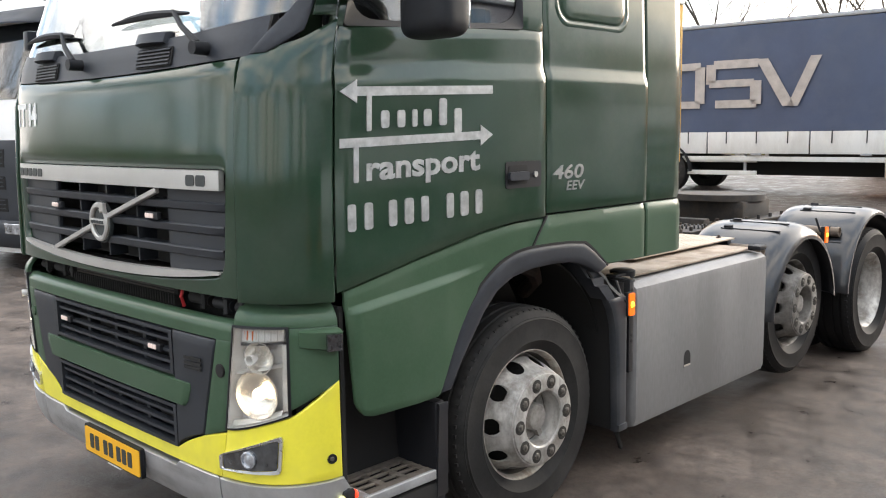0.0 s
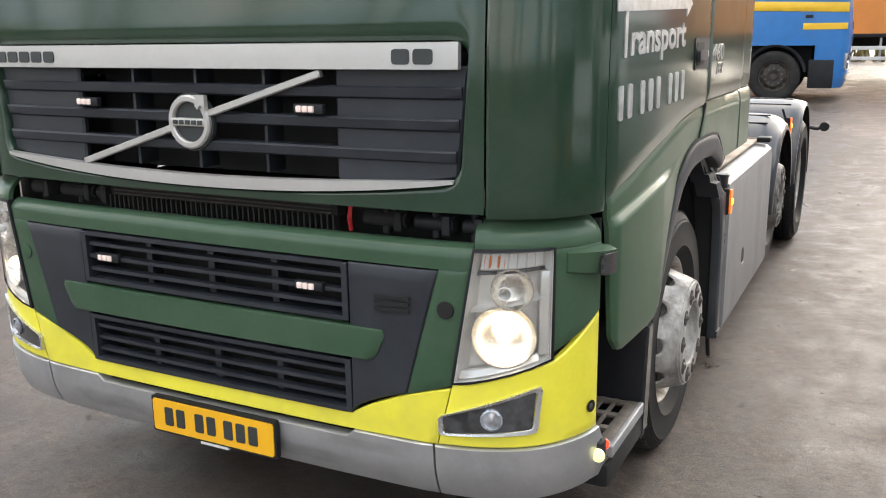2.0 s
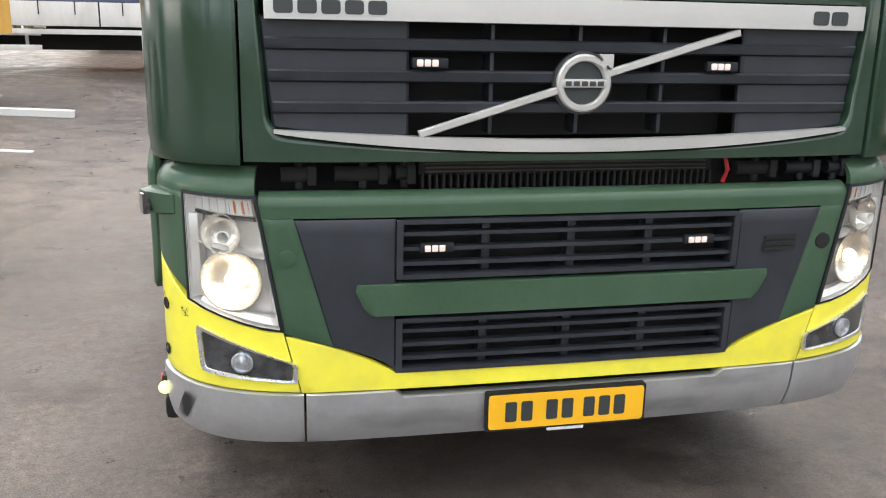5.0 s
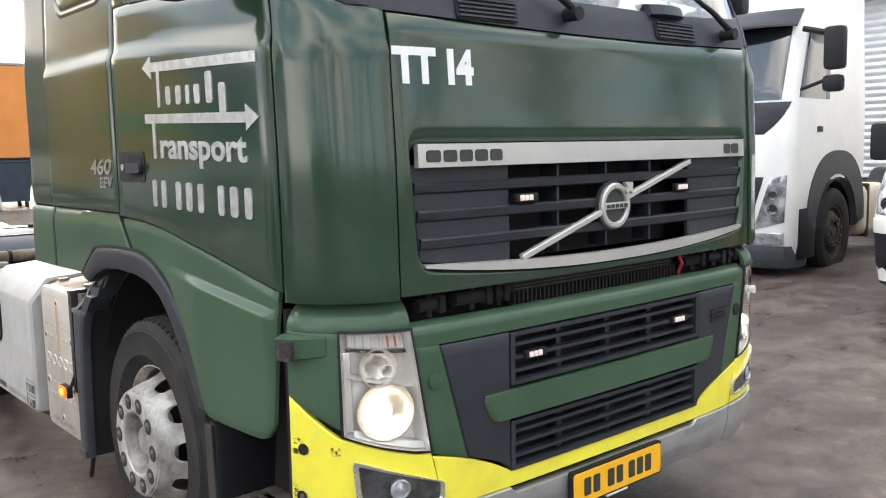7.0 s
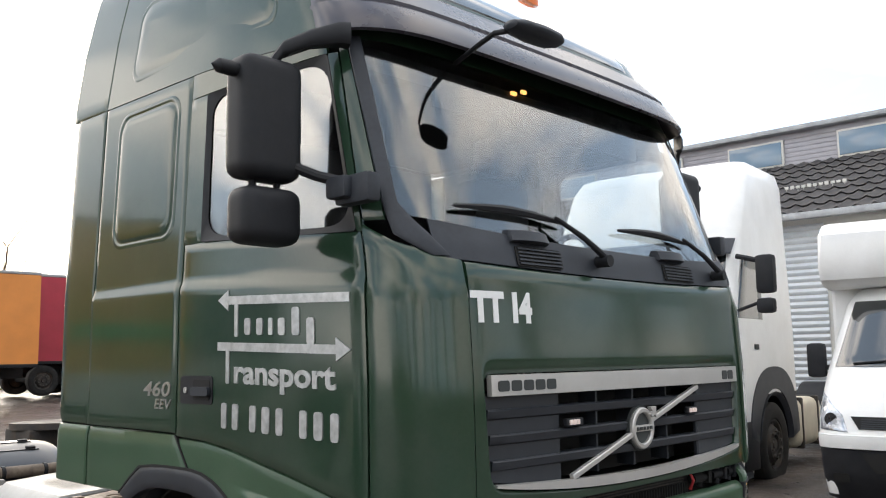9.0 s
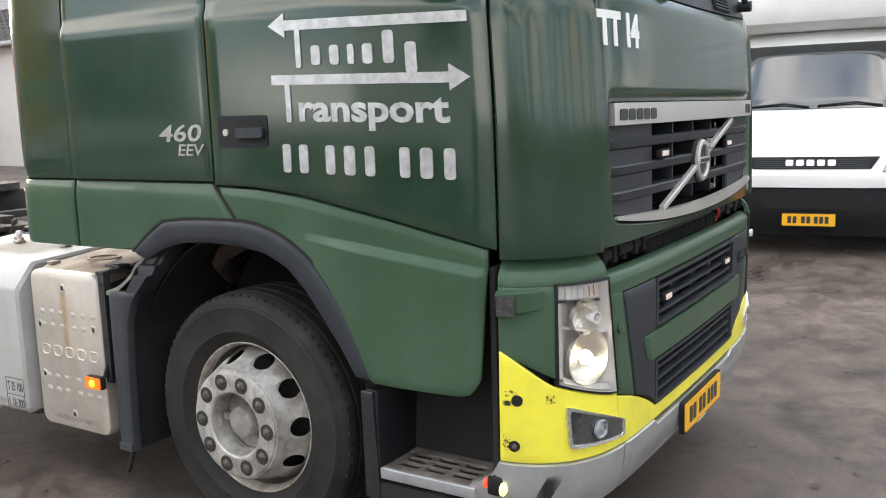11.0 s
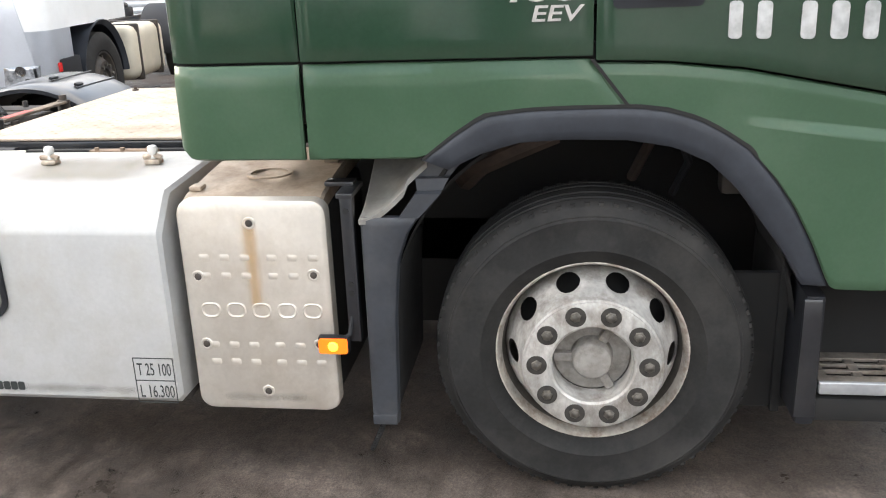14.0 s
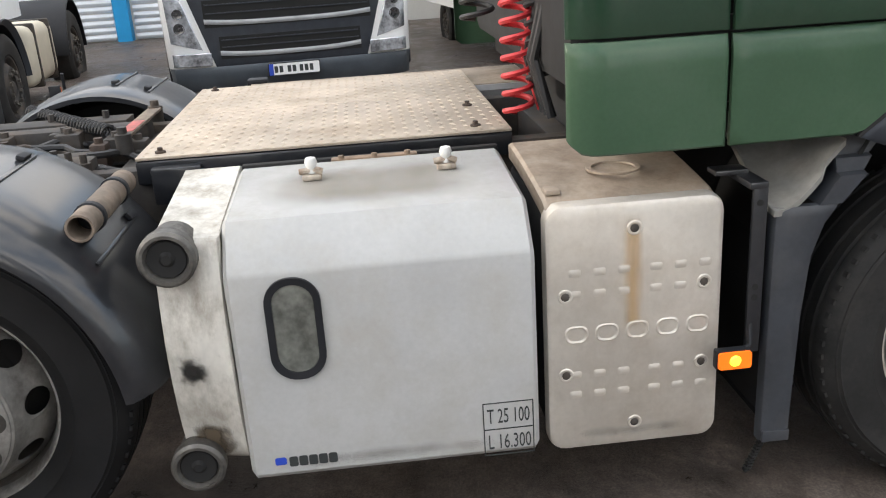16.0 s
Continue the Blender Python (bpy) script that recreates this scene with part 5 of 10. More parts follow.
def bumper():
    # silver lower bumper in three pieces
    for a, b in ((-0.795, 0.795),):
        z1 = lambda s: 0.502 - (0.022 if abs(s) < s_x(0.525) else 0.0)
        panel("lower_bumper", "silver", s_x(a), s_x(b), 0.328, z1, 60, 8, off=0.006, thick=0.04, bump=lambda s, z: -0.02 * ((z - 0.45) / 0.1) ** 2 * (1 if z < 0.45 else 0), label="silver lower bumper")
    for g in (-1, 1):
        z0 = lambda s: float(np.interp(abs(s), (s_x(0.8), s_x(1.0), s_y(0.25), s_y(0.392)), (0.330, 0.340, 0.365, 0.335)))
        z1 = lambda s: float(np.interp(abs(s), (s_x(0.8), s_y(0.28), s_y(0.285), s_y(0.392)), (0.502, 0.535, 0.50, 0.43)))
        panel("bumper_corner", "silver", g * s_x(0.802), g * s_y(0.392), z0, z1, 24, 8, off=0.006, thick=0.04, bump=lambda s, z: -0.02 * ((z - 0.45) / 0.1) ** 2 * (1 if z < 0.45 else 0), label="scuffed silver bumper corner")
    # yellow band across the front
    bm = bmesh.new()
    def yb(u, v, o):
        s = lerp(-1, 1, u)
        z = 0
        zb, zt = 0.504, None
        x = s * 0.82
        zt = z_yel(x)
        z = lerp(zb, zt, v)
        lim = float(np.interp(z, X_OUT_Z, X_OUT))
        return cab(s_x(max(-lim, min(lim, s * lim))), z, o)
    sheet(bm, yb, steps(60, 0.01), steps(6), 0.02, 0.005)
    part("bumper_band", bm, "yellow", truck, "bright yellow band along the bumper")
    # green above it: top strip and two flanks
    bm = bmesh.new()
    top = lambda s, z: 0.0 - 0.03 * max(0.0, (z - 1.065) / 0.035) ** 2
    panel("", "", -s_x(0.918), s_x(0.918), 1.028, 1.100, 40, 8, bm=bm, bump=top, edge=0.004)
    for g in (-1, 1):
        def flank(u, v, o, g=g):
            z = lerp(0.0, 1.0, v)
            xi_top, xi_bot = 0.822, 0.715
            z = lerp(lerp(0.645, 0.69, u), 1.03, v)
            x = lerp(float(np.interp(z, X_IN_Z, X_IN)), float(np.interp(z, X_OUT_Z, X_OUT)), u)
            return cab(g * s_x(x), z, o)
        sheet(bm, flank, steps(4, 0.06), steps(12), 0.02, 0.003)
    part("bumper_shell", bm, "green_dull", truck, "dark green bumper")
    # dark inserts
    for g in (-1, 1):
        bm = bmesh.new()
        def ins(u, v, o, g=g):
            z = lerp(lerp(0.556, 0.648, max(u, 0.0) ** 0.8), 1.024, v)
            x = lerp(0.536, float(np.interp(z, X_IN_Z, X_IN)), u)
            return cab(g * s_x(x), z, 0.004 + o)
        sheet(bm, ins, steps(8), steps(12), 0.03, 0.005)
        wing = part("bumper_insert", bm, "insert", truck, "dark grey bumper insert")
        if g > 0:
            for k in range(3):
                bm = bmesh.new()
                slab(bm, [(0.625, 0.892 + 0.0185 * k), (0.735, 0.895 + 0.0185 * k), (0.735, 0.906 + 0.0185 * k), (0.625, 0.903 + 0.0185 * k)], lambda u, v, o: cab(s_x(u), v, 0.0115 + o), 0.004)
                part("insert_slot", bm, "dark", wing)
        bm = bmesh.new()
        lathe(bm, [(0.025, -0.004), (0.025, 0.006), (0.021, 0.007), (0.0, 0.005 if g > 0 else 0.007)], Matrix.Translation(cab(g * s_x(0.842), 0.915, 0.0)) @ Matrix.Rotation(radians(-90), 4, "Z"), 24)
        part("tow_eye_cover", bm, "dark" if g > 0 else "green_dull", truck)
    # two grilles
    for z0, z1, n in ((0.846, 1.022, 3), (0.558, 0.727, 3)):
        bm = bmesh.new()
        box(bm, (0, 0.12, (z0 + z1) / 2), (1.07, 0.02, z1 - z0 + 0.05))
        part("grille_backing", bm, "dark", truck)
        bm = bmesh.new()
        for a, b, c, d in ((-0.535, 0.535, z1 - 0.014, z1), (-0.535, 0.535, z0, z0 + 0.014), (-0.535, -0.515, z0, z1), (0.515, 0.535, z0, z1)):
            panel("", "", s_x(a), s_x(b), c, d, 16 if b - a > 0.1 else 2, 3, off=0.006, thick=0.10, bm=bm, edge=0.003)
        part("grille_rim", bm, "insert", truck)
        for k in range(n):
            z = lerp(z0, z1, (k + 1) / (n + 1))
            panel("grille_slat", "insert", -s_x(0.515), s_x(0.515), z - 0.006, z + 0.006, 16, 2, off=-0.004, thick=0.03, edge=0.002)
        for x in (-0.265, 0.0, 0.25):
            bm = bmesh.new()
            box(bm, (x, 0.055, (z0 + z1) / 2), (0.028, 0.05, z1 - z0), 0.008)
            part("grille_stay", bm, "insert", truck)
    # green bar between the grilles
    bm = bmesh.new()
    f = lambda u, v, o: cab(s_x(lerp(-1, 1, u) * float(np.interp(v, (0, 0.12, 0.88, 1), (0.605, 0.622, 0.655, 0.645)))), lerp(0.738, 0.834, v), 0.014 + o)
    sheet(bm, f, steps(40, 0.01), steps(5), 0.05, 0.008)
    part("bumper_bar", bm, "green_dull", truck, "dark green bar between the grilles")


bumper()


def number_plate(parent, c, w, h, mat, mark="letter_dark", blue=False, f=None, turned=None):
    """Yellow or white plate with plain dark bars for its characters."""
    m = turned or Matrix.Translation(c)
    bm = bmesh.new()
    g = lambda u, v, o: m @ Vector((u, -o, v))
    slab(bm, rounded(-w / 2 - 0.008, -h / 2 - 0.008, w / 2 + 0.008, h / 2 + 0.008, 0.008), g, 0.02)
    case = part("plate_holder", bm, "black", parent, "black plate holder")
    bm = bmesh.new()
    slab(bm, rounded(-w / 2, -h / 2, w / 2, h / 2, 0.01), lambda u, v, o: g(u, v, o + 0.004), 0.004)
    part("number_plate", bm, mat, case, "reflective number plate with plain dark bars")
    for k in (-0.36, -0.26, -0.10, 0.0, 0.14, 0.24, 0.34):
        bm = bmesh.new()
        slab(bm, rounded(k * w - 0.018 * w / 0.504, -h * 0.29, k * w + 0.018 * w / 0.504, h * 0.29, 0.006), lambda u, v, o: g(u, v, o + 0.006), 0.003)
        part("plate_bar", bm, mark, case)
    if blue:
        bm = bmesh.new()
        slab(bm, rounded(-w / 2, -h / 2, -w / 2 + 0.045, h / 2, 0.006), lambda u, v, o: g(u, v, o + 0.0065), 0.003)
        part("plate_blue_band", bm, "blueband", case)
    return case


number_plate(truck, (0.0, -0.022, 0.418), 0.504, 0.112, "plate")
bm = bmesh.new()
box(bm, (0.0, -0.012, 0.348), (0.12, 0.012, 0.014), 0.003)
part("plate_dealer_strip", bm, "white_letter", truck)


M["fogrim"] = material("grey_lamp_rim", (0.62, 0.63, 0.64), 0.25, metal=0.8, var=0.1, coat=0.3)


def corner_lamps(g):
    e0, e1 = s_x(0.926), s_x(1.118)
    lo0, lo1 = s_x(0.862), s_x(1.115)
    def quad(u, v, off):
        s = lerp(lerp(lo0, lo1, u), lerp(e0, e1, u), v)
        z = lerp(lerp(0.702, 0.782, max(u, 0.0) ** 1.3), 1.088 + 0.006 * u, v)
        return cab(g * s, z, off)
    end = s_y(0.275)
    # green and yellow shell round the lamp
    xo = lambda z: s_x(float(np.interp(z, X_OUT_Z, X_OUT))) + 0.004
    bm = bmesh.new()
    cap = lambda s, z: -0.05 * max(0.0, (z - 1.10) / 0.07) ** 2
    def above(u, v, o):
        s = lerp(e0 + 0.0, end, u)
        z = lerp(1.092, 1.168, v)
        return cab(g * s, z, o + cap(s, z))
    sheet(bm, above, steps(12), steps(6), 0.02, 0.003)
    def outer(u, v, o):
        z0 = z_yel(lerp(lo1, end, u))
        z = lerp(max(z0, 0.784) if u < 0.02 else z0, 1.092, v)
        a = lerp(lo1, e1, max(0, (z - 0.782) / 0.31))
        return cab(g * lerp(a + 0.002, end, u), z, o)
    sheet(bm, outer, steps(10), steps(10), 0.02, 0.003)
    part("corner_shell", bm, "green_dull", truck, "dark green bumper corner")
    bm = bmesh.new()
    def yel(u, v, o):
        s0 = lambda z: xo(z)
        zt = 0.0
        s = lerp(xo(0.53), end, u)
        zt = float(np.interp(s, (lo0, lo1, end), (0.698, 0.778, 0.90)))
        zb = float(np.interp(s, (s_x(0.8), end), (0.506, 0.538)))
        z = lerp(zb, zt, v)
        s = lerp(xo(z), end, u)
        return cab(g * s, z, o)
    sheet(bm, yel, steps(16), steps(12), 0.02, 0.004)
    part("corner_band", bm, "yellow", truck, "bright yellow bumper corner")
    # closing edge towards the step
    bm = bmesh.new()
    pts = [cab(g * end, z, -0.004) for z in (0.40, 0.55, 0.75, 0.95, 1.10, 1.15)]
    sheet(bm, lambda u, v, o: Vector((g * lerp(1.19, 0.95, v), lerp(0.285, 0.30, v) - o, lerp(0.45, 1.15, u))), steps(4), steps(2), 0.02, 0.002)
    part("corner_back", bm, "dark", truck)
    bm = bmesh.new()
    sheet(bm, lambda u, v, o: cab(g * lerp(s_x(1.128), end - 0.012, u), lerp(0.70, 0.95, v), -0.034 + o), steps(6), steps(4), 0.01, 0.002)
    part("corner_backing", bm, "dark", truck)
    # headlamp: case, reflectors, bulb, cover
    bm = bmesh.new()
    N = 6
    rim = [(u, 0.0) for u in np.linspace(0, 1, N)] + [(1.0, v) for v in np.linspace(0, 1, N)[1:]] + [(u, 1.0) for u in np.linspace(1, 0, N)[1:]] + [(0.0, v) for v in np.linspace(1, 0, N)[1:-1]]
    a = ring(bm, [quad(u, v, 0.0) for u, v in rim])
    b = ring(bm, [quad(0.5 + (u - 0.5) * 0.84, 0.5 + (v - 0.5) * 0.92, -0.055) for u, v in rim])
    for i in range(len(a)):
        j = (i + 1) % len(a)
        bm.faces.new((a[i], a[j], b[j], b[i]))
    bm.faces.new(b)
    lamp = part("headlamp", bm, "hl_body", truck, "clear headlamp, switched on")
    bm = bmesh.new()
    ro = [quad(0.5 + (u - 0.5) * 1.05, 0.5 + (v - 0.5) * 1.03, 0.004) for u, v in rim]
    ri = [quad(0.5 + (u - 0.5) * 0.98, 0.5 + (v - 0.5) * 0.985, 0.006) for u, v in rim]
    rb = [quad(0.5 + (u - 0.5) * 1.05, 0.5 + (v - 0.5) * 1.03, -0.02) for u, v in rim]
    a, b, c = ring(bm, ro), ring(bm, ri), ring(bm, rb)
    for i in range(len(a)):
        j = (i + 1) % len(a)
        bm.faces.new((a[i], a[j], b[j], b[i]))
        bm.faces.new((a[i], a[j], c[j], c[i]))
    part("headlamp_rim", bm, "black", lamp, "black lamp seal")
    def bowl(u, v, r, mat, nm, push=-0.05, label=""):
        c = quad(u, v, push)
        n = (quad(u, v, 0.0) - quad(u, v, -0.05)).normalized()
        q = n.to_track_quat("X", "Z").to_matrix().to_4x4()
        bm = bmesh.new()
        lathe(bm, [(r, 0.044), (r * 0.97, 0.036), (r * 0.82, 0.016), (r * 0.5, 0.003), (0, 0.0), (0, -0.003), (r * 0.5, 0.0), (r * 0.85, 0.014), (r + 0.003, 0.044)] if nm != "bulb" else [(r, 0.0), (r * 0.98, 0.012), (r * 0.7, 0.024), (0, 0.03)], Matrix.Translation(c) @ q, 24, closed=nm != "bulb")
        return part(nm, bm, mat, lamp, label)
    bowl(0.48, 0.31, 0.088, "lamp_bowl", "low_beam_reflector", -0.058)
    bowl(0.48, 0.31, 0.022, "bulb", "bulb", -0.036, "glowing warm bulb")
    bowl(0.52, 0.69, 0.056, "lamp_bowl", "high_beam_reflector")
    bowl(0.44, 0.69, 0.016, "hl_case", "high_beam_lens", -0.02)
    bm = bmesh.new()
    sheet(bm, lambda u, v, o: quad(lerp(0.04, 0.96, u), 0.535 + 0.03 * u + 0.025 * v, -0.012 - 0.02 * v + o), steps(6), [0, 0.5, 1], 0.04, 0.003)
    part("lamp_divider", bm, "hl_case", lamp, "chrome divider")
    bm = bmesh.new()
    sheet(bm, lambda u, v, o: quad(lerp(0.05, 0.95, u), lerp(0.805, 0.83, v), -0.030 + o), steps(6), [0, 1], 0.01, 0.001)
    part("lamp_joint", bm, "lamp_dark", lamp)
    bm = bmesh.new()
    sheet(bm, lambda u, v, o: quad(lerp(0.885, 0.975, u), lerp(0.05, 0.80, v), -0.010 - 0.014 * (1 - u) + o), steps(3), steps(6), 0.02, 0.003)
    sheet(bm, lambda u, v, o: quad(lerp(0.03, 0.885, u), lerp(0.025, 0.075, v), -0.010 - 0.014 * v + o), steps(6), steps(2), 0.02, 0.003)
    part("lamp_bezel", bm, "hl_case", lamp, "chrome inner bezel")
    bm = bmesh.new()
    sheet(bm, lambda u, v, o: quad(lerp(0.12, 0.40, u), lerp(0.86, 0.95, v), -0.028 + o), steps(3), steps(2), 0.01, 0.002)
    part("turn_bulb", bm, "amber_off", lamp, "orange bulb cover")
    bm = bmesh.new()
    sheet(bm, lambda u, v, o: quad(lerp(0.08, 0.92, u), lerp(0.84, 0.97, v), -0.03 + o), steps(6), steps(3), 0.01, 0.003)
    part("turn_lamp", bm, "hl_case", lamp, "clear turn lamp")
    bm = bmesh.new()
    for k in range(7):
        sheet(bm, lambda u, v, o, k=k: quad(lerp(0.08, 0.92, (k + 0.1 + 0.8 * u) / 7), lerp(0.85, 0.96, v), -0.026 + o), [0, 0.5, 1], [0, 1], 0.006, 0.002)
    part("turn_lamp_ribs", bm, "whiteplate", lamp)
    bm = bmesh.new()
    sheet(bm, lambda u, v, o: quad(lerp(0.02, 0.98, u), lerp(0.015, 0.985, v), 0.002 + o), steps(6), steps(8), 0.004, 0.0, True)
    cover = part("headlamp_cover", bm, "hl_lens", lamp, "clear lamp cover")
    cover.visible_shadow = False
    # fog lamp in its niche
    def fog(u, v, off):
        s = lerp(s_x(0.823), lerp(s_x(1.082), s_x(1.092), v), u)
        z = lerp(lerp(0.543, 0.572, u), lerp(0.598, 0.705, u), v)
        return cab(g * s, z, off + 0.004)
    bm = bmesh.new()
    rim2 = [(k / 10, 0.0) for k in range(1, 10)] + [(0.98, 0.02), (1.0, 0.12), (1.0, 0.5), (1.0, 0.88), (0.98, 0.98)] + [(1 - k / 10, 1.0) for k in range(1, 10)] + [(0.02, 0.98), (0.0, 0.88), (0.0, 0.5), (0.0, 0.12), (0.02, 0.02)]
    a = ring(bm, [fog(0.5 + (u - 0.5) * 1.04, 0.5 + (v - 0.5) * 1.06, 0.006) for u, v in rim2])
    b = ring(bm, [fog(0.5 + (u - 0.5) * 0.955, 0.5 + (v - 0.5) * 0.90, 0.004) for u, v in rim2])
    c = ring(bm, [fog(0.5 + (u - 0.5) * 0.94, 0.5 + (v - 0.5) * 0.88, 0.0015) for u, v in rim2])
    for i in range(len(rim2)):
        j = (i + 1) % len(rim2)
        bm.faces.new((a[i], a[j], b[j], b[i]))
        bm.faces.new((b[i], b[j], c[j], c[i]))
    d = ring(bm, [fog(0.5 + (u - 0.5) * 1.04, 0.5 + (v - 0.5) * 1.06, -0.02) for u, v in rim2])
    for i in range(len(rim2)):
        j = (i + 1) % len(rim2)
        bm.faces.new((a[i], a[j], d[j], d[i]))
    fl = part("fog_lamp", bm, M["fogrim"], truck, "clear fog lamp in a grey rim")
    bm = bmesh.new()
    sheet(bm, lambda u, v, o: fog(lerp(0.04, 0.96, u), lerp(0.07, 0.93, v), 0.001 + o), steps(10), steps(4), 0.01, 0.0)
    part("fog_lamp_case", bm, "lamp_dark", fl)
    for u, r in ((0.54, 0.032),):
        c = fog(u, 0.5, 0.002)
        q = (fog(u, 0.5, 0.0) - fog(u, 0.5, -0.05)).normalized().to_track_quat("X", "Z").to_matrix().to_4x4()
        bm = bmesh.new()
        lathe(bm, [(r, 0.0), (r, 0.008), (r * 0.85, 0.010), (r * 0.8, 0.004), (r * 0.5, 0.006), (0, 0.012)], Matrix.Translation(c) @ q, 24)
        part("fog_lamp_lens", bm, "lamp_glass", fl)
    # pod with the side repeater
    bm = bmesh.new()
    def pod(u, v, o):
        y = lerp(0.145, 0.272, u)
        z = lerp(1.0 + 0.02 * (1 - u), 1.085, v)
        k = 0.055 * max(u, 0.0) ** 0.7 * (0.55 + 0.45 * v)
        return cab(g * s_y(y), z, k * (1 if 0.02 < v < 0.98 else 0.6) + o)
    sheet(bm, pod, steps(6, 0.04), steps(4, 0.1), 0.04, 0.012)
    p = part("repeater_pod", bm, "green_dull", truck, "green pod with a side lamp")
    bm = bmesh.new()
    sheet(bm, lambda u, v, o: cab(g * s_y(lerp(0.222, 0.266, u)), lerp(1.012, 1.072, v), 0.052 + o), steps(3), steps(4), 0.02, 0.003)
    part("repeater_lens", bm, "repeater", p, "smoky repeater lens")
    # bolt holes in the yellow corner
    for y, z in ((0.221, 0.737), (0.230, 0.590)) if g < 0 else ((0.235, 0.612),):
        c = cab(g * s_y(y), z, 0.002)
        q = (cab(g * s_y(y), z, 0.05) - cab(g * s_y(y), z, 0)).normalized().to_track_quat("X", "Z").to_matrix().to_4x4()
        bm = bmesh.new()
        lathe(bm, [(0.018, 0.0), (0.018, 0.002), (0.013, 0.002), (0.012, -0.01), (0, -0.01)], Matrix.Translation(c) @ q, 20)
        hole = part("bolt_hole", bm, "dark", truck)
        if z < 0.7:
            bm = bmesh.new()
            lathe(bm, [(0.0085, -0.010), (0.0085, 0.002), (0.006, 0.004), (0, 0.004)], Matrix.Translation(c) @ q, 10)
            part("bolt_head", bm, "nut", hole)
    # little end-outline lamp on a rubber stalk
    bm = bmesh.new()
    c = Vector((g * 1.207, 0.29, 0.455))
    box(bm, c, (0.034, 0.05, 0.062), 0.012)
    rod(bm, c + Vector((0, 0, 0.02)), c + Vector((-g * 0.03, 0.01, 0.05)), 0.014)
    stalk = part("marker_stalk", bm, "black", truck, "black rubber stalk with a marker lamp")
    bm = bmesh.new()
    lathe(bm, [(0.0, -0.002), (0.020, 0.0), (0.021, 0.008), (0.014, 0.014), (0, 0.016)], Matrix.Translation(c + Vector((g * 0.006, -0.025, -0.006))) @ Matrix.Rotation(radians(-90), 4, "Z"), 18)
    part("marker_front_lens", bm, "yellow_glow", stalk)
    bm = bmesh.new()
    lathe(bm, [(0.0, -0.002), (0.017, 0.0), (0.017, 0.006), (0.012, 0.010), (0, 0.012)], Matrix.Translation(c + Vector((g * 0.006, 0.025, 0.006))) @ Matrix.Rotation(radians(90), 4, "Z"), 18)
    part("marker_rear_lens", bm, "red_glow", stalk)
    # step well behind the corner
    bm = bmesh.new()
    f = lambda u, v, o: Vector((g * (0.985 + 0.03 * (1 - v) ** 3 + o), lerp(0.31, 0.80, u), lerp(0.40, 1.0, v)))
    sheet(bm, f, steps(6), steps(6), 0.02, 0.004)
    part("step_well", bm, "dark", truck, "black step well")
    bm = bmesh.new()
    box(bm, (g * 1.09, 0.755, 0.50), (0.27, 0.06, 0.42), 0.02)
    part("step_end", bm, "black", truck, "black step end wall")
    bm = bmesh.new()
    sheet(bm, lambda u, v, o: Vector((g * (1.228 + 0.006 * v + o), lerp(0.728 + 0.012 * v, 0.79, u), lerp(0.32, 0.70, v))), steps(3), steps(6), 0.012, 0.003)
    part("step_end_plate", bm, "fender", truck, "scuffed grey end plate of the step")
    bm = bmesh.new()
    box(bm, (g * 1.02, 0.86, 0.48), (0.03, 0.26, 0.46), 0.008)
    box(bm, (g * 0.85, 0.80, 0.55), (0.40, 0.03, 0.62), 0.008)
    part("wheel_front_panel", bm, "dark", truck, "black panel ahead of the wheel")
    bm = bmesh.new()
    box(bm, (g * 1.10, 0.55, 0.345), (0.25, 0.44, 0.08), 0.02)
    part("step_base", bm, "dark", truck)
    # flat tread with three rows of three slots and a worn front edge
    bm = bmesh.new()
    zt = 0.43
    for x0, x1 in ((1.214, 1.174), (1.142, 1.130), (1.098, 1.086), (1.054, 0.990)):
        box(bm, (g * (x0 + x1) / 2, 0.54, zt), (x0 - x1, 0.365, 0.012), 0.002)
    for y0, y1 in ((0.358, 0.402), (0.478, 0.507), (0.583, 0.612), (0.688, 0.722)):
        box(bm, (g * 1.115, (y0 + y1) / 2, zt - 0.001), (0.120, y1 - y0, 0.010), 0.002)
    tread = part("step_tread", bm, "treadplate", truck, "dirty step plate with rows of slots")
    bm = bmesh.new()
    box(bm, (g * 1.221, 0.54, zt - 0.012), (0.018, 0.37, 0.040), 0.007, segs=3)
    part("step_edge", bm, "steelgrey", tread, "worn bright front edge")


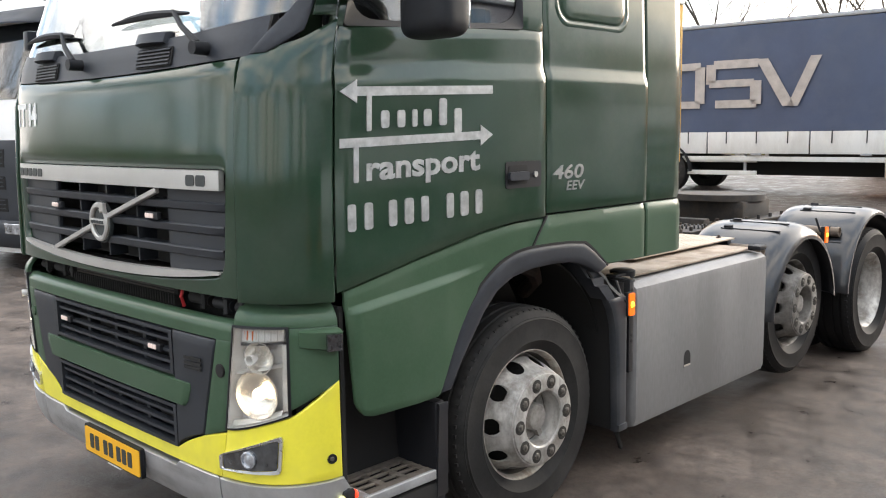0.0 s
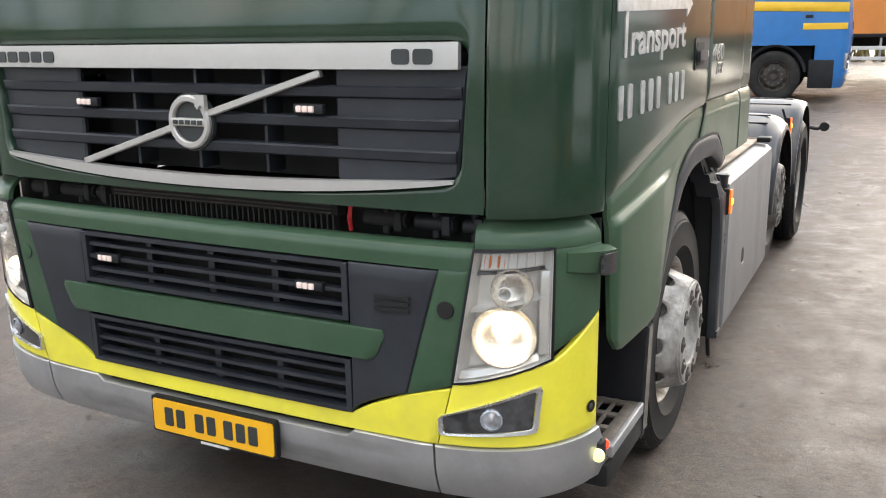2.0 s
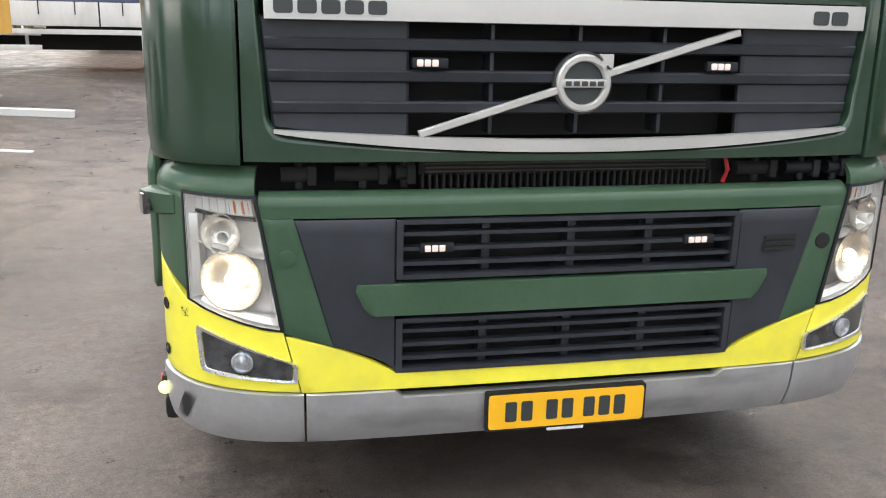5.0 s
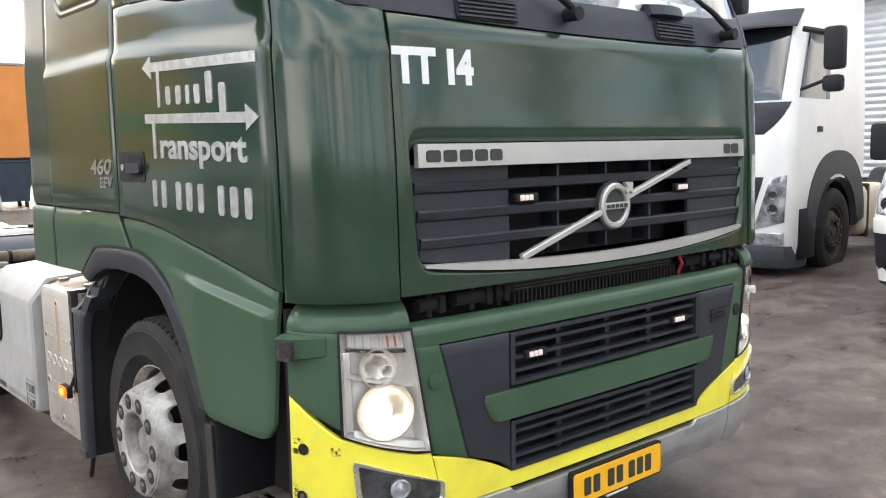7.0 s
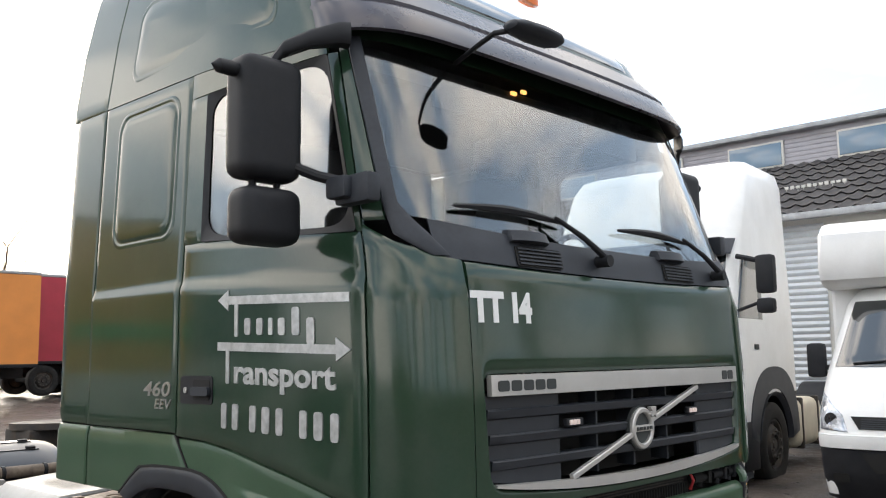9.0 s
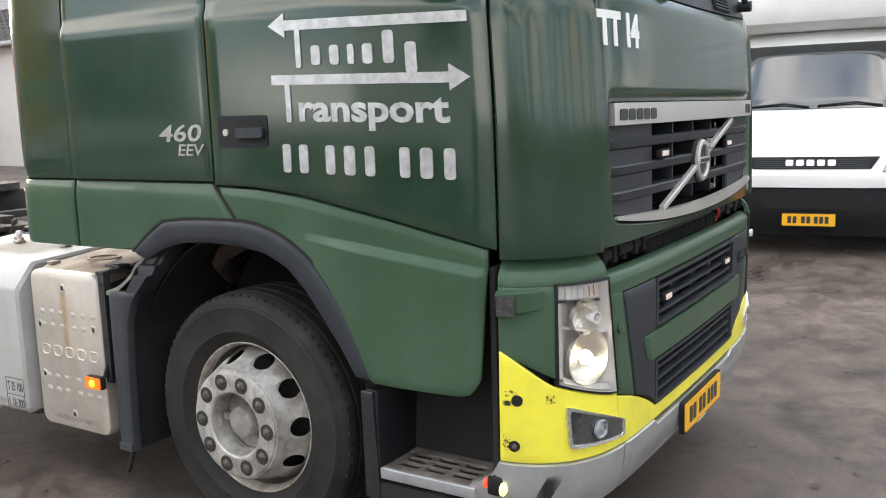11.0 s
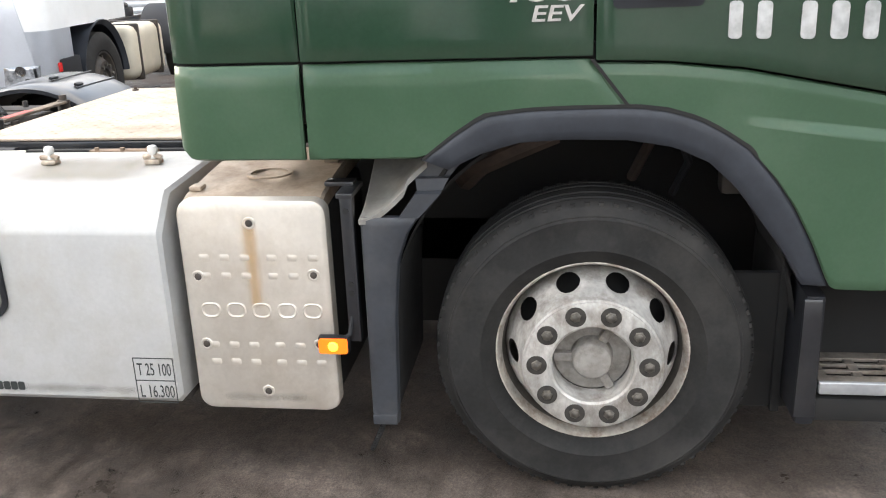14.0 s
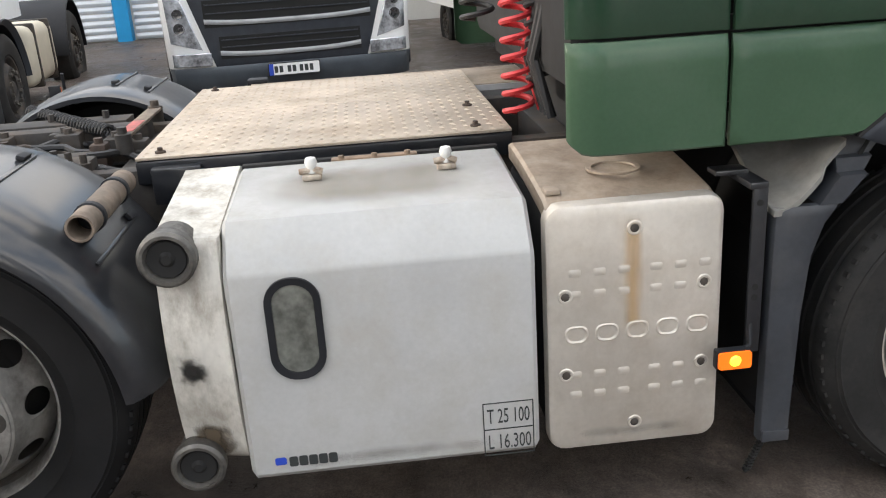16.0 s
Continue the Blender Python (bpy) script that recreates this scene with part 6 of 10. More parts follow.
def scuffs():
    """Black scrape on the silver corner, chips in the yellow one and dull rubs on the bumper."""
    M["scrape"] = stain("black_scrape", (0.012, 0.012, 0.012), (1, 2), (0.5, 0.3), 16, 0.32, 0.55, 0.95, 0.7)
    M["chips"] = stain("paint_chips", (0.05, 0.055, 0.03), (1, 2), (0.4, 0.4), 120, 0.74, 0.78, 0.9, 0.7)
    M["rub"] = stain("dull_rub", (0.10, 0.095, 0.085), (0, 2), (0.3, 0.4), 18, 0.45, 1.1, 0.35, 0.6, (0.4, 1, 1))
    def patch(name, mat, y0, z0, y1, z1, lean=0.0, off=0.0085, label=""):
        bm = bmesh.new()
        sheet(bm, lambda u, v, o: cab(-s_y(lerp(y0, y1, u) + lean * v), lerp(z0, z1, v), off + o), steps(6), steps(6), 0.0006, 0.0)
        part(name, bm, M[mat], truck, label)
    patch("scrape", "scrape", 0.15, 0.375, 0.19, 0.505, -0.055, 0.0085, "black scrape on the bumper corner")
    patch("paint_chip", "chips", 0.20, 0.72, 0.28, 0.79, 0.0, 0.0015)
    patch("scrape", "scrape", 0.228, 0.716, 0.270, 0.740, 0.0, 0.0018, "black scrape beside the bolt hole")
    patch("paint_chip", "chips", 0.10, 0.70, 0.17, 0.77, 0.0, 0.0015)
    patch("paint_chip", "chips", 0.22, 0.54, 0.284, 0.66, 0.0, 0.0015)
    for x0, x1, z0, z1 in ((-0.75, -0.2, 0.34, 0.47), (0.0, 0.6, 0.335, 0.44), (0.35, 0.78, 0.42, 0.50)):
        bm = bmesh.new()
        sheet(bm, lambda u, v, o: cab(s_x(lerp(x0, x1, u)), lerp(z0, z1, v), 0.0065 + (-0.02 * ((lerp(z0, z1, v) - 0.45) / 0.1) ** 2 if lerp(z0, z1, v) < 0.45 else 0) + 0.001 + o), steps(10), steps(8), 0.0006, 0.0)
        part("rub_mark", bm, M["rub"], truck, "dull rubbed patch")


corner_lamps(1)
corner_lamps(-1)
scuffs()


# ---- wheels ----
def tyre_profile(w=0.150):
    return [(0.286, w - 0.03), (0.296, w - 0.012), (0.315, w - 0.004), (0.345, w + 0.003), (0.352, w + 0.0055), (0.358, w + 0.003), (0.40, w + 0.006), (0.44, w + 0.002), (0.447, w + 0.004), (0.455, w - 0.004), (0.478, w - 0.018),
            (0.490, w - 0.034), (0.496, 0.100), (0.497, 0.085), (0.487, 0.082), (0.487, 0.072), (0.498, 0.069), (0.499, 0.035), (0.489, 0.032), (0.489, 0.022), (0.4995, 0.019), (0.4995, -0.019), (0.489, -0.022), (0.489, -0.032),
            (0.499, -0.035), (0.498, -0.069), (0.487, -0.072), (0.487, -0.082), (0.497, -0.085), (0.496, -0.100), (0.490, -w + 0.034), (0.455, -w), (0.40, -w - 0.006), (0.315, -w + 0.004), (0.286, -w + 0.03)]


SAG = -0.484


def bulge(bm):
    """Swells the outer sidewall past the rim and flattens the tyre where it stands."""
    for v in bm.verts:
        r = math.hypot(v.co.y, v.co.z)
        k = min(1.0, max(0.0, (r - 0.30) / 0.06))
        k = k * k * (3 - 2 * k)
        q = (r - 0.008 * k) / r
        v.co.y, v.co.z = v.co.y * q, max(v.co.z * q, SAG)
        if v.co.x > 0:
            v.co.x += 0.020 * k


def make_tyre(name, parent, label="worn black tyre", mat="rubber"):
    bm = bmesh.new()
    n = 72
    lathe(bm, tyre_profile(), None, n, closed=True)
    bulge(bm)
    tyre = part(name, bm, mat, parent, label)
    # raised letters-like ribs on the sidewall and a bead line
    for r, w in ((0.455, 0.004), (0.335, 0.005)):
        bm = bmesh.new()
        x = float(np.interp(r, (0.30, 0.36, 0.42, 0.47), (0.135, 0.1515, 0.1535, 0.140)))
        lathe(bm, [(r - w, x - 0.004), (r - w * 0.6, x + 0.003), (r + w * 0.6, x + 0.003), (r + w, x - 0.004)], None, n, closed=True)
        bulge(bm)
        part("sidewall_rib", bm, mat, parent)
    # sipes across the shoulders
    bm = bmesh.new()
    for k in range(0, n):
        a = 2 * math.pi * (k + 0.5) / n
        for h in (0.108, -0.108):
            m = Matrix.Rotation(a, 4, "X") @ Matrix.Translation((h, 0, 0.4905))
            vs = [m @ Vector(p) for p in ((-0.018, -0.008, 0.004), (0.018, -0.008, 0.0), (0.018, 0.008, 0.0), (-0.018, 0.008, 0.004), (-0.018, -0.008, -0.008), (0.018, -0.008, -0.008), (0.018, 0.008, -0.008), (-0.018, 0.008, -0.008))]
            v = ring(bm, vs)
            for q in ((0, 1, 2, 3), (0, 4, 5, 1), (1, 5, 6, 2), (2, 6, 7, 3), (3, 7, 4, 0)):
                bm.faces.new([v[i] for i in q])
    bulge(bm)
    part("tread", bm, mat, parent, "shoulder tread blocks")["kind"] = "stuff"
    return tyre


def vented_dome(bm, r0, h0, r1, h1, n=10, k=16):
    """A cone band with round vent holes through it."""
    for i in range(n):
        a0 = 2 * math.pi * i / n
        da = math.pi / n
        out, hole, deep = [], [], []
        for j in range(k):
            t = 2 * math.pi * j / k
            c, s = math.cos(t), math.sin(t)
            q = max(abs(c), abs(s))
            for lst, ua, ut, push in ((out, c / q, s / q, 0), (hole, c * 0.52, s * 0.66, 0), (deep, c * 0.50, s * 0.62, -0.02)):
                r, h = lerp(r0, r1, 0.5 + 0.5 * ut), lerp(h0, h1, 0.5 + 0.5 * ut)
                a = a0 + da * ua
                lst.append((h + push + 0.006 * (1 - ut * ut), r * math.cos(a), r * math.sin(a)))
        A, B, C = ring(bm, out), ring(bm, hole), ring(bm, deep)
        for j in range(k):
            m = (j + 1) % k
            bm.faces.new((A[j], A[m], B[m], B[j]))
            bm.faces.new((B[j], B[m], C[m], C[j]))
    bmesh.ops.remove_doubles(bm, verts=bm.verts, dist=0.0004)
    return bm


def make_nut(parent, first, a, r, h):
    m = Matrix.Rotation(a, 4, "X") @ Matrix.Translation((h, 0, r))
    if first is None:
        bm = bmesh.new()
        lathe(bm, [(0.0175, -0.01), (0.0175, 0.003), (0.015, 0.006), (0.011, 0.007)], None, 6)
        lathe(bm, [(0.010, 0.004), (0.010, 0.008), (0.007, 0.010), (0.0, 0.011)], None, 12)
        o = part("wheel_nut", bm, "nut", parent)
        bm = bmesh.new()
        lathe(bm, [(0.031, -0.004), (0.031, 0.0015), (0.028, 0.002), (0.0, 0.001)], None, 24)
        part("nut_seat", bm, "nut_cup", o)
        o.matrix_basis = m
        return o
    n = share("wheel_nut", first, parent, m)
    share("nut_seat", first.children[0], n, Matrix())
    return n


def steer_wheel(m, rim="rim", edge="rim_edge", rubber="rubber", label="truck wheel with a dirty silver rim"):
    """Outward-domed wheel of the front and the lifting axle, under the truck."""
    w = new("wheel")
    w.parent = truck
    w.matrix_basis = m
    w["label"] = label
    make_tyre("tyre", w, mat=rubber)
    bm = bmesh.new()
    lathe(bm, [(0.284, 0.10), (0.290, 0.118), (0.298, 0.124), (0.303, 0.131), (0.300, 0.139), (0.294, 0.140), (0.289, 0.134), (0.283, 0.118), (0.280, 0.10)], None, 72, closed=True)
    part("rim_flange", bm, edge, w, "rusty silver rim flange")
    bm = bmesh.new()
    lathe(bm, [(0.256, -0.03), (0.274, 0.03), (0.284, 0.10), (0.2805, 0.1005), (0.268, 0.03), (0.250, -0.03)], None, 64, closed=True)
    part("rim_well", bm, "well", w, "dark rim well")
    bm = bmesh.new()
    vented_dome(bm, 0.270, 0.060, 0.213, 0.220)
    part("rim_dome", bm, rim, w, "silver rim with vent holes")
    bm = bmesh.new()
    lathe(bm, [(0.245, -0.04), (0.245, 0.0), (0.19, 0.06), (0.0, 0.06)], None, 40)
    part("brake_drum", bm, "dark", w)
    bm = bmesh.new()
    lathe(bm, [(0.2135, 0.2195), (0.2115, 0.226), (0.205, 0.228), (0.2035, 0.233), (0.198, 0.2355), (0.130, 0.2355), (0.123, 0.230), (0.120, 0.145), (0.20, 0.145)], None, 64, closed=True)
    part("rim_face", bm, rim, w, "silver rim face")
    bm = bmesh.new()
    lathe(bm, [(0.121, 0.140), (0.116, 0.146), (0.070, 0.150), (0.062, 0.150)], None, 40)
    part("hub_recess", bm, "hub", w, "grimy hub recess, darkened for its shade")
    bm = bmesh.new()
    lathe(bm, [(0.066, 0.148), (0.064, 0.158), (0.060, 0.196), (0.055, 0.202), (0.046, 0.204), (0.0, 0.205)], None, 40)
    for k in range(3):
        t = Matrix.Rotation(radians(90 + 120 * k), 4, "X")
        box(bm, (0.160, 0.0, 0.088), (0.030, 0.030, 0.060), 0.008, t)
    part("hub_cap", bm, "hub", w, "grimy hub cap")
    first = None
    for k in range(10):
        o = make_nut(w, first, 2 * math.pi * (k + 0.5) / 10, 0.1675, 0.2355)
        first = first or o
    return w


# rim and tyre take the copies darkened for the fender's shade
def lift_wheel(m):
    return steer_wheel(m, "rim_grimy_shaded", "rim_grimy_shaded", "rubber_dark", "lifted truck wheel, its stained rim darkened for shade")


def drive_wheel(m):
    """Deep-dished outer wheel of the driven axle."""
    w = new("wheel")
    w.parent = truck
    w.matrix_basis = m
    w["label"] = "deep-dished driven truck wheel"
    make_tyre("tyre", w, mat="rubber_dark")
    bm = bmesh.new()
    lathe(bm, [(0.236, -0.07), (0.262, 0.03), (0.276, 0.10), (0.290, 0.118), (0.300, 0.124), (0.303, 0.131), (0.299, 0.138), (0.290, 0.139), (0.280, 0.13), (0.262, 0.08), (0.245, 0.0), (0.228, -0.07)], None, 64, closed=True)
    part("rim_flange", bm, "rim", w, "light silver dished rim")
    bm = bmesh.new()
    lathe(bm, [(0.232, -0.06), (0.20, -0.075), (0.13, -0.075), (0.13, -0.02), (0.12, 0.02), (0.10, 0.03), (0.0, 0.03)], None, 48)
    part("rim_dish", bm, "rim", w)
    first = None
    for k in range(10):
        o = make_nut(w, first, 2 * math.pi * (k + 0.5) / 10, 0.167, -0.075)
        first = first or o
    bm = bmesh.new()
    lathe(bm, [(0.29, -0.21), (0.35, -0.195), (0.45, -0.20), (0.494, -0.23), (0.498, -0.30), (0.494, -0.42), (0.45, -0.47), (0.30, -0.46)], None, 48, closed=True)
    for v in bm.verts:
        v.co.z = max(v.co.z, SAG)
    part("inner_tyre", bm, "rubber_dark", w)
    return w


HUB = 0.484
AXLES = ((1.385, 0.0, steer_wheel), (4.25, 0.085, lift_wheel), (5.56, 0.0, drive_wheel))
made = {}
for y, lift, make in AXLES:
    for g in (1, -1):
        m = pose(g * (1.085 if make is drive_wheel else 1.015), y, HUB + lift, 0, 0, 0 if g > 0 else 180)
        if make not in made:
            made[make] = make(m)
        else:
            o = copy_thing(made[make], m)
            o.parent = truck
bm = bmesh.new()
for y, lift, _ in AXLES:
    rod(bm, (-0.95, y, HUB + lift), (0.95, y, HUB + lift), 0.07)
part("axle_beams", bm, "dark", truck, "black axle beams")

# ---- under the cab and behind it ----
M["dustgrey"] = material("dusty_grey_plastic", (0.21, 0.205, 0.19), 0.6, var=0.15, scale=6, bump=0.03, dirt=(0.10, 0.08, 0.06), dirt_amount=0.6, dirt_scale=5)
M["captin"] = material("grimy_tin", (0.11, 0.104, 0.095), 0.4, metal=0.5, var=0.3, scale=18, bump=0.05, dirt=(0.05, 0.045, 0.04), dirt_amount=0.9, dirt_scale=14)
M["wornred"] = material("worn_red_film", (0.42, 0.10, 0.09), 0.6, var=0.3, scale=20, dirt=(0.22, 0.18, 0.15), dirt_amount=0.8, dirt_scale=14)
M["catch"] = material("rusty_pale_catch", (0.46, 0.40, 0.33), 0.55, metal=0.3, var=0.3, scale=25, dirt=(0.16, 0.08, 0.04), dirt_amount=0.9, dirt_scale=22)
M["dustytube"] = material("dusty_brown_steel", (0.19, 0.15, 0.115), 0.7, var=0.3, scale=14, bump=0.08, dirt=(0.08, 0.06, 0.05), dirt_amount=0.6, dirt_scale=9)
def chassis():
    for g in (-1, 1):
        bm = bmesh.new()
        box(bm, (g * 0.40, 3.6, 0.86), (0.07, 5.9, 0.27), 0.01)
        part("frame_rail", bm, "chassis", truck, "dusty dark frame rail")
    for y in (2.4, 3.2, 3.9, 4.85, 6.3):
        bm = bmesh.new()
        box(bm, (0, y, 0.86), (0.74, 0.09, 0.2), 0.01)
        part("cross_member", bm, "chassis", truck)
    # engine under the cab, and an unseen block that darkens the ground there
    bm = bmesh.new()
    box(bm, (0, 1.3, 0.85), (1.1, 2.1, 0.7), 0.08)
    part("engine", bm, "dark", truck, "dark engine under the cab")
    bm = bmesh.new()
    box(bm, (0, 1.72, 0.56), (1.1, 1.3, 0.52), 0.08)
    part("gearbox", bm, "dark", truck, "unseen dark block added to keep light out")
    # unseen drums and a shaft, added to stop light from the far side
    for x, y0, y1 in ((-0.20, 2.50, 3.30), (0.20, 2.50, 3.30), (-0.21, 3.38, 3.86), (0.21, 3.38, 3.86)):
        bm = bmesh.new()
        n = y1 - y0
        lathe(bm, [(0, 0.0), (0.10, 0.01), (0.155, 0.05), (0.155, n - 0.05), (0.10, n - 0.01), (0, n)], Matrix.Translation((x, y0, 0.58)) @ Matrix.Rotation(radians(90), 4, "Z"), 24)
        part("air_tank", bm, "dark", truck, "unseen black drum added to block light under the frame")
    bm = bmesh.new()
    rod(bm, (0, 2.3, 0.66), (0, 5.5, 0.54), 0.06)
    part("propeller_shaft", bm, "dark", truck)
    bm = bmesh.new()
    box(bm, (0, 0.45, 0.62), (1.7, 0.4, 0.6), 0.05)
    part("front_underrun", bm, "dark", truck)
    bm = bmesh.new()
    box(bm, (0, 1.4, 1.35), (2.3, 2.2, 0.30), 0.05)
    part("cab_floor", bm, "dark", truck, "dark underside of the cab")
    for g in (-1, 1):
        bm = bmesh.new()
        f = lambda u, v, o: Vector((g * lerp(1.13, 0.70, v), 1.40 - math.cos(lerp(0.12, math.pi - 0.1, u)) * 0.62, 0.52 + math.sin(lerp(0.12, math.pi - 0.1, u)) * 0.685 + o))
        sheet(bm, f, steps(24), steps(3), 0.015, 0.002)
        part("wheel_housing", bm, "dark", truck, "black inner wheel housing")
        # bits that show between tyre and arch
        for pts, r, mat in (([(0.80, 1.80, 0.95), (0.92, 1.74, 1.03), (1.0, 1.62, 1.10), (1.0, 1.50, 1.15)], 0.038, "rust"), ([(0.80, 1.12, 0.9), (0.86, 1.08, 1.02), (0.88, 1.12, 1.13)], 0.014, "black"), ([(0.78, 1.25, 0.95), (0.88, 1.2, 1.1), (0.86, 1.22, 1.18)], 0.018, "rust")):
            bm = bmesh.new()
            tube(bm, [(g * x, y, z) for x, y, z in pts], r)
            part("brake_pipe", bm, mat, truck)
        bm = bmesh.new()
        box(bm, (g * 0.9, 0.93, 0.98), (0.08, 0.12, 0.1), 0.02)
        part("suspension_bracket", bm, "chassis", truck)
        # mudguard behind the wheel: flap, stepped flange up to the arch, dusty hollow behind the flange
        fz, fy = (0.262, 0.385, 0.635, 0.805, 0.894, 0.945), (1.988, 1.985, 1.977, 1.961, 1.930, 1.893)
        bm = bmesh.new()
        def flap(u, v, o):
            z = lerp(0.262, 0.945, v)
            return Vector((g * (1.246 - 0.012 * abs(2 * u - 1) ** 6 + o), lerp(float(np.interp(z, fz, fy)), 2.072, u), z))
        sheet(bm, flap, steps(8, 0.04), [0, 0.012] + [0.05 * k for k in range(1, 19)] + [0.93, 0.96, 0.985, 1.0], 0.03, 0.006)
        fl = part("mudflap", bm, "mudguard", truck, "dark grey plastic mudguard behind the wheel")
        bm = bmesh.new()
        box(bm, (g * 1.245, 2.030, 0.281), (0.010, 0.078, 0.034), 0.003)
        part("mudflap_hem", bm, "mudguard", fl)
        bm = bmesh.new()
        def back(u, v, o):
            z = lerp(0.262, 1.15, v)
            y = float(np.interp(z, fz + (1.02, 1.14), fy + (1.835, 1.745)))
            return Vector((g * lerp(1.228 - 0.3 * max(0.0, z - 0.945), 0.62, u), y + 0.012 - o, z))
        sheet(bm, back, steps(6), steps(10), 0.02, 0.006)
        part("mudflap_inner", bm, "dark", truck)
        rows = ((0.945, 1.954, 1.893, 1.244), (1.016, 1.902, 1.828, 1.238), (1.020, 1.900, 1.826, 1.214), (1.055, 1.904, 1.806, 1.210), (1.059, 1.902, 1.803, 1.190), (1.105, 1.866, 1.762, 1.184), (1.14, 1.84, 1.735, 1.178))
        bm = bmesh.new()
        skin(bm, [[Vector((g * x, ya, z)), Vector((g * (x - 0.004), yb, z)), Vector((g * (x - 0.10), yb, z)), Vector((g * (x - 0.10), ya, z))] for z, ya, yb, x in rows])
        part("mudguard_shoulder", bm, "mudguard", truck, "dark grey stepped shoulder of the mudguard", 20)
        bm = bmesh.new()
        def hollow(u, v, o):
            rise_v = v * v * (3 - 2 * v)
            z = 0.944 + 0.17 * max(rise_v, 0.0) + 0.16 * u ** 3 * (1 - rise_v)
            y = lerp(2.074, float(np.interp(z, [r[0] for r in rows], [r[1] for r in rows])) + 0.004, u)
            return Vector((g * lerp(1.243 - 0.05 * u ** 3, 0.80, v), y, z + o))
        sheet(bm, hollow, steps(10), steps(12), 0.02, 0.003)
        part("mudguard_top", bm, M["dustgrey"], truck, "dusty pale grey hollow of the mudguard")
        bm = bmesh.new()
        box(bm, (g * 1.232, 2.112, 0.775), (0.014, 0.034, 0.46), 0.004)
        box(bm, (g * 1.222, 2.094, 0.775), (0.034, 0.006, 0.46), 0.002)
        box(bm, (g * 1.16, 2.115, 1.010), (0.16, 0.05, 0.018), 0.005)
        box(bm, (g * 1.12, 2.15, 1.024), (0.06, 0.09, 0.014), 0.004)
        strap = part("mudguard_bracket", bm, "fender", truck, "dark steel bracket strap with bolt holes")
        for k in (0.705, 0.735, 0.965):
            bm = bmesh.new()
            rod(bm, (g * 1.236, 2.112, k), (g * 1.2405, 2.112, k), 0.009)
            part("bracket_hole", bm, "dark", strap)
        bm = bmesh.new()
        for k in range(14):
            box(bm, (g * 1.20, 2.035 + 0.004 * k, 0.265 - 0.009 * k), (0.018, 0.016, 0.005), 0.0, Matrix.Rotation(0, 4, "X"))
        tube(bm, [(g * 1.20, 2.03, 0.29), (g * 1.20, 2.05, 0.22), (g * 1.20, 2.09, 0.14)], 0.006, 6)
        part("mudflap_brush", bm, "dark", truck)
    # deck of chequer plate behind the cab
    bm = bmesh.new()
    for x0, x1 in ((-0.46, 0.28), (0.285, 0.94)):
        box(bm, ((x0 + x1) / 2, 3.22, 1.035), (x1 - x0, 1.22, 0.010), 0.002)
    deck = part("deck_plate", bm, "chequer", truck, "dirty tan chequer-plate deck")
    bm = bmesh.new()
    for i in range(34):
        for j in range(30):
            x, y = -0.44 + i * 0.041, 2.63 + j * 0.0405
            if 0.265 < x < 0.30:
                continue
            a = radians(45 if (i + j) % 2 else -45)
            dx, dy = 0.014 * math.cos(a), 0.014 * math.sin(a)
            nx, ny = -0.004 * math.sin(a), 0.004 * math.cos(a)
            z = 1.040
            q = ring(bm, [(x - dx, y - dy, z), (x + nx, y + ny, z), (x + dx, y + dy, z), (x - nx, y - ny, z), (x, y, z + 0.003)])
            for k in range(4):
                bm.faces.new((q[k], q[(k + 1) % 4], q[4]))
    part("deck_tread", bm, "chequer", deck)
    deck.children[0]["kind"] = "stuff"
    bm = bmesh.new()
    box(bm, (-0.44, 3.22, 0.99), (0.05, 1.22, 0.075), 0.006)
    box(bm, (0.24, 3.80, 0.985), (1.36, 0.05, 0.08), 0.006)
    box(bm, (-0.44, 3.70, 0.95), (0.12, 0.16, 0.12), 0.01)
    part("deck_frame", bm, "fender", truck, "grey deck frame")
    for x, y in ((-0.40, 3.76), (-0.38, 2.72), (0.86, 3.76), (0.0, 2.70)):
        bm = bmesh.new()
        lathe(bm, [(0.018, 0), (0.018, 0.006), (0.009, 0.008), (0.009, 0.018)], Matrix.Translation((x, y, 1.04)) @ Matrix.Rotation(radians(-90), 4, "Y"), 10)
        part("deck_bolt", bm, "rust", truck)
    # fifth wheel
    bm = bmesh.new()
    out = []
    for k in range(36):
        a = 2 * math.pi * k / 36
        out.append((0.42 * math.cos(a), 5.35 + 0.44 * math.sin(a)))
    cut = [(u, v) for u, v in out if not (v > 5.35 and abs(u) < 0.10)]
    slab(bm, out, lambda u, v, o: Vector((u, v, 1.21 + o - 0.03 * (v - 5.35))), 0.05)
    box(bm, (0, 5.35, 1.08), (0.78, 0.5, 0.18), 0.03)
    part("fifth_wheel", bm, "chassis", truck, "greasy dark fifth-wheel coupling")
    bm = bmesh.new()
    for g in (-1, 1):
        box(bm, (g * 0.43, 5.0, 1.01), (0.14, 1.9, 0.03), 0.004)
        for k in range(9):
            rod(bm, (g * 0.45, 4.15 + 0.22 * k, 1.02), (g * 0.45, 4.15 + 0.22 * k, 1.055), 0.014, None, 6)
    part("mounting_rail", bm, "chassis", truck)
    # ramp, pipes, hoses and brackets in the frame
    for c, d in (((-0.18, 4.22, 1.0), (0.10, 0.34, 0.02)), ((-0.36, 4.05, 0.98), (0.12, 0.12, 0.1)), ((0.1, 4.5, 0.96), (0.5, 0.06, 0.08)), ((0.30, 4.25, 0.97), (0.10, 0.62, 0.10)), ((-0.05, 4.75, 1.0), (0.62, 0.10, 0.10)), ((-0.28, 4.42, 1.0), (0.16, 0.20, 0.12))):
        bm = bmesh.new()
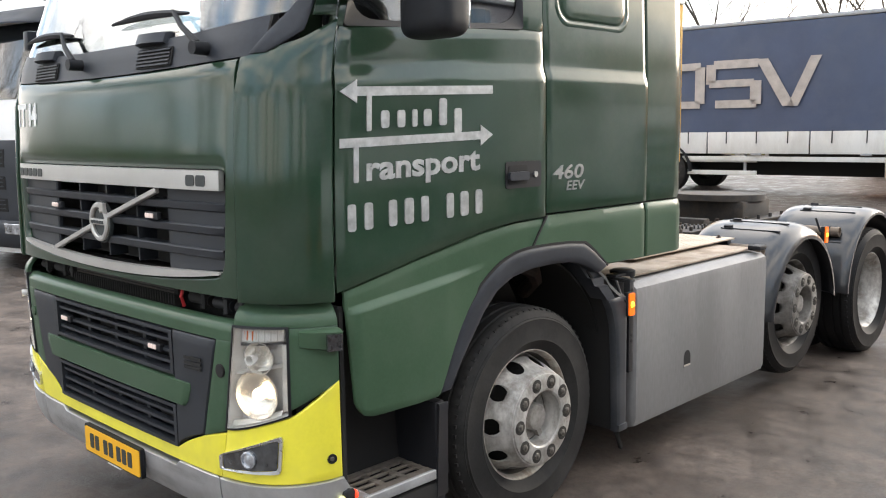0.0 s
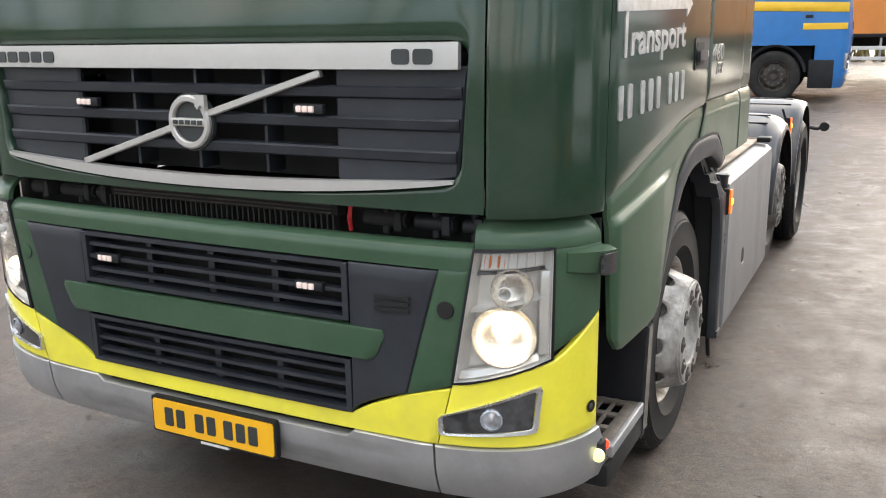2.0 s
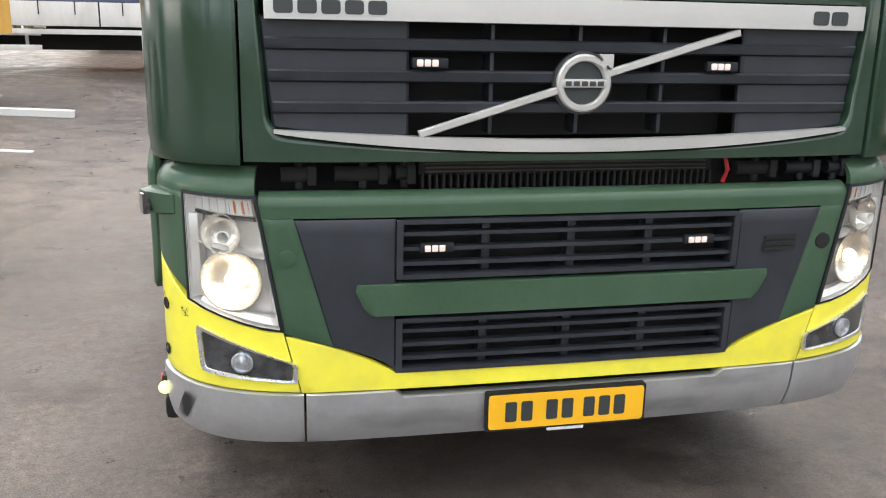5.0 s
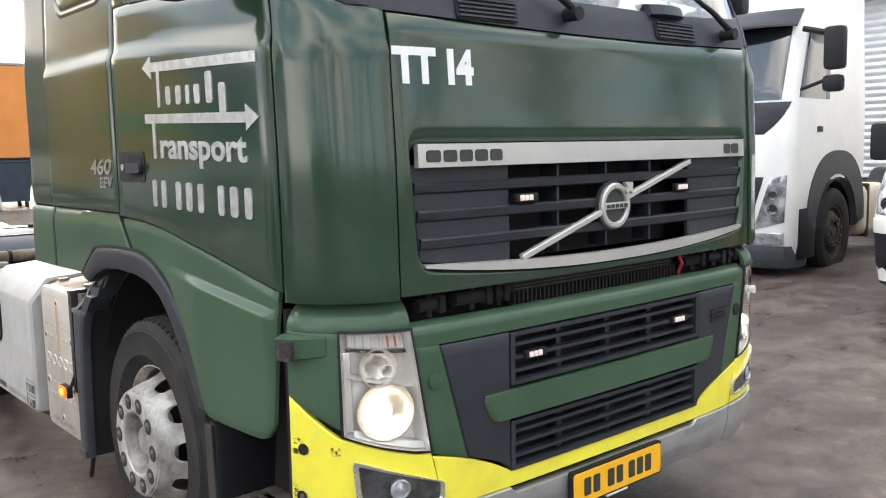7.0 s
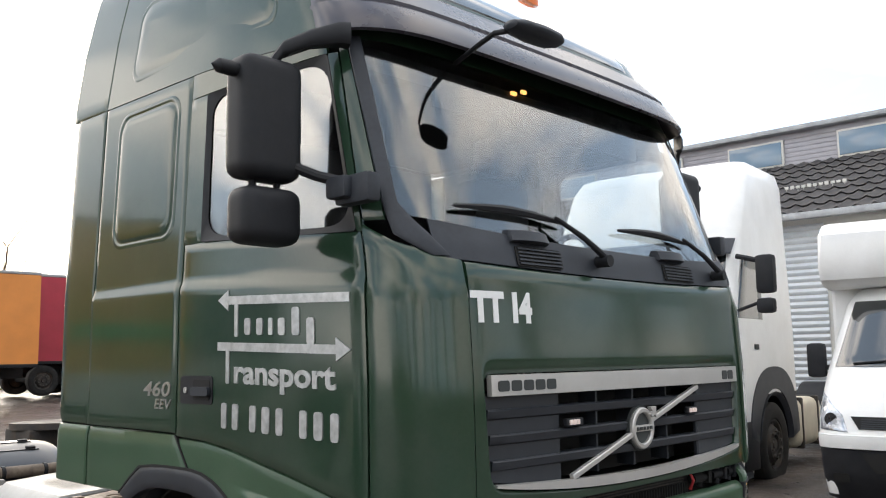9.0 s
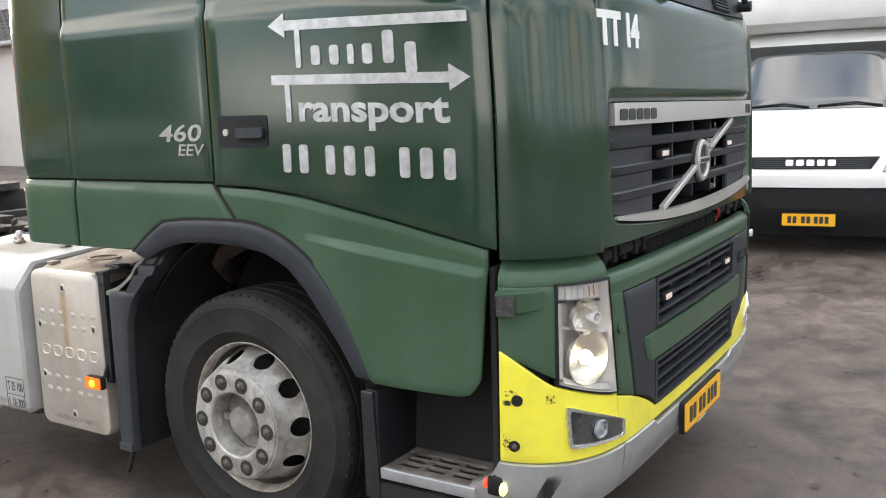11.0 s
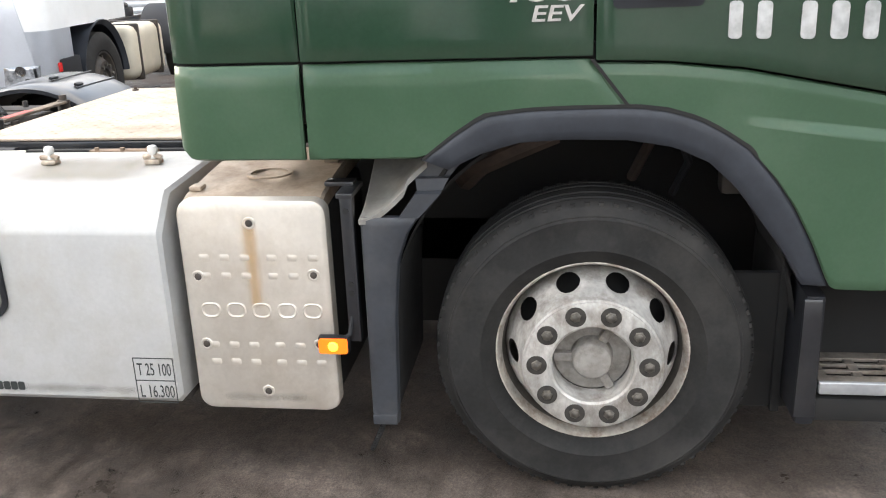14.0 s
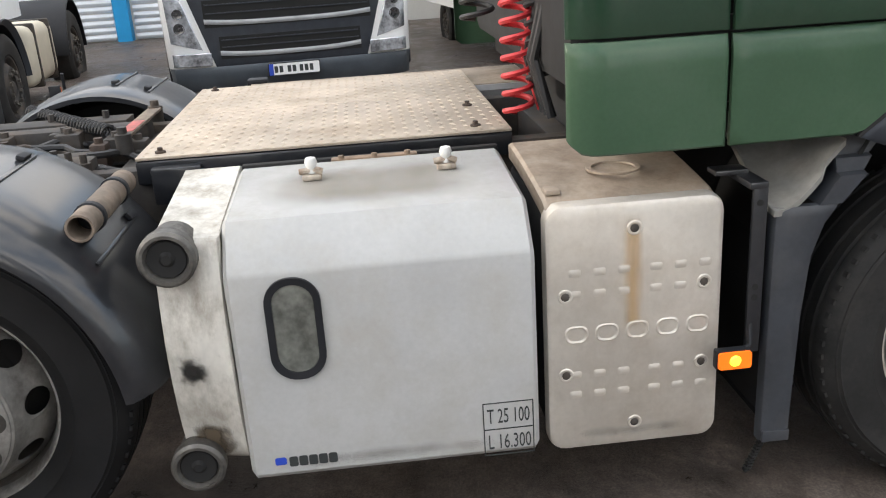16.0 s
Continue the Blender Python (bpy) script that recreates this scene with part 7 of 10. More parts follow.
        box(bm, c, d, 0.012)
        part("frame_bracket", bm, "chassis", truck)
    for k in range(6):
        bm = bmesh.new()
        x, y = -0.42 + 0.045 * (k % 3), 4.0 + 0.06 * k
        lathe(bm, [(0.022, 0.0), (0.022, 0.03), (0.012, 0.032), (0.012, 0.06), (0.0, 0.06)], Matrix.Translation((x, y, 1.0)) @ Matrix.Rotation(radians(-90), 4, "Y"), 10)
        part("frame_bolt", bm, "chassis", truck)
    bm = bmesh.new()
    box(bm, (0.20, 3.95, 1.045), (0.56, 0.055, 0.012), 0.003)
    arm = part("bracket_arm", bm, "dustytube", truck, "dusty flat bracket with a worn red strip")
    bm = bmesh.new()
    box(bm, (0.06, 3.95, 1.0525), (0.20, 0.045, 0.003), 0.001)
    part("warning_strip", bm, "wornred", arm)
    for x in (-0.10, 0.46):
        bm = bmesh.new()
        lathe(bm, [(0.03, -0.06), (0.03, 0.01), (0.018, 0.012), (0.018, 0.035), (0.0, 0.036)], Matrix.Translation((x, 3.95, 1.045)) @ Matrix.Rotation(radians(-90), 4, "Y"), 12)
        part("bracket_bolt", bm, "chassis", arm)
    bm = bmesh.new()
    pts = [(lerp(0.10, 0.74, k / 220) + 0.017 * math.cos(k * 0.8), lerp(4.05, 4.55, k / 220) - 0.017 * math.cos(k * 0.8), 1.03 + 0.024 * math.sin(k * 0.8)) for k in range(221)]
    tube(bm, pts, 0.007, 5)
    part("spring_hose", bm, "hose_black", truck)
    bm = bmesh.new()
    for x, z in ((-0.2, 0.93), (0.05, 0.95), (0.2, 0.9)):
        tube(bm, [(x, 3.8, z), (x + 0.05, 4.4, z - 0.03), (x - 0.05, 5.2, z)], 0.018, 8)
    part("air_pipe", bm, "hose_black", truck)
    # valves and a tangle of hoses between the rails
    rnd = random.Random(31)
    for k in range(16):
        x0, y0 = rnd.uniform(-0.36, 0.36), rnd.uniform(3.72, 4.3)
        pts = [(x0, y0, 0.93)]
        for j in range(5):
            x0, y0 = max(-0.37, min(0.37, x0 + rnd.uniform(-0.14, 0.14))), y0 + rnd.uniform(0.06, 0.2)
            pts.append((x0, y0, rnd.uniform(0.94, 1.015)))
        bm = bmesh.new()
        tube(bm, pts, rnd.uniform(0.008, 0.015), 7)
        part("frame_hose", bm, "hose_black" if k % 4 else "chassis", truck)
    for k in range(12):
        x, y = rnd.uniform(-0.33, 0.33), rnd.uniform(3.85, 5.0)
        bm = bmesh.new()
        box(bm, (x, y, 0.97), (rnd.uniform(0.05, 0.1), rnd.uniform(0.05, 0.12), 0.09), 0.01)
        rod(bm, (x, y, 0.97), (x, y, 1.035), 0.02, 0.016)
        part("air_valve", bm, "chassis" if k % 3 else "rust", truck)
    # fenders
    for y, lift, r, lip in ((4.25, 0.056, 0.600, 0.075), (5.56, 0.03, 0.585, 0.03)):
        for g in (-1, 1):
            bm = bmesh.new()
            hang = lift - (0.055 if g > 0 and y < 5 else 0.0)
            a0, a1 = (radians(5), radians(172)) if y < 5 else (radians(2), radians(184))
            def fen(u, v, o):
                a = lerp(a0, a1, u)
                rr = r + o - (lip * max(0.0, 2 * v - 1) ** 5 if v > 0.5 else 0.02 * (1 - 2 * v) ** 6)
                x = lerp(0.60, 1.258, v ** 0.85)
                return Vector((g * x, y - math.cos(a) * rr, HUB + hang + math.sin(a) * rr * 1.06))
            sheet(bm, fen, steps(36, 0.01), steps(18, 0.02), 0.025, 0.006)
            fd = part("fender", bm, "fender", truck, "grey plastic rear fender")
            for uu in (0.20, 0.38, 0.46):
                bm = bmesh.new()
                a = lerp(a0, a1, uu)
                q = Matrix.Translation((g * 0.95, y - math.cos(a) * r, HUB + hang + math.sin(a) * r * 1.06)) @ Matrix.Rotation(math.pi / 2 - a, 4, "X")
                box(bm, (0, 0, 0.0), (0.42, 0.012, 0.010), 0.004, q)
                part("fender_rib", bm, "fender", fd)
                bm = bmesh.new()
                box(bm, (-g * 0.16, 0.015, 0.008), (0.06, 0.025, 0.014), 0.004, q)
                part("fender_clip", bm, "black", fd)
            bm = bmesh.new()
            a = math.acos(0.435 / r)
            c = Vector((0, y - 0.435, HUB + hang + math.sin(a) * r * 1.06 + 0.045))
            lathe(bm, [(0.036, 0), (0.036, 0.46), (0.030, 0.46), (0.030, 0.0)], Matrix.Translation((g * 0.68, c.y, c.z)) @ Matrix.Rotation(0 if g > 0 else math.pi, 4, "Z"), 20, closed=True)
            part("fender_tube", bm, "dustytube", fd, "dusty brown bracket tube")
            for xx in (0.80, 1.05):
                bm = bmesh.new()
                lathe(bm, [(0.037, 0), (0.041, 0.002), (0.041, 0.022), (0.037, 0.024)], Matrix.Translation((g * xx, c.y, c.z)), 20)
                part("tube_clamp", bm, "black", fd)
    # amber lamp on the left drive-axle fender and the right marker stalk
    for g, y, z in ((1, 4.59, 1.01),):
        marker(g * 1.250, y, z, g, tall=True)
    bm = bmesh.new()
    tube(bm, [(1.2, 6.15, 0.86), (1.3, 6.18, 0.84), (1.36, 6.18, 0.86)], 0.015)
    rod(bm, (1.36, 6.16, 0.86), (1.36, 6.20, 0.86), 0.04)
    part("rear_marker", bm, "black", truck, "black marker lamp on a stalk")
    # rear cross beam
    bm = bmesh.new()
    box(bm, (0, 6.42, 0.75), (2.3, 0.12, 0.2), 0.02)
    part("rear_beam", bm, "chassis", truck)


def marker(x, y, z, g, tall=False):
    bm = bmesh.new()
    w, h = (0.035, 0.10) if tall else (0.078, 0.036)
    f = lambda u, v, o: Vector((x + g * o, y + u, z + v))
    slab(bm, rounded(-w / 2 - 0.006, -h / 2 - 0.006, w / 2 + 0.006, h / 2 + 0.006, 0.008), f, 0.008)
    case = part("side_marker", bm, "amber", truck, "lit amber side marker")
    bm = bmesh.new()
    lathe(bm, [(0.016, 0.0), (0.012, 0.006), (0, 0.008)], Matrix.Translation((x, y, z)) @ Matrix.Rotation(0 if g > 0 else math.pi, 4, "Z"), 14)
    part("marker_bulb", bm, "amber_hot", case)
    bm = bmesh.new()
    box(bm, (x - g * 0.022, y, z), (0.026, w + 0.018, h + 0.018), 0.004)
    tube(bm, [(x - g * 0.01, y, z), (x - g * 0.03, y - 0.05, z + 0.03), (x - g * 0.06, y - 0.06, z + 0.12)], 0.008)
    part("marker_bracket", bm, "black", case)


chassis()


def right_boxes():
    # aluminium exhaust-treatment cover
    bm = bmesh.new()
    y0, y1, z0, z1 = 2.185, 2.660, 0.278, 0.988
    out = rounded(y0, z0, y1, z1, 0.045, 5)
    def f(u, v, o):
        return Vector((-1.203 - o, u, v))
    a = ring(bm, [f(u, v, 0) for u, v in rounded(y0 + 0.012, z0 + 0.012, y1 - 0.012, z1 - 0.012, 0.04, 5)])
    b = ring(bm, [f(u, v, -0.006) for u, v in rounded(y0 + 0.003, z0 + 0.003, y1 - 0.003, z1 - 0.003, 0.045, 5)])
    c = ring(bm, [f(u, v, -0.018) for u, v in out])
    d = ring(bm, [f(u, v, -0.05) for u, v in out])
    bm.faces.new(a)
    for p, q in ((a, b), (b, c), (c, d)):
        for i in range(len(p)):
            j = (i + 1) % len(p)
            bm.faces.new((p[i], p[j], q[j], q[i]))
    cover = part("exhaust_cover", bm, "alu", truck, "embossed aluminium exhaust cover with rust runs")
    # embossed dashes and the long row of rings
    first = None
    for z in (0.805, 0.745, 0.510, 0.450):
        for k in range(6):
            y = y1 - 0.076 - 0.066 * k - (0.02 if k > 2 else 0)
            if first is None:
                bm = bmesh.new()
                rim, top = rounded(-0.017, -0.011, 0.017, 0.011, 0.006, 2), rounded(-0.011, -0.005, 0.011, 0.005, 0.004, 2)
                p, q = ring(bm, [(0, u, v) for u, v in rim]), ring(bm, [(-0.0022, u, v) for u, v in top])
                for i in range(len(p)):
                    j = (i + 1) % len(p)
                    bm.faces.new((p[i], p[j], q[j], q[i]))
                bm.faces.new(q)
                first = part("embossed_dash", bm, "alu", cover)
                first.matrix_basis = pose(-1.203, y, z)
            else:
                share("embossed_dash", first, cover, pose(-1.203, y, z))
    for k in range(5):
        bm = bmesh.new()
        u0 = y1 - 0.112 - 0.083 * k
        o = rounded(u0, 0.603, u0 + 0.066, 0.655, 0.022, 4)
        mid = [(u0 + 0.033 + (u - u0 - 0.033) * 0.86, 0.629 + (v - 0.629) * 0.86) for u, v in o]
        inn = [(u0 + 0.033 + (u - u0 - 0.033) * 0.68, 0.629 + (v - 0.629) * 0.68) for u, v in o]
        p, q, r = ring(bm, [f(u, v, 0.0) for u, v in o]), ring(bm, [f(u, v, 0.003) for u, v in mid]), ring(bm, [f(u, v, 0.0) for u, v in inn])
        for m1, m2 in ((p, q), (q, r)):
            for i in range(len(p)):
                j = (i + 1) % len(p)
                bm.faces.new((m1[i], m1[j], m2[j], m2[i]))
        part("embossed_ring", bm, "alu", cover)
    for y, z in ((2.426, 0.917), (2.61, 0.742), (2.236, 0.75), (2.61, 0.512), (2.236, 0.515), (2.42, 0.348)):
        bm = bmesh.new()
        lathe(bm, [(0.021, 0.0), (0.018, 0.003), (0.014, 0.003), (0.012, 0.0005)], Matrix.Translation((-1.203, y, z)) @ Matrix.Rotation(math.pi, 4, "Z"), 16)
        seat = part("bolt_seat", bm, "alu", cover)
        bm = bmesh.new()
        lathe(bm, [(0.012, 0.0), (0.012, 0.0016), (0.006, 0.0045), (0.0, 0.0045)], Matrix.Translation((-1.203, y, z - 0.001)) @ Matrix.Rotation(math.pi, 4, "Z"), 8)
        part("cover_bolt", bm, "chassis", seat)
    for u0, v0, u1, v1, k in ((2.385, 0.60, 2.470, 0.975, 0), (2.21, 0.29, 2.64, 0.36, 1)):
        bm = bmesh.new()
        slab(bm, [(u0, v0), (u1, v0), (u1, v1), (u0, v1)], lambda u, v, o: f(u, v, 0.0009 + o), 0.0006)
        part("grime" if k else "rust_run", bm, M["grime_faint"] if k else M["ruststain"], cover, "brown grime" if k else "soft orange rust run")
    bm = bmesh.new()
    box(bm, (-0.90, 2.425, 0.635), (0.56, 0.455, 0.66), 0.03)
    part("exhaust_body", bm, "dark", truck)
    bm = bmesh.new()
    def top(u, v, o):
        return Vector((lerp(-1.192, -0.62, v), lerp(2.2, 2.65, u), 0.986 + 0.045 * math.sin(math.pi * 0.5 * v) - 0.02 * max(0, 1 - v / 0.06) + o))
    sheet(bm, top, steps(10), steps(10), 0.05, 0.008)
    ring_m = Matrix.Translation((-0.98, 2.42, 1.017)) @ Matrix.Rotation(radians(-90), 4, "Y")
    lathe(bm, [(0.075, 0.0), (0.075, 0.006), (0.06, 0.006), (0.06, 0.0)], ring_m, 24, closed=True)
    box(bm, (-0.80, 2.25, 1.030), (0.10, 0.05, 0.02), 0.008)
    box(bm, (-1.1, 2.62, 1.004), (0.05, 0.04, 0.015), 0.006)
    part("exhaust_lid", bm, M["lidtan"], truck, "dirt-covered tan lid")
    marker(-1.28, 2.172, 0.545, -1)
    # off-white tool box
    y0, y1 = 2.695, 3.470
    prof = [(-1.10, 0.315), (-1.235, 0.318), (-1.250, 0.335), (-1.250, 0.888), (-1.244, 0.904), (-1.165, 0.998), (-1.150, 1.010), (-0.70, 1.035), (-0.66, 1.02), (-0.66, 0.40)]
    bm = bmesh.new()
    loops = []
    for y, k in ((y0, 0.012), (y0 + 0.012, 0), (y1 - 0.012, 0), (y1, 0.012)):
        loops.append([Vector((x + (k if x < -0.9 else -k), y, z + (k if z < 0.6 else -k))) for x, z in prof])
    skin(bm, loops)
    tb = part("tool_box", bm, "boxpaint", truck, "off-white steel tool box with scuffs", 25)
    bm = bmesh.new()
    slab(bm, [(y0 + 0.01, -1.148), (y1 - 0.01, -1.148), (y1 - 0.01, -0.70), (y0 + 0.01, -0.70)], lambda u, v, o: Vector((v, u, 1.0115 + 0.025 * (v + 1.15) / 0.45 + o)), 0.0006)
    part("dust", bm, M["lid_dust"], tb, "tan dust on the lid")
    bm = bmesh.new()
    box(bm, (-0.95, 3.08, 0.315), (0.5, 0.76, 0.03), 0.006)
    part("tool_box_foot", bm, "chassis", tb)
    fb = lambda u, v, o: Vector((-1.250 - o, u, v))
    bm = bmesh.new()
    ov = rounded(3.238, 0.610, 3.378, 0.886, 0.066, 8)
    oi = rounded(3.256, 0.628, 3.360, 0.868, 0.050, 8)
    a, b, c, d = ring(bm, [fb(u, v, 0.0) for u, v in ov]), ring(bm, [fb(u, v, 0.010) for u, v in ov]), ring(bm, [fb(u, v, 0.008) for u, v in oi]), ring(bm, [fb(u, v, 0.001) for u, v in oi])
    for p, q in ((a, b), (b, c), (c, d)):
        for i in range(len(p)):
            j = (i + 1) % len(p)
            bm.faces.new((p[i], p[j], q[j], q[i]))
    seal = part("lock_seal", bm, "black", tb, "black oval rubber seal")
    bm = bmesh.new()
    slab(bm, oi, lambda u, v, o: fb(u, v, 0.002 + o), 0.002)
    part("lock_cover", bm, M["lockglass"], seal, "grimy grey lock cover")
    # weight marking in a ruled frame
    rr = lambda u, v, o: Vector((-1.2515 - o, 2.848 - u * 0.91, v - 0.011))
    bm = bmesh.new()
    for u0, v0, u1, v1 in ((0, 0.487, 0.15, 0.490), (0, 0.408, 0.15, 0.411), (0, 0.330, 0.15, 0.333), (0, 0.330, 0.003, 0.49), (0.147, 0.330, 0.15, 0.49)):
        slab(bm, [(u0, v0), (u1, v0), (u1, v1), (u0, v1)], rr, 0.001)
    part("marking_frame", bm, "letter_dark", tb)
    part("weight_marking", words("T 25 100", 0.062, lambda u, v, o: rr(0.012 + u * 0.56, 0.428 + v, o), 0.001, 1.0), "letter_dark", tb, "thin black weight marking")
    part("length_marking", words("L 16.300", 0.062, lambda u, v, o: rr(0.012 + u * 0.60, 0.350 + v, o), 0.001, 1.0), "letter_dark", tb, "thin black weight marking")
    bars_on("maker_strip", "letter_dark", [(0.525 - 0.026 * k, 0.352, 0.548 - 0.026 * k, 0.382) for k in range(5)], lambda u, v, o: Vector((-1.2515 - o, 2.82 + u, v)), 0.001, "small dark maker strip", tb)
    bars_on("maker_flag", "blueband", [(0.555, 0.36, 0.585, 0.382)], lambda u, v, o: Vector((-1.2515 - o, 2.82 + u, v)), 0.001, "", tb)
    for y in (2.87, 3.25):
        bm = bmesh.new()
        box(bm, (-0.86, y, 1.035), (0.040, 0.055, 0.016), 0.006)
        tube(bm, [(-0.86, y - 0.03, 1.048), (-0.86, y - 0.01, 1.056), (-0.86, y + 0.035, 1.05)], 0.009)
        catch = part("box_catch", bm, "catch", tb, "dirty rusted catch")
        bm = bmesh.new()
        lathe(bm, [(0.010, 0.0), (0.009, 0.012), (0.015, 0.020), (0.018, 0.032), (0.014, 0.044), (0, 0.048)], Matrix.Translation((-0.86, y, 1.045)) @ Matrix.Rotation(radians(-90), 4, "Y"), 16)
        part("catch_knob", bm, "board", catch, "pale round knob")
    # valve end with two round caps behind the box
    bm = bmesh.new()
    def vp(u, v, o):
        return Vector((lerp(-1.16, -1.20, u) - 0.05 * math.sin(math.pi * v) - o, lerp(3.645, 3.475, u), lerp(0.36, 0.985, v)))
    sheet(bm, vp, steps(6), steps(12), 0.3, 0.01)
    sheet(bm, lambda u, v, o: Vector((lerp(-1.16, -0.62, u), lerp(3.645, 3.475, v), lerp(0.985, 1.03, u) + o)), steps(6), steps(4), 0.05, 0.006)
    vb = part("tank_end", bm, "tankend", truck, "off-white stained tank end")
    for y, z in ((3.595, 0.955), (3.606, 0.372)):
        bm = bmesh.new()
        lathe(bm, [(0.06, -0.1), (0.066, -0.01), (0.072, 0.0), (0.072, 0.03), (0.064, 0.038), (0.056, 0.038), (0.050, 0.022), (0.0, 0.020)], Matrix.Translation((-1.21, y, z)) @ Matrix.Rotation(math.pi, 4, "Z"), 28)
        cap = part("filler_cap", bm, "captin", vb, "grimy round cap")
        bm = bmesh.new()
        lathe(bm, [(0.050, 0.0), (0.046, 0.006), (0.02, 0.004), (0.012, 0.012), (0, 0.012)], Matrix.Translation((-1.231, y, z)) @ Matrix.Rotation(math.pi, 4, "Z"), 24)
        part("cap_face", bm, "dark", cap)
    bm = bmesh.new()
    slab(bm, rounded(3.52, 0.585, 3.642, 0.71, 0.05), lambda u, v, o: vp((3.645 - u) / 0.17, (v - 0.36) / 0.625, 0.012 + o), 0.0006)
    part("soot_spot", bm, M["soot"], vb, "black soot spot")
    for u0, v0, u1, v1 in ((3.48, 0.37, 3.55, 0.98), (3.58, 0.37, 3.64, 0.90), (3.48, 0.36, 3.64, 0.50)):
        bm = bmesh.new()
        slab(bm, [(u0, v0), (u1, v0), (u1, v1), (u0, v1)], lambda u, v, o: vp((3.645 - u) / 0.17, (v - 0.36) / 0.625, 0.0115 + o), 0.0006)
        part("grime", bm, M["grime_x"], vb, "brown grime")
    # rusty hinge rail between the box and the deck
    bm = bmesh.new()
    box(bm, (-0.675, 3.07, 1.028), (0.035, 0.26, 0.022), 0.005)
    for y in (2.97, 3.07, 3.17):
        rod(bm, (-0.685, y, 1.03), (-0.685, y, 1.048), 0.009)
    part("hinge_rail", bm, "rustlight", tb, "rusty hinge rail")
    bm = bmesh.new()
    box(bm, (-0.645, 3.08, 0.99), (0.03, 0.78, 0.09), 0.006)
    part("box_back_rail", bm, "dark", tb)
    # grime along the foot of the tool box
    for u0, v0, u1, v1 in ((2.70, 0.325, 3.46, 0.40),):
        bm = bmesh.new()
        slab(bm, [(u0, v0), (u1, v0), (u1, v1), (u0, v1)], lambda u, v, o: fb(u, v, 0.0009 + o), 0.0006)
        part("grime", bm, M["grime_faint"], tb, "faint grey grime")


M["lockglass"] = material("murky_lock_glass", (0.13, 0.135, 0.12), 0.2, var=0.5, scale=12, bump=0.02, coat=1.0)
M["ruststain"] = stain("rust_stain", (0.56, 0.35, 0.14), (1, 2), (0.5, 0.18), 22, 0.35, 1.0, 0.45, 0.6, (1, 1, 0.12))
M["rustlight"] = material("pale_rusty_steel", (0.20, 0.14, 0.095), 0.7, var=0.4, scale=18, bump=0.1)
M["lidtan"] = material("dirty_tan_lid", (0.33, 0.27, 0.21), 0.6, metal=0.15, var=0.2, scale=6, bump=0.06, dirt=(0.15, 0.10, 0.07), dirt_amount=0.8, dirt_scale=5)
M["lid_dust"] = stain("lid_dust", (0.30, 0.265, 0.215), (0, 1), (0.35, 0.35), 5, 0.30, 1.0, 0.4, 0.8)
M["grime_x"] = stain("brown_grime", (0.10, 0.075, 0.05), (1, 2), (0.45, 0.3), 22, 0.38, 0.75, 0.9, 0.7, (1, 1, 0.5))
M["grime_faint"] = stain("grey_grime", (0.24, 0.22, 0.19), (1, 2), (0.3, 0.5), 9, 0.45, 1.1, 0.3)
M["soot"] = stain("soot", (0.012, 0.011, 0.010), (1, 2), (0.5, 0.5), 28, 0.36, 0.62, 0.95)
right_boxes()


def left_tank():
    prof = [(0.60, 0.235), (1.19, 0.235), (1.235, 0.25), (1.247, 0.29), (1.247, 0.93), (1.24, 0.965), (1.215, 0.985), (1.17, 0.992), (0.62, 1.01), (0.60, 0.99)]
    bm = bmesh.new()
    loops = []
    for y, k in ((2.135, 0.02), (2.15, 0.0), (3.63, 0.0), (3.655, 0.02)):
        loops.append([Vector((x - (k if x > 0.9 else -k), y, z + (k if z < 0.6 else -k))) for x, z in prof])
    skin(bm, loops)
    t = part("fuel_tank", bm, "greytank", truck, "grey streaked fuel tank cover")
    bm = bmesh.new()
    box(bm, (0.90, 2.9, 1.008), (0.52, 1.46, 0.012), 0.003)
    part("tank_step", bm, M["lidtan"], t, "dirty tan tread plate")
    bm = bmesh.new()
    lathe(bm, [(0.062, 0), (0.066, 0.012), (0.066, 0.035), (0.05, 0.042), (0, 0.042)], Matrix.Translation((1.10, 2.24, 1.0)) @ Matrix.Rotation(radians(-90), 4, "Y"), 24)
    part("tank_cap", bm, "black", t, "black filler cap")
    bm = bmesh.new()
    o = [(2.665 + 0.035 * math.cos(radians(a)), 0.515 + 0.04 * math.sin(radians(a))) for a in range(0, 181, 20)] + [(2.63, 0.465), (2.70, 0.465)]
    slab(bm, o, lambda u, v, k: Vector((1.2485 + k, u, v)), 0.002)
    part("tank_slot", bm, "dark", t)
    bm = bmesh.new()
    box(bm, (1.244, 2.665, 0.471), (0.012, 0.07, 0.012), 0.003)
    part("slot_lip", bm, "alu", t)
    bm = bmesh.new()
    box(bm, (1.20, 3.60, 1.02), (0.08, 0.10, 0.03), 0.01)
    part("tank_bracket", bm, "black", t)
    marker(1.266, 2.075, 0.90, 1, tall=True)


left_tank()


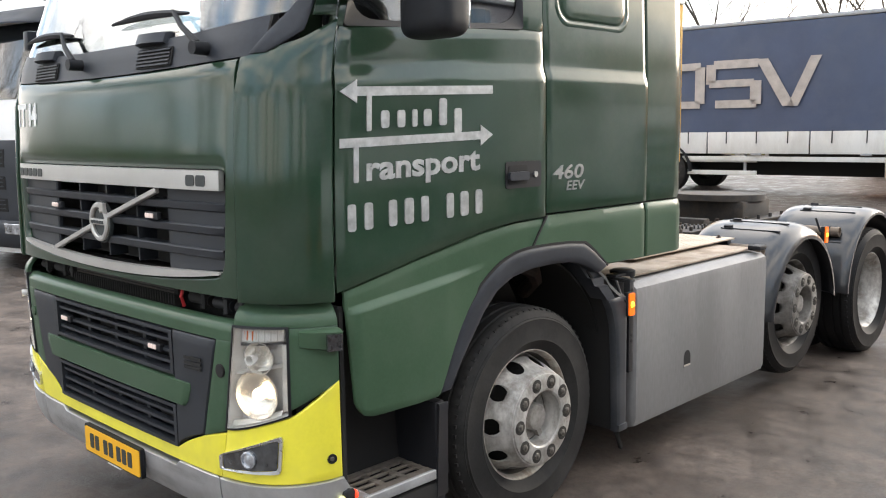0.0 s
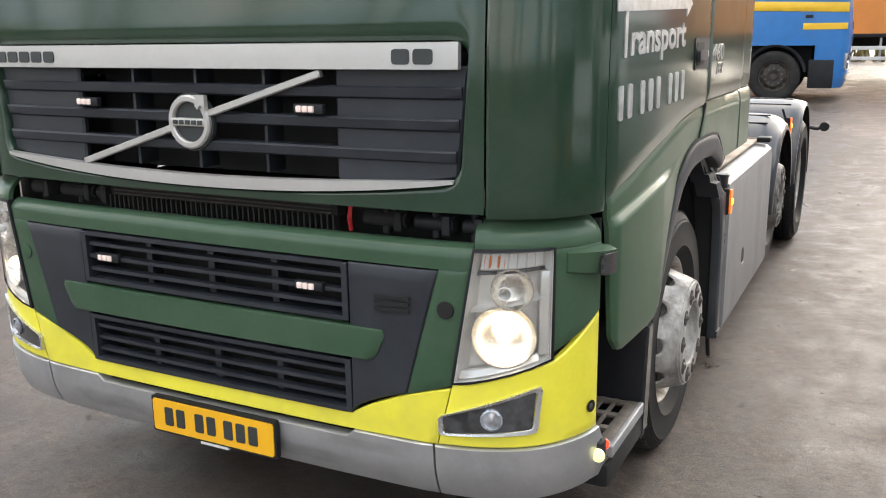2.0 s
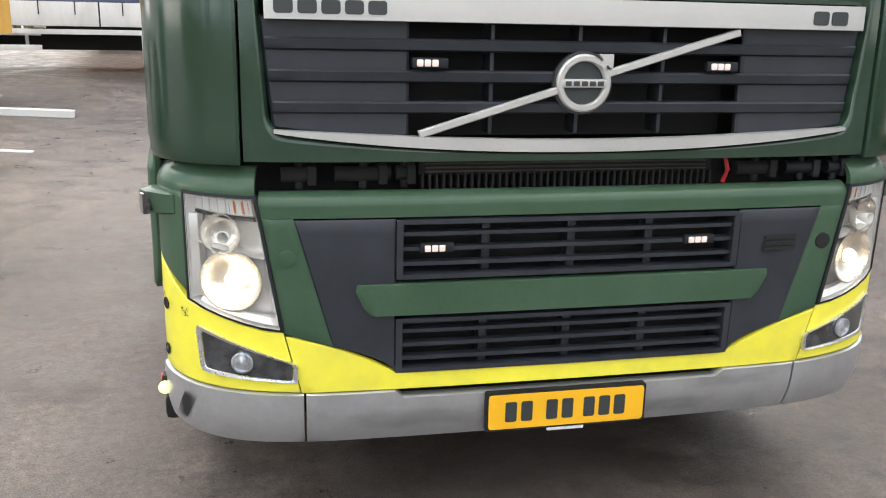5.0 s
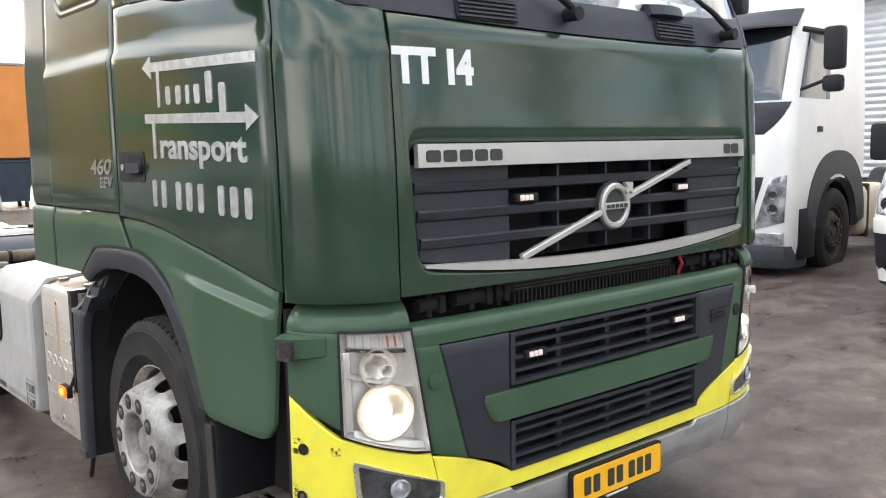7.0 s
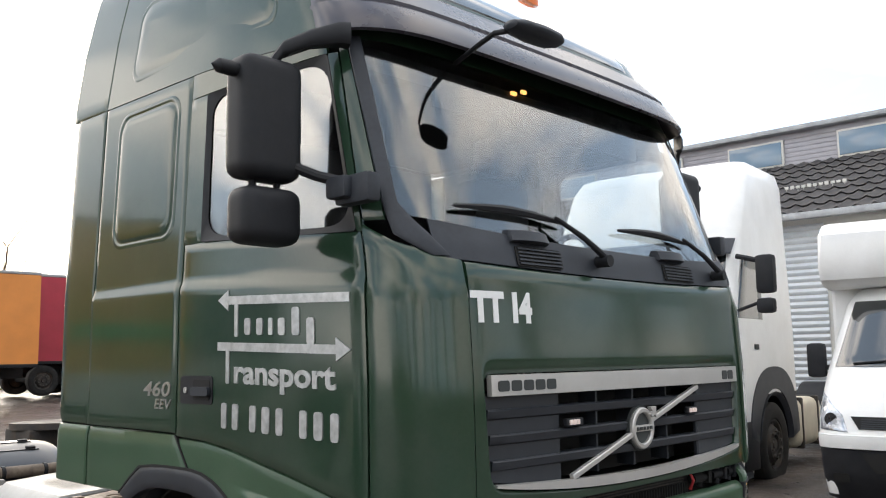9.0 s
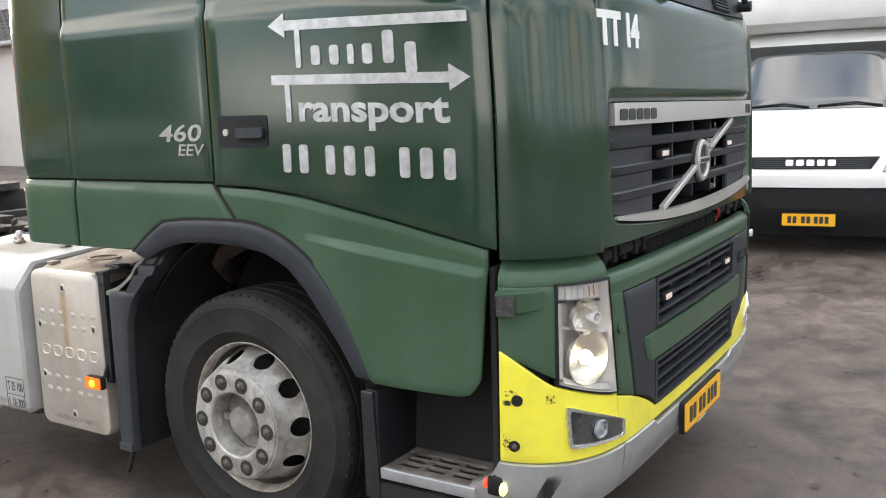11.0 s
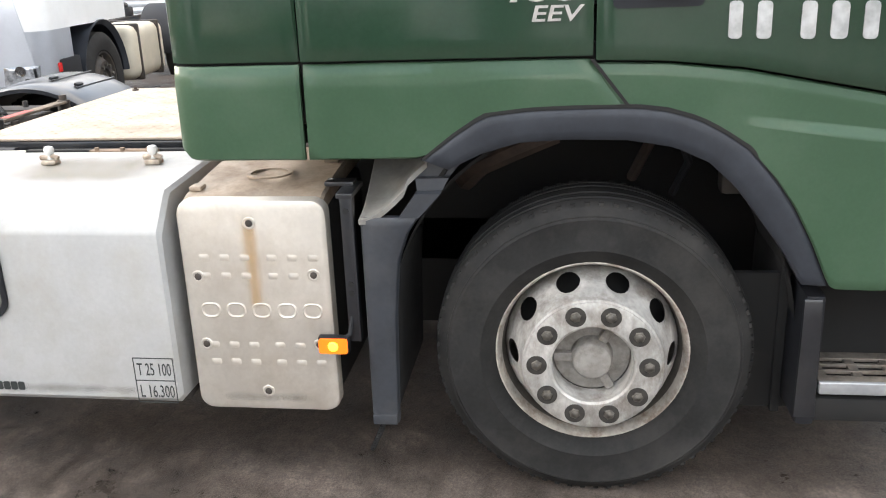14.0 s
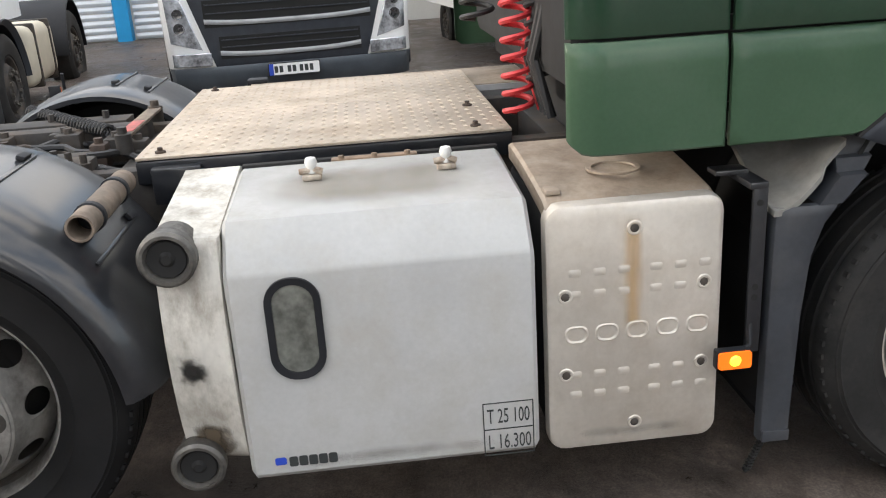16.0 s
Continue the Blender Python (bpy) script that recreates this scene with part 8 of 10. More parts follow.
def air_lines():
    """Coiled hoses at the back of the cab."""
    def coil(x, y, z0, z1, r, turns, rad, mat, name, lean=0.0):
        bm = bmesh.new()
        n = int(turns * 14)
        pts = [(x + r * math.cos(2 * math.pi * k / 14) + lean * k / n, y + r * math.sin(2 * math.pi * k / 14), lerp(z0, z1, k / n)) for k in range(n + 1)]
        tube(bm, pts, rad, 6)
        part(name, bm, mat, truck)
    coil(-0.29, 2.555, 1.05, 1.95, 0.048, 15, 0.011, "hose_red", "red_coil_hose", 0.02)
    coil(-0.30, 2.475, 1.16, 2.0, 0.045, 14, 0.010, "hose_black", "black_coil_hose", 0.03)
    coil(-0.10, 2.66, 1.36, 2.0, 0.055, 12, 0.010, "hose_black", "black_coil_hose", -0.02)
    for k, (x, mat) in enumerate(((-0.32, "hose_black"), (-0.38, "hose_black"), (-0.27, "hose_red"), (-0.44, "hose_black"))):
        bm = bmesh.new()
        tube(bm, [(x, 2.47, 1.06), (x + 0.03, 2.52, 1.25), (x - 0.02, 2.47, 1.5), (x + 0.04, 2.46, 1.9)], 0.016, 8)
        part("air_hose", bm, mat, truck)
    bm = bmesh.new()
    box(bm, (0.0, 2.40, 1.6), (2.2, 0.03, 1.0))
    part("cab_back_wall", bm, "dark", truck, "dark back wall of the cab")

air_lines()

# ---- the yard round it ----
def plain_wheel():
    """Mesh parts of a simpler lorry wheel, outward along x."""
    bm = bmesh.new()
    lathe(bm, [(0.29, 0.10), (0.31, 0.13), (0.40, 0.15), (0.46, 0.14), (0.495, 0.11), (0.50, 0.05), (0.50, -0.05), (0.495, -0.11), (0.45, -0.14), (0.30, -0.12)], None, 32, closed=True)
    return bm


SHARED = {}


def lorry_wheel(parent, m, scale=1.0, dark=False):
    w = new("wheel")
    w.parent = parent
    w.matrix_basis = m @ Matrix.Diagonal((scale, scale, scale, 1))
    key = "dark" if dark else "light"
    if key not in SHARED:
        bm = plain_wheel()
        t = part("tyre", bm, "rubber", w, "worn black tyre")
        bm = bmesh.new()
        lathe(bm, [(0.25, -0.05), (0.27, 0.09), (0.295, 0.115), (0.295, 0.125), (0.28, 0.12), (0.25, 0.06), (0.20, 0.12), (0.19, 0.13), (0.12, 0.13), (0.115, 0.10), (0.07, 0.10), (0.06, 0.13), (0, 0.13)], None, 32)
        r = part("rim", bm, "chassis" if dark else "rim", w, "dusty rim")
        bm = bmesh.new()
        for k in range(10):
            a = 2 * math.pi * k / 10
            lathe(bm, [(0.02, 0.0), (0.02, 0.03)], Matrix.Rotation(a, 4, "X") @ Matrix.Translation((0.125, 0, 0.158)), 6)
            lathe(bm, [(0.024, 0.0), (0.022, 0.008)], Matrix.Rotation(a + 0.31, 4, "X") @ Matrix.Translation((0.078, 0, 0.236)), 8)
        n = part("rim_nuts", bm, "nut", w)
        n["kind"] = "stuff"
        SHARED[key] = (t, r, n)
    else:
        for o in SHARED[key]:
            c = share(o.name.split(".")[0], o, w, Matrix())
            if "label" in o:
                c["label"] = o["label"]
            if "kind" in o:
                c["kind"] = o["kind"]
    return w


def cab_loft(bm, levels, r=0.14, bow=0.08):
    """A rounded body from (z, y front, y back, half width) levels, facing -y."""
    loops = []
    for z, yf, yb, hw in levels:
        loop = []
        for cx, cy, a0, rr in ((hw - r, yf + r, -90, r), (hw - 0.04, yb - 0.04, 0, 0.04), (-hw + 0.04, yb - 0.04, 90, 0.04), (-hw + r, yf + r, 180, r)):
            for k in range(5):
                a = radians(a0 + 22.5 * k)
                x = cx + rr * math.cos(a)
                loop.append(Vector((x, cy + rr * math.sin(a) + (bow * (abs(x) / hw) ** 4 if cy < yb - 0.2 else 0), z)))
        for k in range(1, 12):
            x = lerp(-hw + r, hw - r, k / 12)
            loop.append(Vector((x, yf + bow * (abs(x) / hw) ** 4, z)))
        loops.append(loop)
    return skin(bm, loops)


def split_cab(bm, low, levels, z_cut, y_low, r=0.14, bow=0.08):
    """The body full deep above z_cut, and below it only ahead of the wheels."""
    at = lambda k: float(np.interp(z_cut, [l[0] for l in levels], [l[k] for l in levels]))
    cut = (z_cut, at(1), at(2), at(3))
    cab_loft(low, [(z, yf, y_low, hw) for z, yf, yb, hw in levels if z < z_cut - 0.01] + [(cut[0], cut[1], y_low, cut[3])], r, bow)
    cab_loft(bm, [(cut[0] - 0.002, cut[1], cut[2], cut[3])] + [l for l in levels if l[0] > z_cut + 0.01], r, bow)


def front_y(levels, u, z, r=0.14, bow=0.08):
    """How far back the rounded front lies at (u, z)."""
    hw = half_at(levels, z)
    a = min(abs(u), hw - 0.001)
    k = max(0.0, a - hw + r)
    return front_at(levels, z) + bow * (a / hw) ** 4 + r - math.sqrt(max(0.0, r * r - k * k))


def front_at(levels, z):
    return float(np.interp(z, [l[0] for l in levels], [l[1] for l in levels]))


def half_at(levels, z):
    return float(np.interp(z, [l[0] for l in levels], [l[3] for l in levels]))


def lens_on(bm, F, corners, off, depth):
    """A four-cornered lamp glass that follows the bodywork F; corners low-inner, low-outer, high-outer, high-inner."""
    a, b, c, d = corners
    f = lambda u, v, o: F(lerp(lerp(a[0], b[0], u), lerp(d[0], c[0], u), v), lerp(lerp(a[1], b[1], u), lerp(d[1], c[1], u), v), off + o)
    return sheet(bm, f, steps(8, 0.04), steps(6, 0.05), depth, 0.006)


def place(x, y, turn, dz=0.0):
    return pose(x, y, rise(x, y) + dz, 0, 0, turn)


def tractor(name, label, m, paint, levels, grille, lamp, bumper, plate, blue, length=5.6, visor="plastic", tank="cream", emblem=False, sign=None, fog=None, cowl=False, low_paint=None, surround=False):
    """A parked tractor unit facing -y in its own space; origin under the middle of its front."""
    t = thing(name, label, "truck", m, "parked lorries")
    bm = bmesh.new()
    low = bmesh.new()
    split_cab(bm, low, levels, 1.10, 0.66)
    body = part("cab_body", bm, paint, t, "", 40)
    part("cab_front", low, low_paint or paint, t, "", 40)
    bm = bmesh.new()
    box(bm, (0, 1.5, 0.78), (1.72, 1.6, 0.62), 0.04)
    part("engine", bm, "dark", t)
    F = lambda u, v, o: Vector((u, front_y(levels, u, v) - o, v))
    # windscreen and side windows
    ztop = levels[-3][0]
    zw0, zw1 = grille["screen"]
    bm = bmesh.new()
    sheet(bm, lambda u, v, o: F(lerp(-1, 1, u) * (half_at(levels, zw0) - 0.14), lerp(zw0, zw1, v), 0.012 + o), steps(12), steps(6), 0.02, 0.004)
    part("windscreen", bm, "window", t, "dark windscreen")
    for g in (-1, 1):
        bm = bmesh.new()
        hw = half_at(levels, zw0)
        sheet(bm, lambda u, v, o: Vector((g * (hw + 0.006 + o), lerp(0.26 + 0.26 * v, 1.08, u), lerp(zw0 + 0.02, zw1 - 0.06, v))), steps(4), steps(4), 0.02, 0.004)
        part("side_window", bm, "window", t, "dark side window")
        bm = bmesh.new()
        box(bm, (g * (hw + 0.008), 0.80, zw0 - 0.30), (0.02, 0.14, 0.06), 0.01)
        part("door_handle", bm, "black", t)
        bm = bmesh.new()
        box(bm, (g * (hw + 0.30), 0.36, zw0 + 0.50), (0.21, 0.14, 0.43), 0.05)
        box(bm, (g * (hw + 0.29), 0.36, zw0 + 0.15), (0.20, 0.14, 0.17), 0.05)
        tube(bm, [(g * (hw - 0.02), 0.3, zw0 + 0.10), (g * (hw + 0.25), 0.36, zw0 + 0.2)], 0.02)
        tube(bm, [(g * (hw - 0.02), 0.35, zw0 + 0.72), (g * (hw + 0.28), 0.36, zw0 + 0.64)], 0.03)
        part("mirror", bm, "black", t, "black mirror housing")
        # wheel arch and steps
        bm = bmesh.new()
        f = lambda u, v, o: Vector((g * (lerp(1.0, 1.262, v) + (o if v > 0.5 else 0)), 1.38 - math.cos(lerp(0.15, math.pi - 0.05, u)) * (0.60 + o), 0.50 + math.sin(lerp(0.15, math.pi - 0.05, u)) * (0.62 + o)))
        sheet(bm, f, steps(16), steps(3), 0.05, 0.004)
        part("wheel_arch", bm, "plastic", t, "dark grey wheel arch")
        if surround:
            bm = bmesh.new()
            arc = lambda k, r, p: (1.38 - math.copysign(abs(math.cos(k)) ** p, math.cos(k)) * r, 0.50 + math.sin(k) ** p * r * 1.02)
            sheet(bm, lambda u, v, o: Vector((g * (1.252 + o), *(lerp(p, q, v) for p, q in zip(arc(lerp(0.06, math.pi - 0.06, u), 0.64, 1.0), arc(lerp(0.06, math.pi - 0.06, u), 0.90, 0.8))))), steps(24), steps(2), 0.02, 0.006)
            part("arch_surround", bm, "plastic", t, "dark grey panel round the wheel")
        bm = bmesh.new()
        box(bm, (g * 1.14, 0.52, 0.55), (0.22, 0.46, 0.55), 0.03)
        part("step", bm, "black", t, "black cab step")
        bm = bmesh.new()
        box(bm, (g * 0.95, 2.75, 0.68), (0.6, 1.15, 0.62), 0.14, segs=4)
        tk = part("side_tank", bm, tank, t, "dusty side tank")
        for yy in (2.4, 3.1):
            bm = bmesh.new()
            box(bm, (g * 0.95, yy, 0.68), (0.63, 0.06, 0.65), 0.12)
            part("tank_strap", bm, "chassis", tk)
        bm = bmesh.new()
        box(bm, (g * 0.42, 3.6, 0.85), (0.08, 4.6, 0.26), 0.01)
        part("frame_rail", bm, "chassis", t)
        for yy in (1.38, length - 1.0):
            lorry_wheel(t, pose(g * 1.09, yy, 0.495, 0, 0, 0 if g > 0 else 180), 1.0, dark=True)
        bm = bmesh.new()
        f = lambda u, v, o: Vector((g * lerp(0.66, 1.25, v), length - 1.0 - math.cos(math.pi * u) * (0.60 + o), 0.50 + math.sin(math.pi * u) * (0.64 + o)))
        sheet(bm, f, steps(16), steps(3), 0.02, 0.004)
        part("fender", bm, "black", t, "black rear fender")
        # headlamp
        bm = bmesh.new()
        lens_on(bm, F, [(g * u, v) for u, v in lamp], 0.014, 0.05)
        hl = part("headlamp", bm, "lamp_glass", t, "clear headlamp, switched off")
        cu, cv = sum(p[0] for p in lamp) / len(lamp), sum(p[1] for p in lamp) / len(lamp)
        for k, (du, dv, rr) in enumerate(((0.0, -0.08, 0.055), (0.0, 0.06, 0.05))):
            bm = bmesh.new()
            lathe(bm, [(rr, 0.0), (rr, 0.006), (rr * 0.8, 0.002), (0, 0.008)], Matrix.Translation(F(g * (cu + du), cv + dv, 0.018)) @ Matrix.Rotation(radians(-90), 4, "Z"), 16)
            part("lamp_bowl", bm, "repeater", hl)
    if cowl:
        bm = bmesh.new()
        sheet(bm, lambda u, v, o: F(lerp(-1, 1, u) * lerp(0.95 + 0.2 * v, 1.19, v), lerp(1.60 + 0.12 * (1 - abs(2 * u - 1)) ** 2, 1.93, v), 0.008 + o), steps(16), steps(5), 0.03, 0.003)
        part("cowl", bm, "plastic", t, "dark grey cowl below the windscreen")
    if emblem:
        for g in (-1, 1):
            bm = bmesh.new()
            box(bm, (g * 1.240, 0.32, 0.75), (0.014, 0.14, 0.085), 0.005)
            part("side_reflector", bm, "red", t, "red-orange side reflector")
    # grille
    gp = grille["outline"]
    bm = bmesh.new()
    half = sorted({(v, abs(u)) for u, v in gp})
    wide = lambda v: float(np.interp(v, [q[0] for q in half], [q[1] for q in half]))
    sheet(bm, lambda u, v, o: F(lerp(-1, 1, u) * wide(lerp(half[0][0], half[-1][0], v)), lerp(half[0][0], half[-1][0], v), 0.010 + o), steps(16), steps(10), 0.05, 0.004)
    gr = part("grille", bm, grille["mat"], t, grille["label"])
    for z0, z1, w in grille["slots"]:
        bm = bmesh.new()
        sheet(bm, lambda u, v, o: F(lerp(-w, w, u), lerp(z0, z1, v), 0.014 + o), steps(14), steps(2), 0.006, 0.0)
        part("grille_slot", bm, "dark", gr)
        for k in range(grille.get("bars", 3)):
            z = lerp(z0, z1, (k + 0.6) / 3.2)
            bm = bmesh.new()
            sheet(bm, lambda u, v, o: F(lerp(-w + 0.02, w - 0.02, u), z + 0.012 * v, 0.024 + o), steps(14), [0, 0.5, 1], 0.008, 0.001)
            part("grille_slat", bm, "plastic", gr)
        if grille.get("line"):
            bm = bmesh.new()
            sheet(bm, lambda u, v, o: F(lerp(-w, w, u), lerp(z0 + 0.01, z0 + 0.055, v) + 0.03 * abs(2 * u - 1) ** 3, 0.03 + o), steps(14), [0, 0.3, 0.7, 1], 0.02, 0.006)
            part("grille_line", bm, "steelgrey", gr)
    if emblem:
        bm = bmesh.new()
        c = F(0, emblem, 0.03)
        lathe(bm, [(0.135, 0.0), (0.135, 0.02), (0.155, 0.02), (0.155, 0.0)], Matrix.Translation(c) @ Matrix.Rotation(radians(-90), 4, "Z"), 32, closed=True)
        for k in range(3):
            a = radians(90 + 120 * k)
            rod(bm, c + Vector((0, -0.01, 0)), c + Vector((0.14 * math.cos(a), -0.01, 0.14 * math.sin(a))), 0.018, 0.007, 8)
        part("emblem", bm, "trim", t, "round silver emblem")
    # bumper
    z0, z1, mat = bumper
    bm = bmesh.new()
    f = lambda u, v, o: F(lerp(-1.22, 1.22, u), lerp(z0, z1, v), 0.045 - 0.02 * (2 * v - 1) ** 2 + o)
    sheet(bm, f, steps(20), steps(4, 0.1), 0.3, 0.012)
    part("bumper", bm, mat, t, "full-width bumper")
    for g in (-1, 1):
        bm = bmesh.new()
        q = fog or (0.75, 1.09, z0 + 0.17, z0 + 0.29)
        lens_on(bm, F, [(g * q[0], q[2]), (g * q[1], q[2]), (g * q[1], q[3]), (g * q[0], q[3])], 0.05, 0.04)
        part("fog_lamp", bm, "lamp_glass", t)
    if plate:
        number_plate(t, Vector((0, front_at(levels, plate[0]) - 0.075, plate[0])), 0.504, 0.112, plate[1], blue=blue)
    if visor:
        bm = bmesh.new()
        f = lambda u, v, o: F(lerp(-1, 1, u) * 1.17, zw1 + 0.02 + 0.16 * (1 - v) - 0.02 * v, 0.02 + 0.24 * v * (1 - abs(2 * u - 1) ** 4 * 0.6) + 0 * o) + Vector((0, 0, o))
        sheet(bm, f, steps(16), steps(4), 0.02, 0.004)
        part("sun_visor", bm, visor, t, "dark sun visor")
    if sign:
        bm = bmesh.new()
        box(bm, (0, front_at(levels, sign) + 0.02, sign), (2.1, 0.14, 0.42), 0.03)
        sg = part("roof_sign", bm, "letter_dark", t, "dark roof sign with white bars")
        bars_on("sign_bars", "white_letter", [(-0.9 + 0.17 * k, sign - 0.08, -0.9 + 0.17 * k + 0.13, sign + 0.09) for k in range(11)], lambda u, v, o: Vector((u, front_at(levels, sign) - 0.055 - o, v)), 0.004, "", sg)
    bm = bmesh.new()
    lathe(bm, [(0.40, 0.0), (0.42, 0.03), (0.40, 0.06), (0, 0.06)], Matrix.Translation((0, length - 1.2, 1.10)) @ Matrix.Rotation(radians(-90), 4, "Y"), 24)
    box(bm, (0, length - 1.2, 1.03), (0.8, 0.6, 0.15), 0.03)
    part("fifth_wheel", bm, "chassis", t)
    for k in range(3):
        bm = bmesh.new()
        pts = [(-0.1 + 0.14 * k + 0.05 * math.cos(j * 0.8), 2.45 + 0.05 * math.sin(j * 0.8), 1.2 + j * 0.011) for j in range(70)]
        tube(bm, pts, 0.010, 5)
        part("coil_hose", bm, "hose_red" if k == 1 else "hose_black", t)
    return t


# white tractor unit opposite the deck
M["bluegrey"] = material("blue_grey_bumper", (0.060, 0.072, 0.086), 0.45, var=0.15, scale=6, bump=0.02, dirt=(0.10, 0.10, 0.10), dirt_amount=0.3, dirt_scale=4)
LV_W = [(0.22, 0.10, 2.2, 1.20), (0.45, 0.02, 2.25, 1.235), (1.2, 0.0, 2.25, 1.245), (1.85, 0.05, 2.25, 1.245), (2.75, 0.34, 2.25, 1.21), (3.05, 0.46, 2.25, 1.20), (3.70, 0.80, 2.25, 1.18), (3.88, 0.96, 2.25, 1.13), (3.93, 1.1, 2.2, 1.06)]
tractor("white_tractor", "white tractor unit with a dark grille and grey bumper", place(5.85, 3.75, -84, -0.10), "white", LV_W,
        {"screen": (1.95, 2.72), "outline": [(-0.76, 0.44), (0.76, 0.44), (0.96, 1.11), (0.97, 1.16), (-0.97, 1.16), (-0.96, 1.11)], "mat": "plastic", "label": "dark two-tier grille",
         "slots": [(0.51, 0.73, 0.70), (0.82, 1.08, 0.82)], "line": True},
        [(0.87, 0.61), (1.17, 0.69), (1.19, 1.18), (1.04, 1.15)], (0.20, 0.44, M["bluegrey"]), (0.37, "whiteplate"), True, tank="cream", cowl=True, surround=True, fog=(0.79, 1.17, 0.46, 0.585))
# silver tractor unit
LV_S = [(0.35, 0.12, 2.1, 1.18), (0.6, 0.03, 2.15, 1.23), (1.3, 0.0, 2.15, 1.24), (1.95, 0.06, 2.15, 1.24), (2.75, 0.30, 2.15, 1.21), (3.0, 0.45, 2.15, 1.17), (3.3, 0.8, 2.15, 1.1), (3.4, 1.1, 2.1, 1.0)]
tractor("silver_tractor", "white tractor unit with a silver slotted grille and round emblem", place(3.85, 7.38, -84, -0.05), "white", LV_S,
        {"screen": (1.95, 2.68), "outline": [(-1.14, 0.42), (1.14, 0.42), (1.08, 0.98), (0.96, 1.74), (-0.96, 1.74), (-1.08, 0.98)], "mat": "silvercab", "label": "silver grille panel with dark slots",
         "slots": [(1.045, 1.157, 0.70), (1.255, 1.335, 0.72), (1.437, 1.535, 0.76), (1.633, 1.727, 0.82), (0.55, 0.64, 0.50)], "bars": 0},
        [(0.80, 0.57), (1.12, 0.59), (1.14, 0.79), (0.82, 0.79)], (0.26, 0.44, "plastic"), (0.85, "whiteplate"), True, tank="cream", emblem=1.47, low_paint="silvercab", fog=(0.84, 1.10, 0.50, 0.58))
# dark-signed white lorry on the far side
tractor("white_lorry", "white lorry cab with a dark roof sign and dark grille", place(-7.6, 1.9, 10), "white", LV_W,
        {"screen": (1.95, 2.80), "outline": [(-1.0, 0.60), (1.0, 0.60), (1.05, 1.50), (-1.05, 1.50)], "mat": "plastic", "label": "dark grille",
         "slots": [(0.7, 0.85, 0.8), (0.95, 1.1, 0.8), (1.2, 1.4, 0.8)]},
        [(1.02, 0.70), (1.17, 0.74), (1.20, 1.10), (1.06, 1.14)], (0.28, 0.60, "plastic"), (0.5, "plate"), False, sign=3.22)


